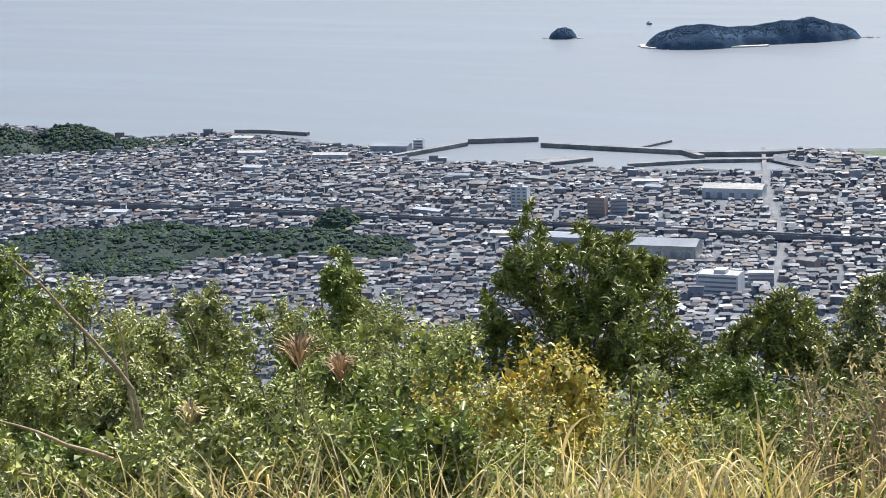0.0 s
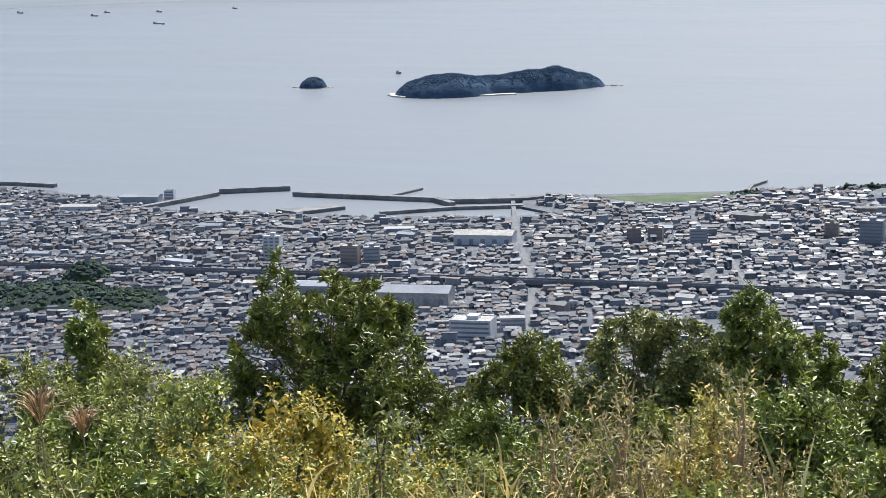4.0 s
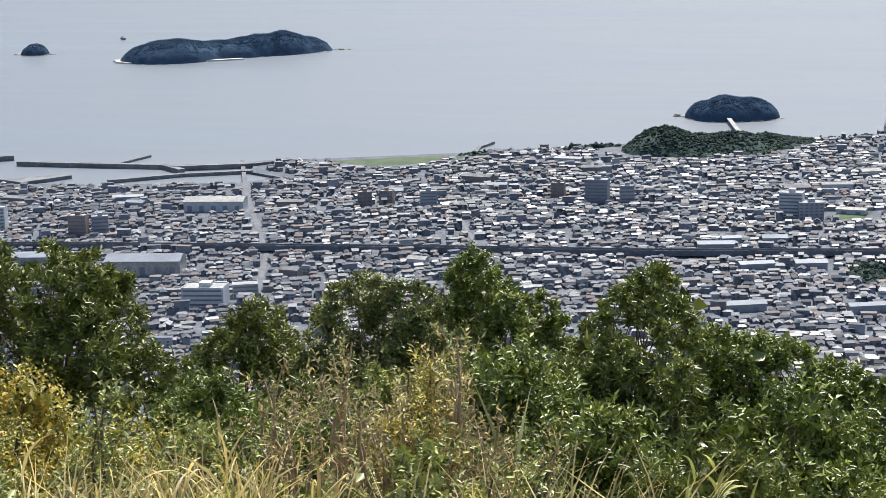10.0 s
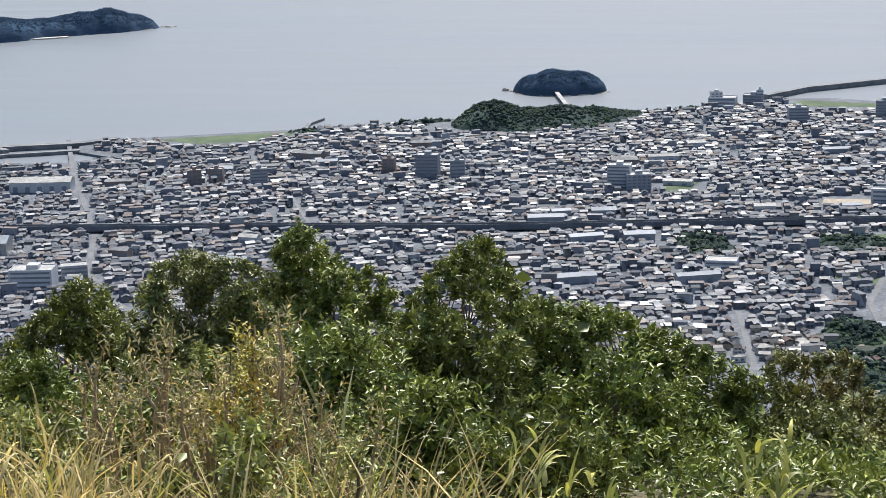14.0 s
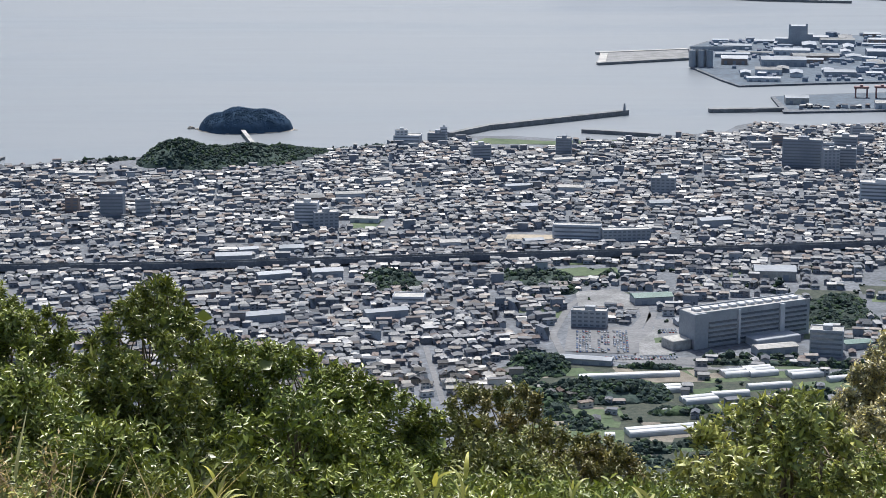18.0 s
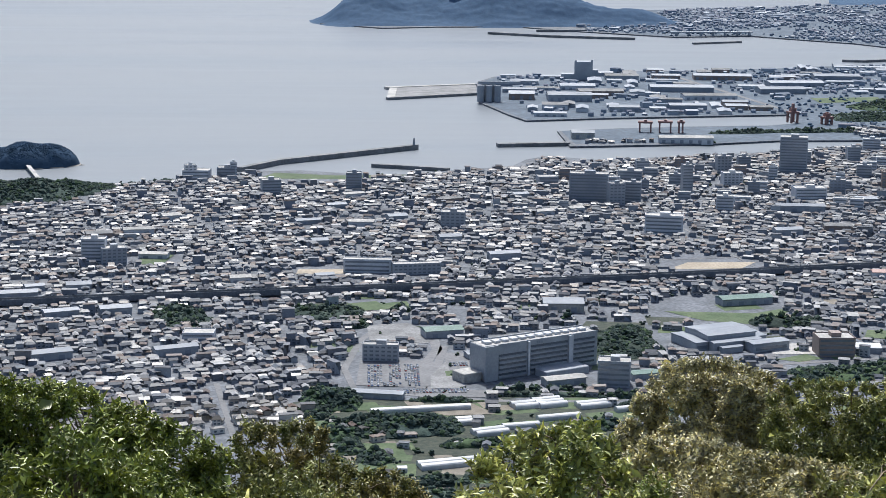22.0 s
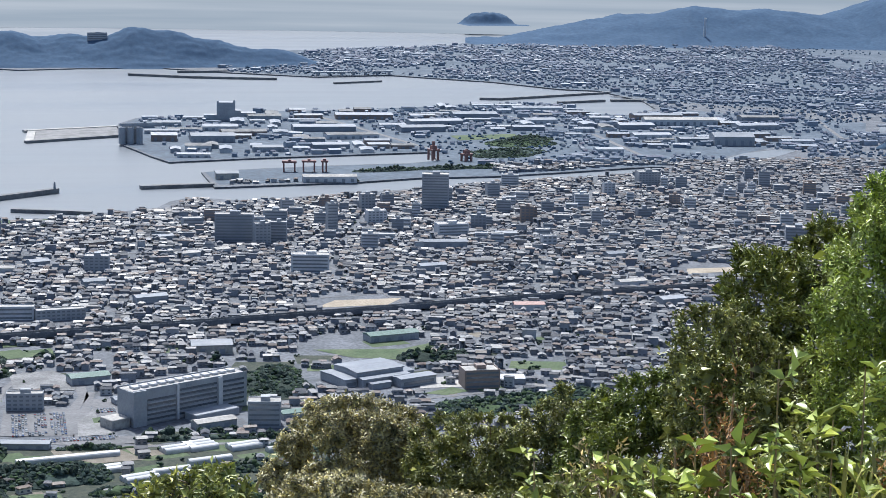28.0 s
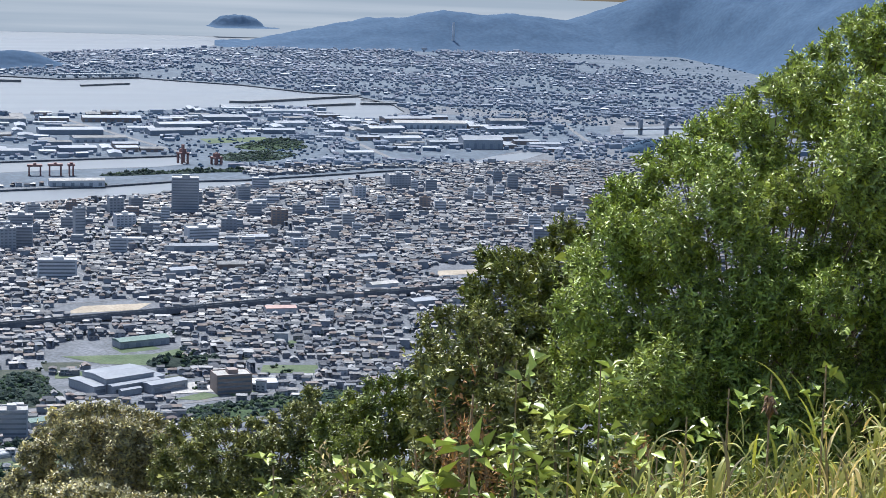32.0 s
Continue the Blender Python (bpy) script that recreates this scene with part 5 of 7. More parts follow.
# ---- cars in the hospital car park ----
car = thing("car", pose(54, 1030, LAND_Z + 0.31) @ Matrix.Scale(0.62, 4), "small car standing in the hospital car park", "car", "cars in the car park")
bm = bmesh.new()
bmesh.ops.create_cube(bm, size=1.0)
bmesh.ops.scale(bm, verts=bm.verts, vec=(1.7, 4.2, 0.75))
bmesh.ops.translate(bm, verts=bm.verts, vec=(0, 0, 0.6))
bmesh.ops.bevel(bm, geom=bm.edges[:], offset=0.18, segments=1, affect="EDGES")
me = bpy.data.meshes.new("body")
bm.to_mesh(me)
bm.free()
me.materials.append(M_CAR)
put("body", me, car)
v = [(-0.8, -1.3, 0.97), (0.8, -1.3, 0.97), (0.8, 1.7, 0.97), (-0.8, 1.7, 0.97), (-0.65, -0.7, 1.5), (0.65, -0.7, 1.5), (0.65, 1.2, 1.5), (-0.65, 1.2, 1.5)]
put("cabin", mesh_of("cabin", v, [(0, 1, 5, 4), (1, 2, 6, 5), (2, 3, 7, 6), (3, 0, 4, 7), (4, 5, 6, 7)], M_GLASS), car)
for sx in (-0.8, 0.8):
    for sy in (-1.35, 1.35):
        bm = bmesh.new()
        bmesh.ops.create_cone(bm, segments=8, radius1=0.32, radius2=0.32, depth=0.2, cap_ends=True, matrix=Matrix.Translation((sx, sy, 0.32)) @ Matrix.Rotation(radians(90), 4, "Y"))
        me = bpy.data.meshes.new("wheel")
        bm.to_mesh(me)
        bm.free()
        me.materials.append(M_DARKW)
        put("wheel", me, car)
crng = random.Random(5)
for r in range(12):
    for c in range(17):
        if (r, c) == (0, 0) or crng.random() < 0.3 or (c in (5, 6, 11) and r > 1):
            continue
        copy_thing(car, pose(54 + 1.75 * c + 0.2 * r, 1030 + 3.9 * r, LAND_Z + 0.31, 0, 0, 8 + (180 if crng.random() < 0.3 else 0)))
for k in range(62):
    x, y = (66 + 1.75 * (k % 26), 1019 - 4.0 * (k // 26)) if k < 50 else (104 + 1.75 * (k % 6), 1072 + 5 * ((k - 50) // 6))
    if crng.random() < 0.82:
        copy_thing(car, pose(x, y, LAND_Z + 0.31, 0, 0, 6 + (180 if crng.random() < 0.3 else 0)))

# ---- ships out in the bay ----
for k, (x, y, l) in enumerate(((-2079, 3337, 42), (-2365, 3537, 30), (-2393, 3629, 22), (-2265, 3640, 22), (-2619, 3621, 28), (-2126, 3729, 18), (-1164, 2503, 11))):
    ship = thing("cargo_ship", pose(x, y, 0, 0, 0, -28), "dark cargo ship lying at anchor in the bay", "ship", "ships at anchor")
    v = [(-l / 2, -2.5, 2.6), (l / 2 - 4, -2.5, 2.6), (l / 2, 0, 3.2), (l / 2 - 4, 2.5, 2.6), (-l / 2, 2.5, 2.6), (-l / 2 + 1, -2, -1), (l / 2 - 5, -2, -1), (l / 2 - 2, 0, -1), (l / 2 - 5, 2, -1), (-l / 2 + 1, 2, -1)]
    put("hull", mesh_of("hull", v, [(0, 1, 2, 3, 4), (5, 6, 1, 0), (6, 7, 2, 1), (7, 8, 3, 2), (8, 9, 4, 3), (9, 5, 0, 4)], M_DARKW), ship)
    put("bridge_house", box_mesh("bridge_house", [(-l / 2 + 1, -l / 2 + 1 + l * 0.13, -1.8, 1.8, 2.6, 4.6)], M_GREYW), ship)

block("hilltop_hotel", "grey hotel block on the crest of the cape", 350, 3570, 36, 14, 20, -5, M_GREYW, 5)
bpy.data.objects["hilltop_hotel"].location.z = 37
chimney = thing("chimney", pose(1760, 4060, LAND_Z), "tall white chimney at the foot of the range", "chimney")
bm = bmesh.new()
bmesh.ops.create_cone(bm, segments=12, radius1=3.5, radius2=2.6, depth=62, cap_ends=True, matrix=Matrix.Translation((0, 0, 31)))
me = bpy.data.meshes.new("shaft")
bm.to_mesh(me)
bm.free()
me.materials.append(M_WHITE)
put("shaft", me, chimney)


# ---- houses ----
def house_arrays(x, y, z, w, d, h, rise, ridge, turn, over=0.4, lean=False):
    """Walls and roofs of many houses at once; ridge: its length as a share of the roof (1 gable, under 1 hip)."""
    n = len(x)
    c, s = np.cos(turn), np.sin(turn)
    wl, rl = [], []
    for sx, sy, top in [(-1, -1, 0), (1, -1, 0), (1, 1, 0), (-1, 1, 0), (-1, -1, 1), (1, -1, 1), (1, 1, 1), (-1, 1, 1)]:
        wl.append((sx * w / 2, sy * d / 2, np.where(top, h, -0.6 + 0 * h)))
    for sx in (-1, 1):
        wl.append((sx * w / 2 * np.where(ridge > 0.98, 1, 0.02), 0 * d, h + np.where(ridge > 0.98, rise * 0.98, 0.02)))
    for sx, sy in ((-1, -1), (1, -1), (1, 1), (-1, 1)):
        rl.append((sx * (w / 2 + over), sy * (d / 2 + over), h - 0.12))
    for sx, sy in ((-1, -1), (1, -1), (1, 1), (-1, 1)):
        rl.append((sx * (w / 2 + over), sy * (d / 2 + over), h + 0.10))
    for sx in (-1, 1):
        rl.append((sx * (w / 2 + over) * ridge, 0 * d, h + rise))

    def lay(lst):
        p = np.stack([np.stack([a * c - b * s + x, a * s + b * c + y, e + z], -1) for a, b, e in lst], 1)
        return p.reshape(-1, 3)

    wf = [(0, 1, 5, 4), (1, 2, 6, 9, 5), (2, 3, 7, 6), (3, 0, 4, 8, 7)]
    rf = [(4, 5, 9, 8), (6, 7, 8, 9), (7, 4, 8), (5, 6, 9), (0, 1, 5, 4), (1, 2, 6, 5), (2, 3, 7, 6), (3, 0, 4, 7), (3, 2, 1, 0)]
    if lean:
        rf = rf[:5]
    wfaces = [tuple(10 * i + k for k in f) for i in range(n) for f in wf]
    rfaces = [tuple(10 * i + k for k in f) for i in range(n) for f in rf]
    return lay(wl), wfaces, lay(rl), rfaces


hr = np.random.default_rng(7)


def lots(x0, x1, y0, y1, sx, sy, turn):
    """A jittered grid of building plots with lanes between the blocks."""
    a = math.radians(turn)
    cx, cy = (x0 + x1) / 2, (y0 + y1) / 2
    R = math.hypot(x1 - x0, y1 - y0) / 2
    u, v = np.meshgrid(np.arange(-R, R, sx), np.arange(-R, R, sy))
    i, j = np.meshgrid(np.arange(u.shape[1]), np.arange(u.shape[0]))
    u = u + hr.normal(0, sx * 0.17, u.shape)
    v = v + hr.normal(0, sy * 0.17, v.shape)
    keep = hr.random(u.shape) > 0.02
    bend = np.sin(u / 61.0 + v / 97.0) * 5.0
    u, v = u + bend, v + np.sin(u / 83.0) * 6.0
    keep &= ~((j % 6 == 0) & (hr.random(u.shape) < 0.75)) & ~((i % 13 == 0) & (hr.random(u.shape) < 0.7))
    x = cx + u * math.cos(a) - v * math.sin(a)
    y = cy + u * math.sin(a) + v * math.cos(a)
    ok = keep & (x > x0) & (x < x1) & (y > y0) & (y < y1)
    return x[ok], y[ok]


XS, YS, TS = [], [], []
SECTORS = [(-1500, -1000, 800, 1560, 14), (-1000, -560, 800, 1560, 22), (-560, -220, 850, 1720, 20), (-220, 60, 820, 1800, 10), (60, 330, 860, 1900, -8), (330, 640, 900, 1990, -18), (640, 1300, 1000, 2090, -24)]
for x0, x1, y0, y1, a in SECTORS:
    x, y = lots(x0, x1, y0, y1, 6.3, 6.2, a)
    XS.append(x)
    YS.append(y)
    TS.append(np.full(len(x), math.radians(a)) + np.where(hr.random(len(x)) < 0.35, math.pi / 2, 0) + hr.normal(0, 0.14, len(x)))
X, Y, T = np.concatenate(XS), np.concatenate(YS), np.concatenate(TS)
azim = np.degrees(np.arctan2(-X, Y))
ok = inside(X, Y, COAST) & (azim < 47) & (azim > -42) & (np.hypot(X, Y) > 800) & (hr.random(len(X)) > 0.07)
for pts in (VIADUCT,):
    ok &= off_line(X, Y, pts) > 6.6
for pts, half in ROADS:
    ok &= off_line(X, Y, pts) > half * 0.62 + 3
ok &= off_line(X, Y, COAST) > 15
GREEN = [(-255, 1655, 62), (-205, 1668, 58), (-175, 1690, 40), (-1275, 1385, 60), (-1330, 1330, 70), (-1390, 1300, 70), (-890, 1030, 58), (-905, 1075, 44), (-830, 1065, 52), (-840, 985, 34), (-778, 1085, 46), (-722, 1085, 36),
         (-790, 1150, 20), (-950, 1030, 46), (-868, 965, 24), (-490, 1575, 50), (-430, 1600, 24), (40, 1765, 50), (320, 1348, 40), (36, 1337, 22), (640, 1430, 36), (290, 1208, 44), (315, 1080, 18), (70, 1060, 34), (72, 1035, 30),
         (-84, 1383, 22), (80, 1155, 26), (70, 1228, 24), (214, 1125, 28), (222, 1155, 20), (205, 1095, 18), (290, 1190, 34), (325, 1172, 22), (110, 1085, 24), (36, 1205, 22), (-54, 1200, 22), (318, 1040, 26), (352, 1048, 22), (385, 1060, 16), (385, 1136, 22),
         (30, 1000, 20), (312, 1082, 18), (97, 1012, 24), (245, 1180, 16), (150, 1134, 16)]
for gx, gy, gr in GREEN + TAKEN:
    ok &= np.hypot(X - gx, Y - gy) > gr
sparse = (X > 20) & (Y < 1040) | (X > 90) & (Y < 1240) & (X < 560)
ok &= ~sparse | (hr.random(len(X)) < np.where(Y < 1000, 0.16, 0.76))
ok &= ~((X > -60) & (X < 20) & (Y < 940))
X, Y, T = X[ok], Y[ok], T[ok]
n = len(X)
W, D = hr.uniform(3.6, 7.2, n), hr.uniform(2.9, 4.7, n)
Hh = np.where(hr.random(n) < 0.6, hr.uniform(2.7, 3.8, n), hr.uniform(1.7, 2.5, n))
big = hr.random(n) < 0.05
Hh = np.where(big, hr.uniform(4.0, 7.5, n), Hh)
W = np.where(big, W * 1.35, W)
Rise = np.where(big, 0.2, hr.uniform(0.7, 1.4, n))
Ridge = np.where(hr.random(n) < 0.5, 1.0, hr.uniform(0.35, 0.7, n))
Ridge = np.where(big, 0.95, Ridge)
near = (X > -120) & (X < 130) & (Y < 1062)
near &= np.cumsum(near) <= 290
# lower side wings on many of them
wing = np.where(~near & (Y < 1560) & (hr.random(n) < 0.42))[0]
side = hr.choice([-1.0, 1.0], len(wing))
front = hr.uniform(-0.35, 0.35, len(wing)) * D[wing]
step = side * W[wing] * hr.uniform(0.42, 0.62, len(wing))
wx = X[wing] + step * np.cos(T[wing]) - front * np.sin(T[wing])
wy = Y[wing] + step * np.sin(T[wing]) + front * np.cos(T[wing])
X, Y, T = np.concatenate([X, wx]), np.concatenate([Y, wy]), np.concatenate([T, T[wing] + np.where(hr.random(len(wing)) < 0.5, math.pi / 2, 0.0)])
W, D = np.concatenate([W, W[wing] * hr.uniform(0.45, 0.75, len(wing))]), np.concatenate([D, D[wing] * hr.uniform(0.5, 0.8, len(wing))])
Hh, Rise = np.concatenate([Hh, Hh[wing] * hr.uniform(0.45, 0.75, len(wing))]), np.concatenate([Rise, Rise[wing] * 0.6])
Ridge = np.concatenate([Ridge, Ridge[wing]])
near = np.concatenate([near, np.zeros(len(wing), dtype=bool)])
n = len(X)
Z = np.full(n, LAND_Z)
far = ~near
order = [("west", X < -560), ("middle", (X >= -560) & (X < 60)), ("east", X >= 60)]
for nm, sel in order:
    k = far & sel
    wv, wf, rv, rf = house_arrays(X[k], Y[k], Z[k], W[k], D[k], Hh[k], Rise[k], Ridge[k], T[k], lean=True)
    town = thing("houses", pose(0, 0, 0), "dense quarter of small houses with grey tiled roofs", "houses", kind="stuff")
    put("house_walls", mesh_of("house_walls", wv.tolist(), wf, M_WALL_HAZED), town, kind="stuff")
    put("house_roofs", mesh_of("house_roofs", rv.tolist(), rf, M_ROOF_HAZED), town, kind="stuff")
    # dark window openings on the sides towards the hill
    p = np.where((Y[k] < 1330) & (hr.random(k.sum()) < 0.85))[0]
    kx, ky, kt, kd, kw, kh = X[k][p], Y[k][p], T[k][p], D[k][p], W[k][p], Hh[k][p]
    wvv, wff = [], []
    for lvl in (0, 1):
        for sx in (-0.26, 0.24):
            c, s = np.cos(kt), np.sin(kt)
            flip = np.where(np.cos(kt) > 0, -1.0, 1.0)
            for dx, dz in ((-0.7, 0.7 + 1.8 * lvl), (0.7, 0.7 + 1.8 * lvl), (0.7, 1.6 + 1.8 * lvl), (-0.7, 1.6 + 1.8 * lvl)):
                a = sx * kw + dx
                b = flip * (kd / 2 + 0.05)
                top = np.minimum(dz, kh - 0.2)
                wvv.append(np.stack([a * c - b * s + kx, a * s + b * c + ky, top + LAND_Z], -1))
    m = len(kx)
    allv = np.concatenate([np.stack(wvv[4 * q:4 * q + 4], 1).reshape(-1, 3) for q in range(4)])
    put("house_windows", mesh_of("house_windows", allv.tolist(), [(4 * i, 4 * i + 1, 4 * i + 2, 4 * i + 3) for i in range(4 * m)], M_HOUSEGLASS), town, kind="stuff")

# the houses nearest below the hill, each on its own
win_me = box_mesh("window", [(-0.7, 0.7, -0.05, 0.05, 0, 0.9)], M_HOUSEGLASS)
for i in np.where(near)[0]:
    one = slice(i, i + 1)
    zero = np.zeros(1)
    wv, wf, rv, rf = house_arrays(zero, zero, zero, W[one], D[one], Hh[one], Rise[one], Ridge[one], zero)
    hs = thing("house", pose(X[i], Y[i], LAND_Z, 0, 0, math.degrees(T[i])), "small house with plastered walls and a tiled roof", "house", "houses below the hill")
    put("wall", mesh_of("wall", wv.tolist(), wf, M_WALL1), hs)
    put("roof", mesh_of("roof", rv.tolist(), rf, M_ROOF1), hs)
    side = -1 if math.cos(T[i]) > 0 else 1
    for lvl in range(2 if Hh[i] > 2.9 else 1):
        for sx in (-0.26, 0.24):
            put("window", win_me, hs, at=pose(sx * W[i], side * (D[i] / 2 + 0.01), 0.7 + 1.7 * lvl))

# the far town and the port quarter: larger roofs, spread wider
XS, YS = [], []
for x0, x1, y0, y1, sp, a in ((640, 1500, 2090, 3000, 10, -12), (1500, 2100, 2000, 3000, 10, -20), (840, 1900, 3000, 4060, 10.5, -10), (300, 640, 2200, 2740, 13, 8), (560, 840, 3330, 3700, 12, 5), (700, 1200, 3500, 4000, 13, 0)):
    x, y = lots(x0, x1, y0, y1, sp, sp * 1.1, a)
    XS.append(x)
    YS.append(y)
X, Y = np.concatenate(XS), np.concatenate(YS)
dens = np.array([noise.noise((a / 160, b / 160, 4.0)) for a, b in zip(X, Y)])
ok = inside(X, Y, COAST) & (off_line(X, Y, COAST) > 10) & (dens + hr.normal(0, 0.25, len(X)) > -0.06)
for pts, half in ROADS:
    ok &= off_line(X, Y, pts) > half + 6
for gx, gy, gr in TAKEN + [(715, 2215, 84), (740, 2300, 70), (720, 2360, 70), (560, 2040, 50), (640, 2040, 50), (500, 2040, 40), (1010, 2150, 60), (1360, 2380, 110), (1240, 2190, 50)]:
    ok &= np.hypot(X - gx, Y - gy) > gr
X, Y = X[ok], Y[ok]
n = len(X)
bigs = hr.random(n) < np.where(Y < 2800, 0.10, 0.05)
W = np.where(bigs, hr.uniform(9, 22, n), hr.uniform(3.4, 6.4, n))
D = np.where(bigs, hr.uniform(6, 11, n), hr.uniform(3, 5, n))
Hh = np.where(bigs, hr.uniform(3.5, 6, n), hr.uniform(1.8, 3.8, n))
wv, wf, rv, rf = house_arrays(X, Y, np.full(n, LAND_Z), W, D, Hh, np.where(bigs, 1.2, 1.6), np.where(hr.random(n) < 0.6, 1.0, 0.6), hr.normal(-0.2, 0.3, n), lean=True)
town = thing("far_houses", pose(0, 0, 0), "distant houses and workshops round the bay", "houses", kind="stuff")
put("house_walls", mesh_of("house_walls", wv.tolist(), wf, M_WALLFAR_HAZED), town, kind="stuff")
put("house_roofs", mesh_of("house_roofs", rv.tolist(), rf, M_ROOFFAR_HAZED), town, kind="stuff")

# trees between the houses
LAWNS = [(290, 1208, 44), (315, 1080, 18), (-490, 1575, 50), (-430, 1600, 30), (40, 1765, 50), (320, 1348, 40), (36, 1337, 22), (640, 1430, 36), (-84, 1383, 22)]
tr = random.Random(21)
places = []
while len(places) < 7500:
    x, y = tr.uniform(-1400, 1200), tr.uniform(840, 1990)
    if abs(math.degrees(math.atan2(x, y))) > 45:
        continue
    d = noise.noise((x / 90, y / 90, 9.0))
    lush = 20 < x < 560 and y < 1240
    if d + (0.8 if lush and y < 1010 else 0.45 if lush else 0) < tr.uniform(-0.1, 0.8):
        continue
    if any(math.hypot(x - q[0], y - q[1]) < q[2] * 0.8 for q in TAKEN) or (46 < x < 100 and 1026 < y < 1090) or any(math.hypot(x - q[0], y - q[1]) < q[2] * 0.9 for q in LAWNS):
        continue
    s = tr.uniform(0.8, 1.5)
    places.append((x, y, LAND_Z + s * 0.6, s))
    for k in range(tr.randrange(1, 5)):
        q = s * tr.uniform(0.5, 0.9)
        places.append((x + tr.uniform(-2.2, 2.2), y + tr.uniform(-1.4, 1.4), LAND_Z + s * tr.uniform(0.4, 1.5), q))
px = np.array([p[0] for p in places])
py = np.array([p[1] for p in places])
good = inside(px, py, COAST) & (off_line(px, py, VIADUCT) > 8)
for pts, half in ROADS:
    good &= off_line(px, py, pts) > half + 2
CLUMPS = [blob(random.Random(40 + i), 1) for i in range(4)]
put("garden_trees", clump_mesh("garden_trees", [p for p, g in zip(places, good) if g], M_WOOD, 31), label="dark green garden trees between the houses", category="trees", kind="stuff")
far_places = []
while len(far_places) < 5200:
    x, y = tr.uniform(600, 2200), tr.uniform(2080, 4000)
    if noise.noise((x / 200, y / 200, 2.0)) < tr.uniform(-0.2, 0.5):
        continue
    s = tr.uniform(1.2, 3.0)
    far_places.append((x, y, LAND_Z + s * 0.2, s))
px = np.array([p[0] for p in far_places])
py = np.array([p[1] for p in far_places])
good = inside(px, py, COAST) & (off_line(px, py, COAST) > 10) & (np.hypot(px - 1010, py - 2150) > 70) & (np.hypot(px - 1360, py - 2380) > 120)
put("far_trees", clump_mesh("far_trees", [p for p, g in zip(far_places, good) if g], M_FARWOOD_HAZED, 33), label="dark tree belts across the far town", category="trees", kind="stuff")


# ---- the shrubs on the hilltop ----
lr = np.random.default_rng(11)


def unit(v):
    return v / np.maximum(np.linalg.norm(v, axis=-1, keepdims=True), 1e-9)


def leaf_cloud(p, d, per, length, width, tilt=55.0, stem=0.09, curl=0.15):
    """Leaves in whorls round shoots that stand at p and point along d."""
    n = len(p)
    side = unit(np.cross(d, unit(lr.normal(size=(n, 3)))))
    other = np.cross(d, side)
    k = np.arange(per)
    phi = (k * 2.399)[None, :] + lr.uniform(0, 6.28, (n, 1))
    al = np.radians(tilt + lr.normal(0, 16, (n, per)))
    rad = side[:, None] * np.cos(phi)[..., None] + other[:, None] * np.sin(phi)[..., None]
    ax = unit(d[:, None] * np.cos(al)[..., None] + rad * np.sin(al)[..., None] + lr.normal(0, 0.12, (n, per, 3)))
    base = p[:, None] - d[:, None] * (stem * (k / per))[None, :, None]
    L = length * lr.uniform(0.6, 1.2, (n, per))[..., None]
    s = unit(np.cross(ax, d[:, None] + lr.normal(0, 0.35, (n, per, 3))))
    up = np.cross(s, ax)
    wd = width * (L / length) * 0.5
    mid = base + ax * L * 0.48
    tip = base + ax * L - up * L * curl
    v = np.stack([base, mid - s * wd + up * wd * 0.35, tip, mid + s * wd + up * wd * 0.35], 2).reshape(-1, 3)
    m = len(v) // 4
    i = np.arange(m) * 4
    f = np.concatenate([np.stack([i, i + 1, i + 2], 1), np.stack([i, i + 2, i + 3], 1)])
    return v, f


def fast_mesh(name, v, f, m):
    me = bpy.data.meshes.new(name)
    me.vertices.add(len(v))
    me.vertices.foreach_set("co", np.asarray(v, dtype=np.float32).ravel())
    me.loops.add(f.size)
    me.loops.foreach_set("vertex_index", f.astype(np.int32).ravel())
    me.polygons.add(len(f))
    me.polygons.foreach_set("loop_start", np.arange(len(f), dtype=np.int32) * f.shape[1])
    me.materials.append(m)
    me.update(calc_edges=True)
    return me


def limb(v, f, p, q, r0, r1, bend, sides=5, steps=4):
    """A tapered bent limb added to the lists."""
    p, q = Vector(p), Vector(q)
    d = (q - p).normalized()
    a = d.orthogonal().normalized()
    b = d.cross(a)
    k = len(v)
    for i in range(steps + 1):
        u = i / steps
        c = p.lerp(q, u) + bend * math.sin(math.pi * u)
        r = r0 + (r1 - r0) * u
        v += [tuple(c + (a * math.cos(6.283 * j / sides) + b * math.sin(6.283 * j / sides)) * r) for j in range(sides)]
    for i in range(steps):
        for j in range(sides):
            f.append((k + i * sides + j, k + i * sides + (j + 1) % sides, k + (i + 1) * sides + (j + 1) % sides, k + (i + 1) * sides + j))


KINDS = {  # leaf length, width, leaves a shoot, tilt, shoots a square metre, lobe size, uprightness
    "dark": (0.060, 0.017, 10, 50, 190, 0.40, 0.8), "bright": (0.047, 0.016, 10, 52, 360, 0.42, 0.7), "mid": (0.052, 0.019, 10, 55, 300, 0.42, 0.7), "light": (0.035, 0.014, 9, 55, 400, 0.38, 0.9),
    "olive": (0.046, 0.018, 9, 55, 330, 0.42, 0.6), "silver": (0.05, 0.021, 9, 62, 480, 0.40, 0.5), "gold": (0.028, 0.014, 9, 58, 430, 0.38, 0.9),
    "dry": (0.036, 0.010, 7, 42, 150, 0.35, 1.0), "red": (0.046, 0.018, 9, 55, 300, 0.4, 0.7), "rust": (0.034, 0.010, 7, 42, 130, 0.35, 1.0)}
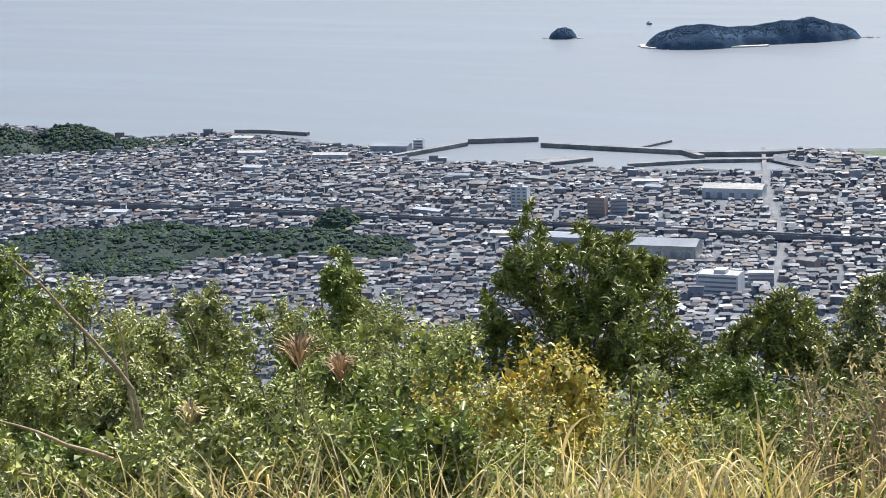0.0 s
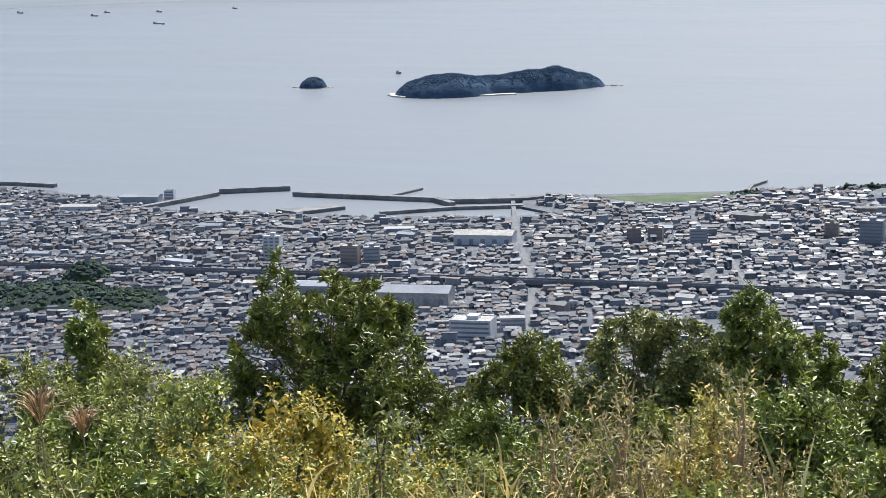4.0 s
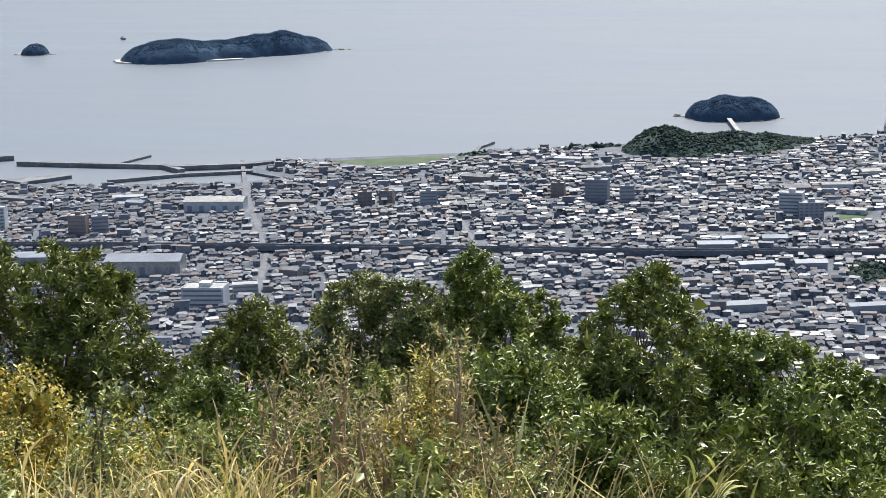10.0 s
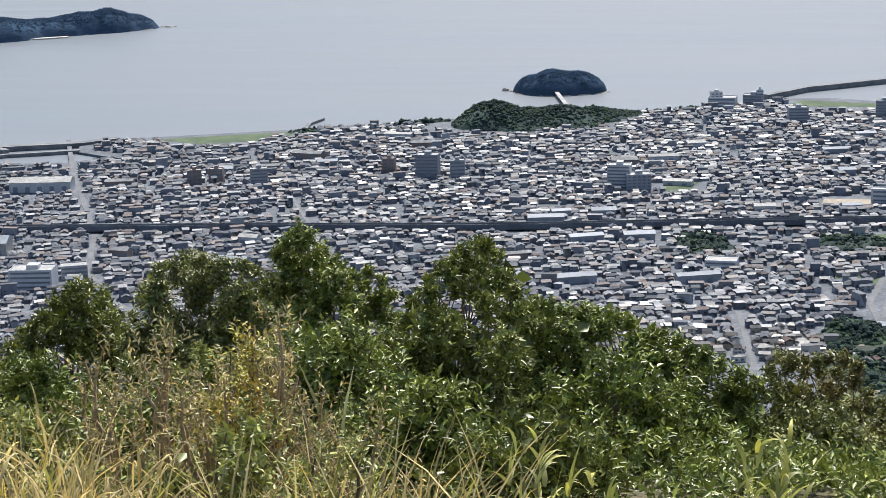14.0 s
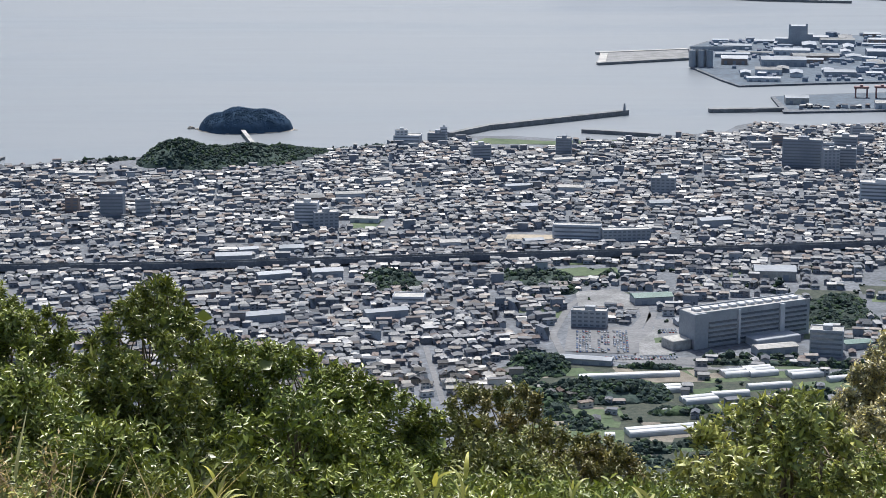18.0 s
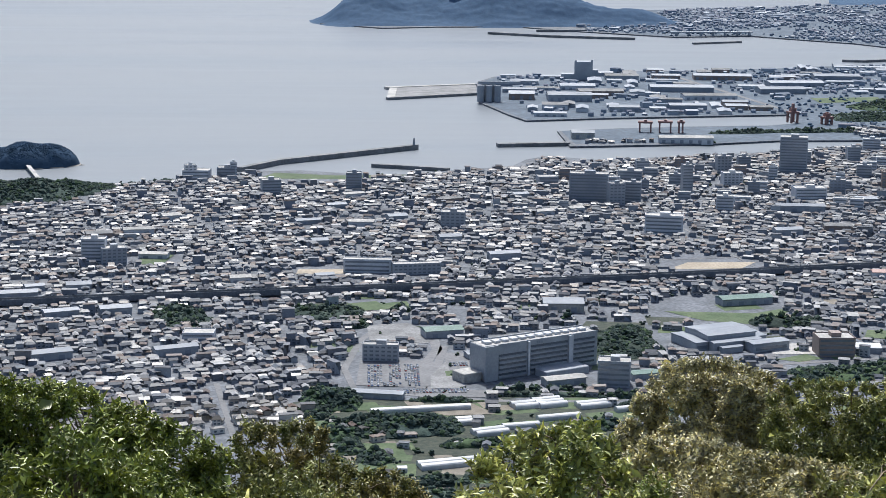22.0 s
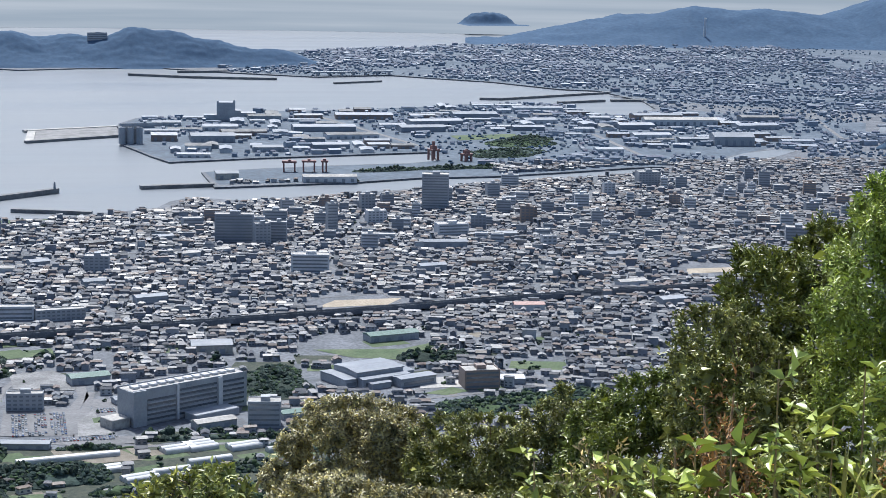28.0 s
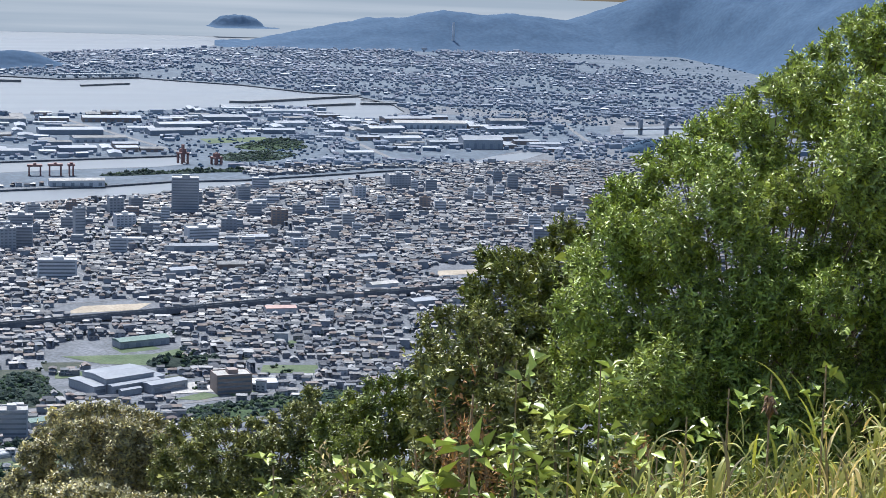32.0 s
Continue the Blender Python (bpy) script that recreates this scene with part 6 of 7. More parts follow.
NAMES = {"dark": ("shrub_tree", "dark glossy evergreen tree with leaf whorls on the hilltop"), "mid": ("shrub", "dense green evergreen shrub on the hilltop"),
         "light": ("herb", "tall light green herb with broad leaves"), "olive": ("shrub", "olive green shrub with small leathery leaves"),
         "silver": ("shrub_tree", "round shrub with silvery brown leathery leaves"), "gold": ("shrub", "low shrub with yellow and golden autumn leaves"),
         "bright": ("shrub_tree", "dense evergreen tree with fresh glossy green leaves"), "dry": ("dry_plant", "withered straw-coloured plant among the shrubs"), "rust": ("dry_plant", "withered rust-red plant under the big tree"), "red": ("shrub", "shrub with reddish brown autumn leaves")}


def shrub(x, y, top, r, kind, tall=None, loose=0.0, size=1.0, thick=1.0):
    L, wd, per, tilt, dens, lobe, uprig = KINDS[kind]
    L, wd, r = L * size, wd * size, r * 1.2
    dist = math.hypot(x, y)
    foot = hill_z(dist)
    loose = loose or ({"dark": 0.2, "light": 0.2, "gold": 0.15}.get(kind, 0.1))
    tall = tall or min(top - foot - 0.15, max(1.2, 2.4 * r))
    tall = min(tall, top - foot - 0.05)
    nm, lab = NAMES[kind]
    plant_ob = thing(nm, pose(x, y, foot - 0.1), lab, "tree" if "tree" in nm else "plant")
    nl = max(7, int(9 + 16 * r))
    cz = top - foot + 0.1
    lobes = []
    for i in range(nl):
        u = (i + 0.5) / nl
        zz = cz - tall * u
        wide = r * min(1.15, 0.25 + 1.15 * math.sqrt(u))
        a = i * 2.4 + lr.uniform(-0.6, 0.6)
        q = wide * math.sqrt(lr.uniform(0.05, 0.8))
        rad = max(0.1, lobe * r * lr.uniform(0.7, 1.15)) * (0.75 if u < 0.2 else 1.0)
        lobes.append((q * math.cos(a), q * math.sin(a), zz - rad * 0.8, rad))
    P, Dn = [], []
    for lx, ly, lz, rad in lobes:
        cnt = int(4 * math.pi * rad * rad * dens * 0.52 * thick / size ** 2) + 6
        d = unit(lr.normal(size=(cnt, 3)))
        d = unit(d + np.array([0, 0, 0.35]))
        shell = rad * np.where(lr.random((cnt, 1)) < 0.75, lr.uniform(0.85, 1.15 + loose, (cnt, 1)), lr.uniform(0.3, 0.85, (cnt, 1)))
        P.append(np.array([lx, ly, lz]) + d * shell * np.array([1, 1, 1.15]))
        Dn.append(unit(d + np.array([0, 0, uprig]) + lr.normal(0, 0.25, (cnt, 3))))
    P, Dn = np.concatenate(P), np.concatenate(Dn)
    # only as dense as it shows: thin on the far side and near the ground
    gx, gy, gz = P[:, 0] + x, P[:, 1] + y, P[:, 2] + foot - 0.1
    low = np.degrees(np.arctan2(gz - EYE, np.hypot(gx, gy))) < (-20.6 if x < 0.5 else -19.2 if x < 3.5 else -17.8)
    away = (P[:, 0] * x + P[:, 1] * y) / dist > 0.15 * r
    keep = lr.random(len(P)) > np.where(low, 0.95, np.where(away, 0.86, 0.06))
    P, Dn = P[keep], Dn[keep]
    v, f = leaf_cloud(P, Dn, per, L, wd, tilt)
    # added broad filler leaves deep in the crown close it and block light
    Q, E = [], []
    for lx, ly, lz, rad in lobes:
        if kind in ("dry", "rust") or r < (0.32 if kind in ("light", "gold") else 0.15) or math.degrees(math.atan2(lz + rad + foot - EYE, dist)) < -21.5:
            continue
        cnt = int(1300 * rad * rad) + 4
        d = unit(lr.normal(size=(cnt, 3)))
        Q.append(np.array([lx, ly, lz]) + d * rad * lr.uniform(0.0, 0.72, (cnt, 1)) ** 0.5 * np.array([1, 1, 1.1]))
        E.append(d)
    if Q:
        v2, f2 = leaf_cloud(np.concatenate(Q), np.concatenate(E), 3, 0.062, 0.034, 70)
        f = np.concatenate([f, f2 + len(v)])
        v = np.concatenate([v, v2])
    put("crown", fast_mesh("crown", v, f, M_LEAF[kind]), plant_ob)
    tv, tf = [], []
    zs = max(0.3, cz - tall * 0.75)
    limb(tv, tf, (0, 0, 0), (0, 0, zs), 0.006 if kind in ("dry", "rust") else 0.02 + 0.035 * r, 0.004 if kind in ("dry", "rust") else 0.012 + 0.02 * r, Vector((0.03, 0.02, 0)))
    for lx, ly, lz, rad in lobes:
        k0 = len(tv)
        tf.append((k0, k0 + 1, 5 * int(lr.integers(2, 5))))      # joined to the trunk
        limb(tv, tf, (0, 0, zs * lr.uniform(0.5, 1.0)), (lx, ly, lz + rad * 0.3), 0.012 + 0.012 * r, 0.004, Vector((lr.uniform(-.06, .06), lr.uniform(-.06, .06), 0.03)), 4, 3)
    put("trunk", mesh_of("trunk", tv, tf, M_TWIG if kind in ("dry", "rust") else M_BARK, smooth=True), plant_ob)
    return plant_ob


def crown_tree(kind, dist, line, low, label="", fine=0.24, full=0.62, size=1.0, thick=1.0, bulge=0.9):
    """A tree or large shrub whose crown reaches up to a line (bearing to the left, height, in degrees) and down to a lower height."""
    L, wd, per, tilt, dens, lobe, uprig = KINDS[kind]
    L, wd = L * size, wd * size
    nm, lab = NAMES[kind]
    az = np.array([q[0] for q in line], dtype=float)
    el = np.array([q[1] for q in line], dtype=float)
    mid = float(az.mean())
    foot = hill_z(dist)
    root = Vector((-dist * math.sin(radians(mid)), dist * math.cos(radians(mid)), foot - 0.1))
    ob = thing(nm, Matrix.Translation(root), label or lab, "tree" if "tree" in nm else "plant")
    lobes = []
    drop = 0.0
    while drop < max(el) - low:
        r0 = min(full, fine + 0.32 * drop)
        a = az[0] - r0 * lr.uniform(0.2, 1.0)
        while a > az[-1]:
            r = r0 * lr.uniform(0.7, 1.35)
            e = float(np.interp(-a, -az, el)) - drop - r * lr.uniform(1.05, 1.5)
            if e > low:
                d = dist - bulge * min(1.0, drop / 2.5) * lr.uniform(0.3, 1.0) + lr.uniform(-0.3, 0.3)
                lobes.append((-d * math.sin(radians(a)), d * math.cos(radians(a)), EYE + d * math.tan(radians(e)), d * math.radians(r)))
            a -= r0 * lr.uniform(1.2, 1.9)
        drop += r0 * 1.4
    P, Dn, Q, E, B, F = [], [], [], [], [], []
    view = np.array([root.x, root.y, 0.0]) / dist
    for lx, ly, lz, rad in lobes:
        c = np.array([lx, ly, lz])
        cnt = int(4 * math.pi * rad * rad * dens * 1.0 * thick / size ** 2) + 8
        d = unit(unit(lr.normal(size=(cnt, 3))) + np.array([0, 0, 0.4]))
        d = d[(d @ view < 0.35) | (lr.random(cnt) < 0.2)]
        cnt = len(d)
        w = lr.random((cnt, 1))
        shell = rad * np.where(w < 0.8, lr.uniform(0.82, 1.12, (cnt, 1)), np.where(w < 0.9, lr.uniform(0.4, 0.8, (cnt, 1)), lr.uniform(1.1, 1.6, (cnt, 1))))
        up = np.where(w < 0.9, 0.0, 0.6) * np.array([0, 0, 1.0])
        P.append(c + unit(d + up) * shell)
        Dn.append(unit(d + up + np.array([0, 0, uprig]) + lr.normal(0, 0.25, (cnt, 3))))
        k = int(620 * rad * rad) + 3
        d = unit(lr.normal(size=(k, 3)))
        Q.append(c + d * rad * lr.uniform(0.0, 0.6, (k, 1)) ** 0.5)
        E.append(d)
        if rad > 0.09:      # broad filler leaves, added behind, close the crown and keep light out
            k = int(330 * rad * rad) + 3
            d = unit(lr.normal(size=(k, 3)))
            B.append(c + view * rad * 0.95 - np.array([0, 0, rad * 0.25]) + d * rad * np.array([1.15, 1.15, 1.05]) * lr.uniform(0.0, 1.0, (k, 1)) ** 0.5)
            F.append(d)
    v, f = leaf_cloud(np.concatenate(P), np.concatenate(Dn), per, L, wd, tilt)
    v2, f2 = leaf_cloud(np.concatenate(Q), np.concatenate(E), 3, 0.058, 0.03, 70)
    f = np.concatenate([f, f2 + len(v)])
    v = np.concatenate([v, v2])
    if B:
        v3, f3 = leaf_cloud(np.concatenate(B), np.concatenate(F), 3, 0.12, 0.085, 70)
        f = np.concatenate([f, f3 + len(v)])
        v = np.concatenate([v, v3])
    put("crown", fast_mesh("crown", v - np.array(root), f, M_LEAF[kind]), ob)
    tv, tf = [], []
    fork = Vector((0, 0, max(0.4, EYE + dist * math.tan(radians(low)) - root.z)))
    limb(tv, tf, (0, 0, 0), fork, 0.07, 0.045, Vector((0.03, 0.02, 0)), 7)
    for lx, ly, lz, rad in lobes:
        k0 = len(tv)
        tf.append((k0, k0 + 1, 7 * int(lr.integers(2, 5))))      # joined to the trunk
        back = Vector(view) * 0.35 + Vector((lr.uniform(-.12, .12), lr.uniform(-.12, .12), 0.05))
        limb(tv, tf, fork * lr.uniform(0.8, 1.0), Vector((lx, ly, lz + rad * 0.4)) - root, 0.012, 0.003, back, 4, 4)
    put("trunk", mesh_of("trunk", tv, tf, M_BARK, smooth=True), ob)
    return ob


crown_tree("dark", 13.8, [(30.86, -13.47), (30.50, -13.16), (30.03, -12.26), (29.61, -11.06), (29.41, -10.84), (29.19, -11.19), (28.88, -12.28), (28.36, -12.30), (27.93, -11.55), (27.67, -11.53), (27.19, -12.04),
           (26.52, -11.80), (26.13, -12.34), (25.34, -12.76), (25.31, -14.09), (24.23, -15.63)], -16.4, "dark glossy evergreen tree with three leafy tips", 0.2, 0.6, 1.05, 0.85)
crown_tree("dark", 15.5, [(24.05, -15.47), (23.68, -14.90), (23.15, -14.67), (22.61, -14.10), (22.08, -13.69), (21.57, -13.54), (21.13, -13.75), (20.63, -14.56)], -17.4, "dark rounded evergreen shrub between taller trees")
crown_tree("olive", 15.0, [(20.48, -15.23), (20.02, -14.07), (19.49, -13.28), (18.80, -13.06), (18.28, -12.93), (17.43, -13.14), (16.50, -13.36), (15.74, -13.95)], -17.2, "wide rounded olive green shrub with leathery leaves", 0.3)
crown_tree("mid", 17.5, [(16.16, -13.95), (15.82, -13.17), (15.52, -12.62), (15.20, -12.34), (14.72, -12.54), (14.30, -13.03), (13.91, -13.36), (13.54, -13.81), (12.96, -13.69), (12.46, -14.01), (12.12, -14.91)], -16.6,
           "green evergreen tree with a narrow pointed top", 0.22, 0.55, 1.1)
crown_tree("dark", 12.2, [(12.57, -15.79), (11.86, -14.96), (11.42, -14.13), (10.90, -13.63), (10.30, -13.30), (9.78, -12.90), (9.27, -13.00), (8.80, -13.47), (8.68, -14.22), (8.34, -14.71)], -20.2, "dark glossy evergreen tree with a broken top", 0.24, 0.6)
crown_tree("mid", 13.2, [(8.70, -15.00), (7.91, -14.66), (7.06, -14.95), (6.05, -14.87), (5.04, -15.35), (4.07, -15.63), (3.03, -16.10), (1.99, -16.55), (1.12, -17.12)], -20.6, "wide dense green evergreen shrub with shiny leaves", 0.3, 0.7, 1.0, 1.0, 0.7)
crown_tree("red", 16.0, [(0.95, -16.79), (0.35, -16.12), (-0.25, -16.36), (-1.11, -16.18), (-1.80, -16.49), (-2.24, -17.39), (-3.18, -17.69), (-4.20, -17.65), (-5.24, -18.59)], -20.6, "dark shrub with brownish autumn leaves", 0.22, 0.5, 1.0, 1.0, 0.7)
crown_tree("mid", 14.6, [(35.97, -14.04), (35.62, -12.73), (35.18, -11.76), (34.91, -12.19), (34.61, -12.80), (34.40, -13.48), (34.27, -14.16)], -15.2, "slender green evergreen tree with a pointed tip", 0.2, 0.4)
crown_tree("light", 7.8, [(-6.3, -18.5), (-6.99, -17.30), (-8.03, -16.46), (-9.24, -16.27), (-10.46, -16.16), (-11.17, -16.90), (-12.1, -18.5)], -19.6, "tall light green herb with broad leaves", 0.3, 0.5, 1.25, 0.9, 0.6)
crown_tree("light", 7.2, [(-18.4, -18.2), (-19.43, -16.83), (-20.24, -16.45), (-21.9, -15.75), (-23.18, -15.7), (-24.73, -16.1), (-26.0, -16.8)], -18.4, "bright yellow-green herb with broad leaves", 0.3, 0.5, 1.15, 0.9, 0.6)
crown_tree("silver", 18.5, [(-10.99, -16.47), (-11.57, -15.29), (-12.33, -14.43), (-13.35, -14.03), (-14.38, -14.22), (-15.42, -14.48), (-16.13, -15.11)], -17.6, "round shrub with silvery brown leathery leaves", 0.28, 0.5)
crown_tree("silver", 15.5, [(-11.0, -17.3), (-12.04, -16.54), (-13.59, -16.48), (-15.34, -16.85), (-16.89, -16.95), (-18.78, -17.3)], -19.4, "low spreading shrub with pale silvery leaves", 0.26, 0.5)
crown_tree("olive", 17.0, [(-15.53, -15.14), (-16.27, -14.61), (-17.46, -14.55), (-18.64, -14.64), (-19.62, -14.09), (-20.09, -13.57), (-20.79, -14.18), (-21.43, -14.46)], -18.0, "olive green shrub with small leathery leaves and a pointed tip", 0.22, 0.5)
crown_tree("mid", 15.2, [(-20.35, -14.68), (-21.02, -14.00), (-22.04, -13.39), (-23.07, -13.10), (-24.10, -13.23), (-24.82, -13.88)], -17.6, "dark green shrub at the edge of the big tree", 0.28, 0.5)
crown_tree("olive", 13.2, [(-23.5, -11.45), (-24.37, -11.13), (-25.40, -11.25), (-26.47, -12.13), (-27.85, -12.40)], -16.0, "loose yellowish olive shrub under the big tree", 0.2, 0.42, 1.0, 0.6)
crown_tree("dark", 14.6, [(-24.86, -10.60), (-25.16, -9.50), (-25.66, -9.34), (-26.77, -9.51), (-27.16, -8.74), (-27.74, -8.38), (-28.6, -8.69)], -16.6, "dark evergreen tree beside the big tree", 0.22, 0.6, 1.1)
crown_tree("bright", 13.4, [(-28.0, -9.88), (-28.25, -8.71), (-28.8, -7.46), (-29.84, -6.5), (-30.94, -5.69), (-32.37, -4.74), (-33.70, -3.77), (-34.92, -2.73), (-35.83, -1.96), (-38.0, -1.2), (-41.0, -1.6), (-43.5, -4.0)], -16.8,
           "large dense evergreen tree with fresh glossy green leaves", 0.3, 0.95, 1.0, 1.0, 1.6)

WEST_SHRUBS = [(-7.67, 8.07, 282.59, 0.47, "light"), (-8.4, 8.3, 282.62, 0.5, "mid"), (-7.77, 9.30, 282.25, 0.35, "olive"), (-6.83, 10.00, 282.04, 0.58, "light"),
               (-4.48, 7.91, 282.52, 0.55, "gold"),                (-5.99, 6.88, 282.43, 0.29, "light"), (-5.54, 7.24, 282.50, 0.24, "light"), (-5.74, 8.92, 282.26, 0.40, "light"), (-3.64, 7.22, 282.76, 0.12, "light", None, 0.2, 1.25), (-5.95, 12.76, 281.25, 0.31, "dark"),
               (-4.9, 8.6, 282.0, 0.4, "light")]
MIDDLE_SHRUBS = [(-2.96, 7.49, 282.82, 0.09, "dry", 0.7, 0.6), (-2.50, 7.67, 282.62, 0.16, "dry", 0.6, 0.8), (-2.34, 7.6, 282.74, 0.09, "gold", 0.5, 0.8), (-2.2, 7.7, 282.78, 0.07, "dry", 0.4, 0.8),
                 (-2.46, 9.73, 282.27, 0.38, "mid"),                  (-1.80, 8.83, 282.25, 0.34, "mid"), (-1.23, 8.42, 282.20, 0.32, "dark"), (-0.96, 9.96, 282.03, 0.35, "mid"),                  (-2.9, 10.6, 281.9, 0.5, "dark"), (-3.6, 11.5, 281.6, 0.45, "dark")]
EAST_SHRUBS = [(1.27, 7.40, 282.82, 0.22, "light", None, 0.2, 1.15),                (2.48, 6.58, 282.80, 0.16, "gold"),                               (3.32, 6.26, 283.20, 0.16, "light", None, 0.2, 1.15), (3.61, 6.11, 283.22, 0.14, "light", None, 0.2, 1.15)]
for row in WEST_SHRUBS + MIDDLE_SHRUBS + EAST_SHRUBS:
    shrub(*row)

# withered stalks and golden sprays among them
for a, r, e, w, kind in ((19.6, 7.6, -14.6, 0.16, "dry"), (18.4, 7.4, -16.2, 0.26, "dry"), (17.2, 7.5, -15.4, 0.18, "gold"), (16.3, 7.6, -14.4, 0.14, "dry"), (21.0, 7.3, -16.6, 0.26, "dry"), (15.2, 7.4, -16.8, 0.24, "dry"), (13.6, 7.3, -17.6, 0.22, "dry"), (24.4, 7.2, -16.9, 0.26, "light"), (17.6, 6.9, -17.8, 0.28, "light"), (14.6, 6.8, -18.6, 0.25, "light"), (-25.3, 7.4, -13.2, 0.13, "rust"), (-24.6, 7.3, -14.4, 0.13, "rust"),
                         (-26.0, 7.2, -14.6, 0.11, "rust"), (-21.4, 7.2, -15.2, 0.11, "dry"), (-22.0, 7.1, -15.5, 0.1, "dry"), (-31.0, 6.9, -14.4, 0.1, "rust")):
    shrub(-r * math.sin(radians(a)), r * math.cos(radians(a)), EYE + r * math.tan(radians(e)), w, kind, 0.75, 0.5)

# a hedge of lower growth that fills the gaps: bearing to the left, height of its top line in degrees
LINE = [(48, -12.8), (36, -13.2), (31, -14.2), (29, -15.4), (24, -15.6), (18, -15.4), (13, -15.6), (7.5, -16.2), (4, -16.8), (1, -17.2), (-2, -18.3), (-6, -18.5), (-8.5, -17.8), (-11, -17.8), (-13, -17.2), (-20, -16.4), (-26, -15.4),
        (-32, -14.0), (-44, -12.5)]
MIX = [(48, ["light", "mid", "light", "olive"]), (33, ["light", "mid", "light", "light"]), (24, ["dark", "light", "dark", "mid"]), (14, ["mid", "dark", "dark", "dark"]), (1, ["olive", "red", "olive", "silver"]),
       (-7, ["light", "silver", "mid", "olive"]), (-17, ["olive", "mid", "dark", "light"]), (-28, ["bright", "light", "bright", "mid"])]


def top_line(az):
    for (a0, e0), (a1, e1) in zip(LINE[:-1], LINE[1:]):
        if a1 <= az <= a0:
            return e0 + (e1 - e0) * (a0 - az) / (a0 - a1)
    return -12.0


az = 47.5
k = 0
while az > -38.5:
    for dist, drop in ((13.5, 0.0), (10.2, 1.6), (8.0, 3.2)):
        a = az + lr.uniform(-0.8, 0.8)
        d = dist * lr.uniform(0.93, 1.07)
        e = top_line(a) - drop - lr.uniform(-0.1, 0.65)
        kinds = [m for q, m in MIX if a <= q][-1] if a < 48 else MIX[0][1]
        if dist < 9 and a > 15:
            kinds = ["light", "mid", "light", "olive"]
        top = EYE + d * math.tan(radians(e))
        if top - hill_z(d) > 0.3 and (a > -9 or dist > 9) and not (0.5 < a < 12.5 and dist < 12):
            shrub(-d * math.sin(radians(a)), d * math.cos(radians(a)), top, lr.uniform(0.36, 0.50), kinds[k % 4], 1.0)
        k += 1
    az -= 2.7

# low undergrowth that covers the slope between them
cnt = 9000
ang = lr.uniform(-0.85, 0.80, cnt)
rad = 5.2 + 20 * lr.random(cnt) ** 1.2
ux, uy = rad * np.sin(ang), rad * np.cos(ang)
uz = np.array([hill_z(r) for r in rad]) + 0.08 + 0.28 * np.array([max(0, 0.5 + noise.noise((a * 1.1, b * 1.1, 5.0))) for a, b in zip(ux, uy)]) * lr.uniform(0.3, 1.0, cnt)
v, f = leaf_cloud(np.stack([ux, uy, uz], 1), unit(lr.normal(0, 0.5, (cnt, 3)) + np.array([0, 0, 1])), 8, 0.06, 0.022, 60)
put("undergrowth", fast_mesh("undergrowth", v, f, M_LEAF["mid"]), label="tangled green undergrowth covering the slope", category="undergrowth", kind="stuff")


cnt = 5200
ang = lr.uniform(radians(-12), radians(10), cnt)
rad = lr.uniform(9.0, 13.5, cnt)
ux, uy = rad * np.sin(ang), rad * np.cos(ang)
uz = np.array([hill_z(r) for r in rad]) + 0.03 + 0.16 * np.array([max(0, 0.5 + noise.noise((a * 1.7, b * 1.7, 8.0))) for a, b in zip(ux, uy)]) * lr.uniform(0.2, 1.0, cnt)
v, f = leaf_cloud(np.stack([ux, uy, uz], 1), unit(lr.normal(0, 0.5, (cnt, 3)) + np.array([0, 0, 1])), 8, 0.05, 0.02, 60)
put("undergrowth", fast_mesh("undergrowth", v, f, M_LEAF["mid"]), label="low green undergrowth over the brow of the hill", category="undergrowth", kind="stuff")


def blades(x, y, z, height, width, lean, seg=4):
    """Bent grass blades."""
    n = len(x)
    a = lr.uniform(0, 6.28, n)
    dx, dy = np.cos(a), np.sin(a)
    vs = []
    for i in range(seg + 1):
        u = i / seg
        w = width * (1 - u) ** 0.6 * 0.5
        cx, cy = x + dx * lean * u ** 2.0, y + dy * lean * u ** 2.0
        cz = z + height * (u - 0.28 * u ** 3 * (lean / np.maximum(height, 0.05)))
        vs += [np.stack([cx - dy * w, cy + dx * w, cz], -1), np.stack([cx + dy * w, cy - dx * w, cz], -1)]
    v = np.stack(vs, 1).reshape(-1, 3)
    m = 2 * (seg + 1)
    b = np.arange(n) * m
    f = np.concatenate([np.stack([b + 2 * i, b + 2 * i + 1, b + 2 * i + 3, b + 2 * i + 2], 1) for i in range(seg)])
    return v, f


def grass(name, label, m, count, a0, a1, r0, r1, h0, h1, width, clump=3.0):
    a = lr.uniform(radians(a0), radians(a1), count)
    r = lr.uniform(r0, r1, count)
    x, y = -r * np.sin(a), r * np.cos(a)
    k = np.array([noise.noise((p * clump, q * clump, 1.0)) for p, q in zip(x, y)]) > -0.15
    x, y, r = x[k], y[k], r[k]
    n = len(x)
    z = np.array([hill_z(q) for q in r]) - 0.05
    h = lr.uniform(h0, h1, n)
    v, f = blades(x, y, z, h, width * lr.uniform(0.6, 1.3, n), h * lr.uniform(0.15, 0.75, n))
    put(name, fast_mesh(name, v, f, m), label=label, category="grass", kind="stuff")


grass("dry_grass", "pale dry grass bending over the hilltop", M_LEAF["straw"], 3000, 22, 48, 5.3, 7.2, 0.45, 0.95, 0.013, 5.0)
grass("short_dry_grass", "thin straw-coloured grass between the shrubs", M_LEAF["straw"], 900, 9, 22, 5.3, 7.2, 0.35, 0.85, 0.015, 5.0)
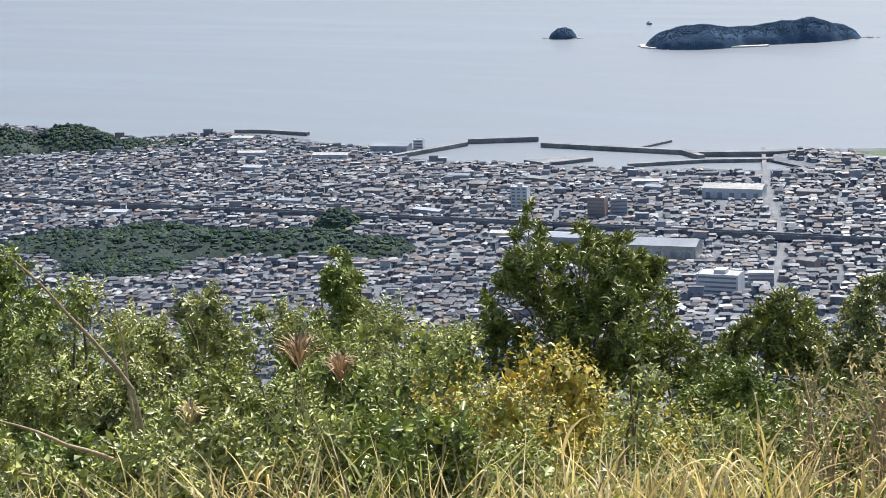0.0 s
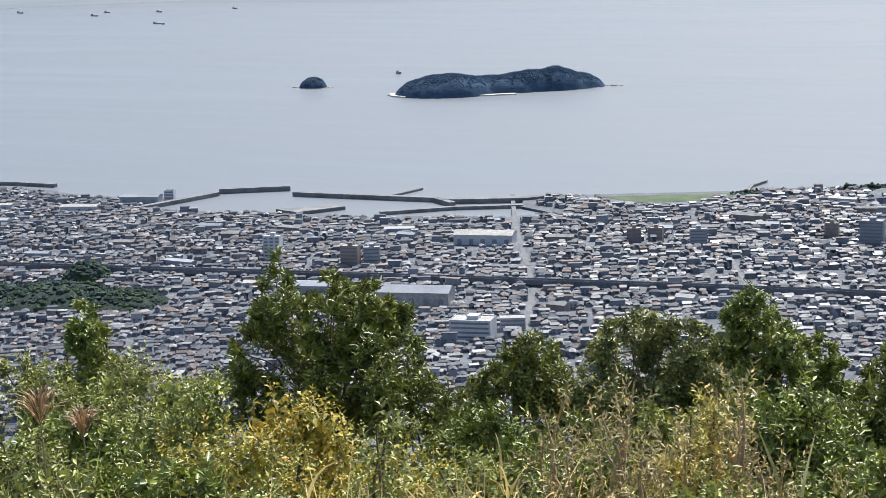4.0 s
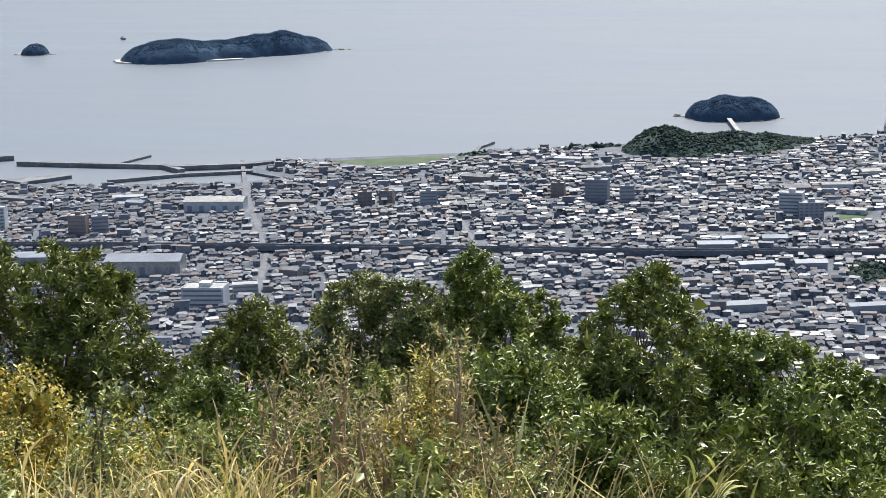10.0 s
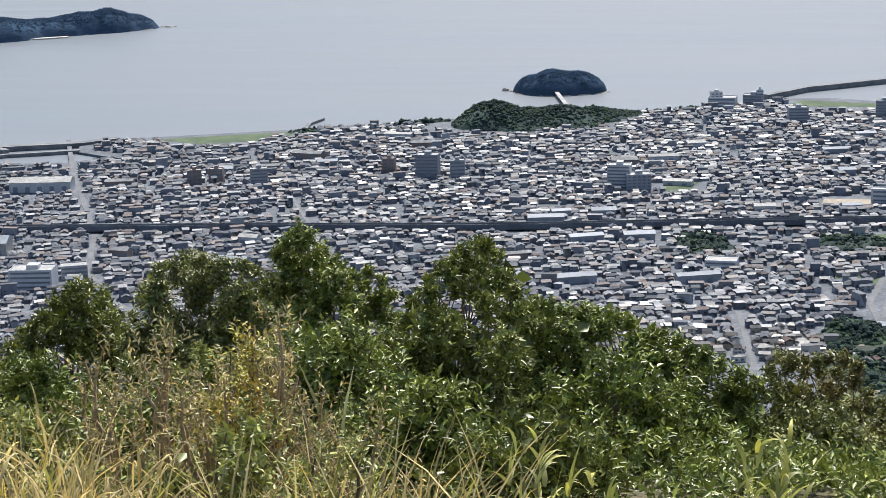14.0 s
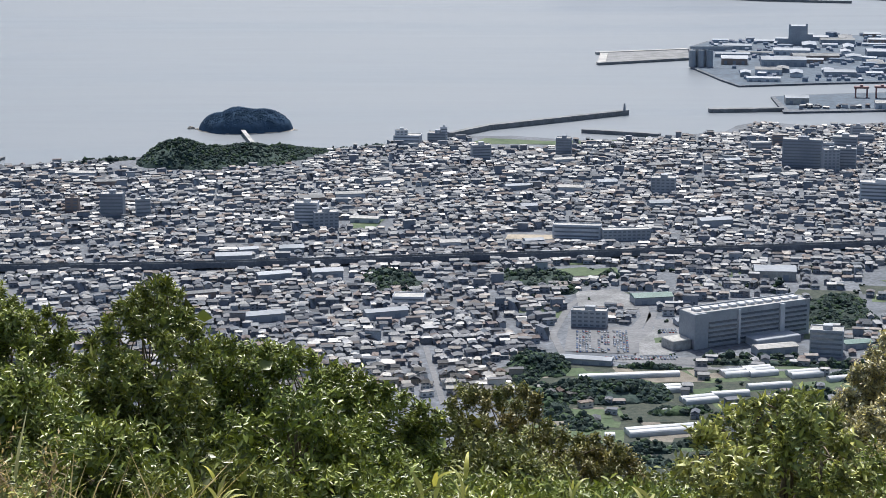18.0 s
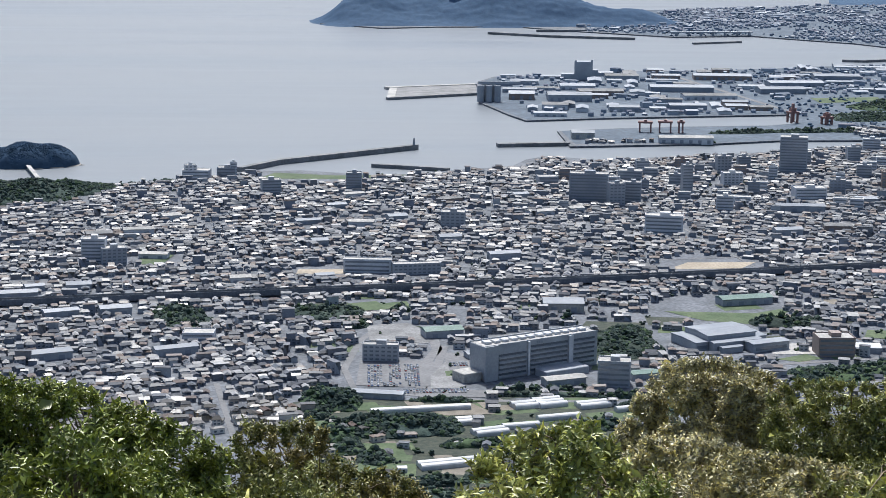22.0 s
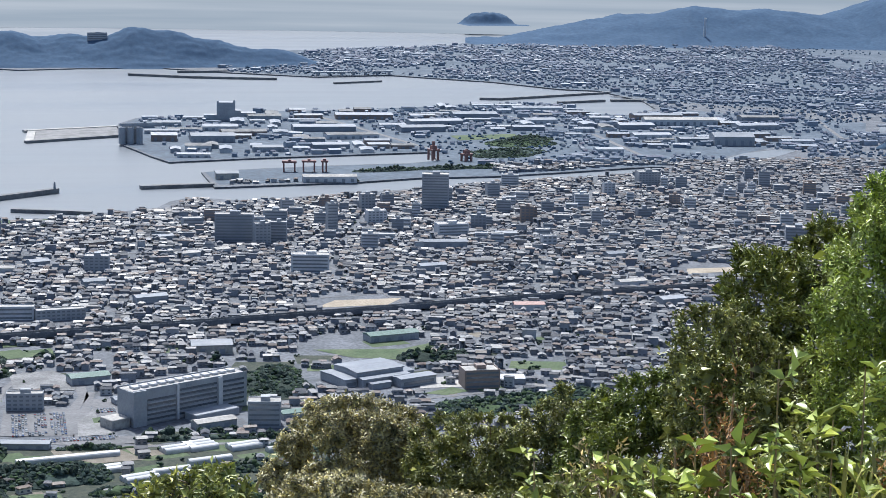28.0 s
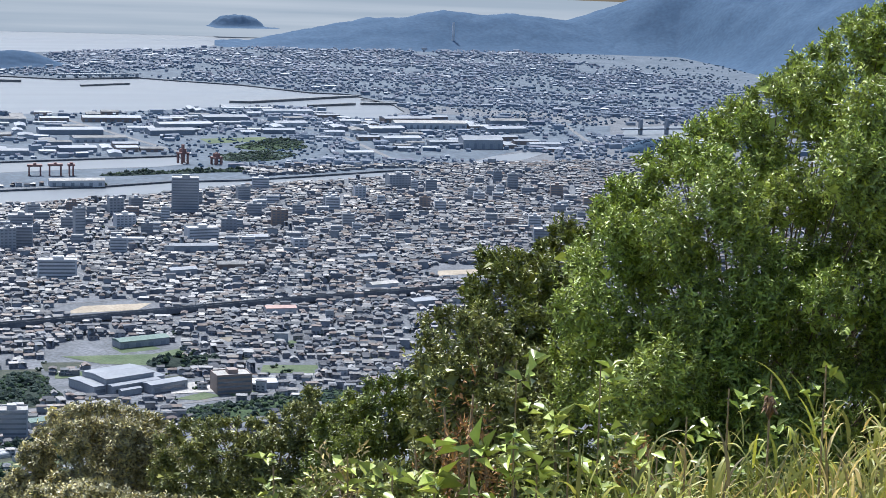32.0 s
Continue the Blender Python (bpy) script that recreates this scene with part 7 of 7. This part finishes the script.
grass("green_grass", "long green grass blades on the hilltop", M_LEAF["blade"], 450, 14, 48, 5.4, 7.6, 0.4, 0.9, 0.015, 5.0)
grass("broad_grass", "broad pale green grass leaves on the hilltop", M_LEAF["blade"], 110, 14, 48, 5.6, 8.0, 0.5, 0.95, 0.034)


def arch(x, y, z, length, width, rise, bend, seg=6):
    """Long leaves that rise and arch over."""
    n = len(x)
    a = lr.uniform(0, 6.28, n)
    tw = lr.normal(0, 0.7, n)
    dx, dy = np.cos(a), np.sin(a)
    sx, sy = -np.sin(a + tw), np.cos(a + tw)
    h, up = np.zeros(n), np.zeros(n)
    vs = []
    for i in range(seg + 1):
        u = i / seg
        w = width * 0.5 * (0.45 + 2.2 * u if u < 0.25 else ((1 - u) / 0.75) ** 0.75)
        cx, cy, cz = x + dx * h, y + dy * h, z + up
        vs += [np.stack([cx - sx * w, cy - sy * w, cz], -1), np.stack([cx + sx * w, cy + sy * w, cz + w * 0.5], -1)]
        e = rise - bend * u ** 1.4
        h, up = h + np.cos(e) * length / seg, up + np.sin(e) * length / seg
    v = np.stack(vs, 1).reshape(-1, 3)
    b = np.arange(n) * (2 * seg + 2)
    f = np.concatenate([np.stack([b + 2 * i, b + 2 * i + 1, b + 2 * i + 3, b + 2 * i + 2], 1) for i in range(seg)])
    return v, f


def bamboo(name, label, m, canes, per, a0, a1, r0, r1, h0, h1, length, width, slope=0.0):
    """Leafy canes in tufts, with long arching leaves up each of them."""
    tufts = max(6, canes // 5)
    ca, cr = lr.uniform(radians(a0), radians(a1), tufts), lr.uniform(r0, r1, tufts)
    k = lr.integers(0, tufts, canes)
    a = ca[k] + lr.normal(0, 0.016, canes)
    r = cr[k] + lr.normal(0, 0.1, canes)
    x, y = -r * np.sin(a), r * np.cos(a)
    top = lr.uniform(h0, h1, canes) + slope * (radians(a0) - a)
    lean = lr.normal(0, 0.12, (canes, 2))
    g = np.array([hill_z(q) for q in r]) - 0.05
    u = lr.uniform(0.3, 1.0, (canes, per))
    X = (x[:, None] + lean[:, :1] * u * top[:, None]).ravel()
    Y = (y[:, None] + lean[:, 1:] * u * top[:, None]).ravel()
    Z = (g[:, None] + u * top[:, None]).ravel()
    n = len(X)
    v, f = arch(X, Y, Z, length * lr.uniform(0.5, 1.25, n), width * lr.uniform(0.5, 1.3, n), radians(66) + lr.normal(0, 0.22, n), lr.uniform(0.4, 2.4, n))
    # the canes themselves
    v2, f2 = blades(x, y, g, top, np.full(canes, 0.007), np.hypot(lean[:, 0], lean[:, 1]) * top, 6)
    put(name, fast_mesh(name, np.concatenate([v, v2]), np.concatenate([f, f2 + len(v)]), m), label=label, category="grass", kind="stuff")


bamboo("bamboo_grass", "broad yellow-green blades of bamboo grass", M_LEAF["blade"], 640, 10, -46, -30.0, 5.4, 7.0, 1.3, 1.75, 0.17, 0.015, 2.2)
bamboo("tall_dry_grass", "tall straw-coloured grass at the foot of the tree", M_LEAF["straw"], 560, 10, -46, -30.0, 5.4, 7.0, 1.2, 1.65, 0.17, 0.011, 2.2)
bamboo("sedge", "thin drooping green and yellow sedge leaves", M_LEAF["gold"], 420, 9, -46, -25.5, 5.4, 7.2, 0.9, 1.45, 0.16, 0.008, 2.0)
bamboo("hill_grass", "arching dry grass leaves on the hilltop", M_LEAF["straw"], 200, 9, 20, 48, 5.6, 7.0, 0.42, 0.78, 0.22, 0.011)
bamboo("hill_bamboo_grass", "scattered broad pale bamboo grass leaves on the hilltop", M_LEAF["blade"], 60, 6, -8, 22, 5.8, 7.6, 0.3, 0.62, 0.17, 0.022)
bamboo("low_bamboo_grass", "few pale bamboo grass leaves among the herbs", M_LEAF["blade"], 40, 6, 22, 48, 5.8, 7.4, 0.35, 0.7, 0.18, 0.02)


def broad_herb(x, y, top, leaf=0.13, m="bright", label="young plant with broad heart-shaped bright leaves"):
    """A stalk with a few large drooping leaves."""
    foot = hill_z(math.hypot(x, y)) - 0.05
    ob = thing("broad_leaf_plant", pose(x, y, foot), label, "plant")
    tall = top - foot
    tv, tf = [], []
    limb(tv, tf, (0, 0, 0), (0.03, 0.0, tall), 0.008, 0.003, Vector((0.03, 0.02, 0)), 5, 5)
    stalk = put("stalk", mesh_of("stalk", tv, tf, M_TWIG, smooth=True), ob)
    u = np.concatenate([np.linspace(0.3, 0.97, 9), [1.0]])
    q = np.stack([0.03 * u + 0.03 * np.sin(math.pi * u), 0.02 * np.sin(math.pi * u), tall * u], 1) + lr.normal(0, 0.045, (10, 3)) * np.array([1, 1, 0.4])
    v, f = leaf_cloud(q, unit(lr.normal(0, 0.25, (10, 3)) + np.array([0, 0, 1])), 5, leaf, leaf * 0.55, 62, 0.05, 0.35)
    put("leaves", fast_mesh("leaves", v, f, M_LEAF[m]), stalk)


def polar(a, r, e):
    return -r * math.sin(radians(a)), r * math.cos(radians(a)), EYE + r * math.tan(radians(e))


for a, r, e, leaf in ((-26.9, 7.0, -12.7, 0.12), (-29.4, 7.2, -12.7, 0.14), (-28.6, 6.8, -14.3, 0.15), (-24.6, 6.6, -15.4, 0.16), (-25.7, 6.4, -15.3, 0.15), (-27.0, 6.5, -14.8, 0.13), (-22.0, 6.4, -15.6, 0.12), (-19.8, 6.2, -16.0, 0.11),
                      (-32.2, 6.3, -14.0, 0.09), (-34.6, 6.4, -12.6, 0.08), (-33.4, 6.3, -13.1, 0.08), (-30.6, 6.6, -14.9, 0.1), (-36.2, 6.2, -12.2, 0.09), (-27.8, 6.2, -15.6, 0.12), (-23.4, 6.3, -16.2, 0.12), (-31.4, 6.2, -15.2, 0.1)):
    broad_herb(*polar(a, r, e), leaf * 0.62)


# ---- single stalks and bare twigs ----
def plume(x, y, top, colour, label, wide=0.16):
    """A seeding grass stalk with a drooping feathered head."""
    foot = hill_z(math.hypot(x, y)) - 0.05
    ob = thing("grass_plume", pose(x, y, foot), label, "grass")
    tv, tf = [], []
    limb(tv, tf, (0, 0, 0), (0.02, 0, top - foot - 0.2), 0.005, 0.003, Vector((0.02, 0, 0)), 4, 4)
    stalk = put("stalk", mesh_of("stalk", tv, tf, M_TWIG), ob)
    n = 60
    a = lr.uniform(0, 6.28, n)
    lift = lr.uniform(0.3, 1.0, n)
    v, f = [], []
    for i in range(n):
        b = Vector((0.02, 0, top - foot - 0.22 + 0.05 * lr.random()))
        e = b + Vector((math.cos(a[i]) * wide * lift[i], math.sin(a[i]) * wide * lift[i], 0.9 * wide * (1.25 - lift[i] * 0.7)))
        m = b.lerp(e, 0.55) + Vector((0, 0, 0.03))
        s = Vector((-math.sin(a[i]), math.cos(a[i]), 0)) * 0.005
        k = len(v)
        v += [tuple(b - s * 0.4), tuple(b + s * 0.4), tuple(m + s), tuple(m - s), tuple(e)]
        f += [(k, k + 1, k + 2, k + 3), (k + 3, k + 2, k + 4)]
    put("plume", mesh_of("plume", v, f, colour), stalk)


plume(-4.9, 6.47, 282.98, M_LEAF["plume"], "reddish brown feathery grass plume on a thin stalk")
plume(-4.78, 6.6, 282.9, M_LEAF["plume"], "reddish brown feathery grass plume on a thin stalk", 0.12)
plume(3.56, 5.14, 283.66, M_LEAF["plume"], "pale reddish grass plume above the bamboo grass", 0.04)
plume(-5.3, 6.2, 282.75, M_LEAF["dry"], "pale feathery grass plume on a thin stalk", 0.1)
for pts in ([(-6.13, 6.08, 283.25), (-5.96, 6.24, 282.96), (-5.77, 6.41, 282.59), (-5.7, 6.45, 281.9)], [(-5.88, 6.46, 282.95), (-5.84, 6.46, 282.6), (-5.8, 6.46, 281.9)],
            [(-5.5, 5.3, 282.80), (-5.3, 5.45, 282.68), (-5.14, 5.63, 282.55), (-5.0, 5.7, 282.1)], [(-5.6, 5.25, 282.6), (-5.3, 5.5, 282.5), (-5.15, 5.6, 282.1)]):
    tv, tf = [], []
    for i in range(len(pts) - 1):
        r0 = 0.004 + 0.004 * i
        limb(tv, tf, pts[i], pts[i + 1], r0, r0 + 0.004, Vector((0.01, 0.0, 0.01)), 5, 4)
    put("bare_branch", mesh_of("bare_branch", tv, tf, M_TWIG, smooth=True), label="bare pale dead branch leaning over the shrubs", category="branch")
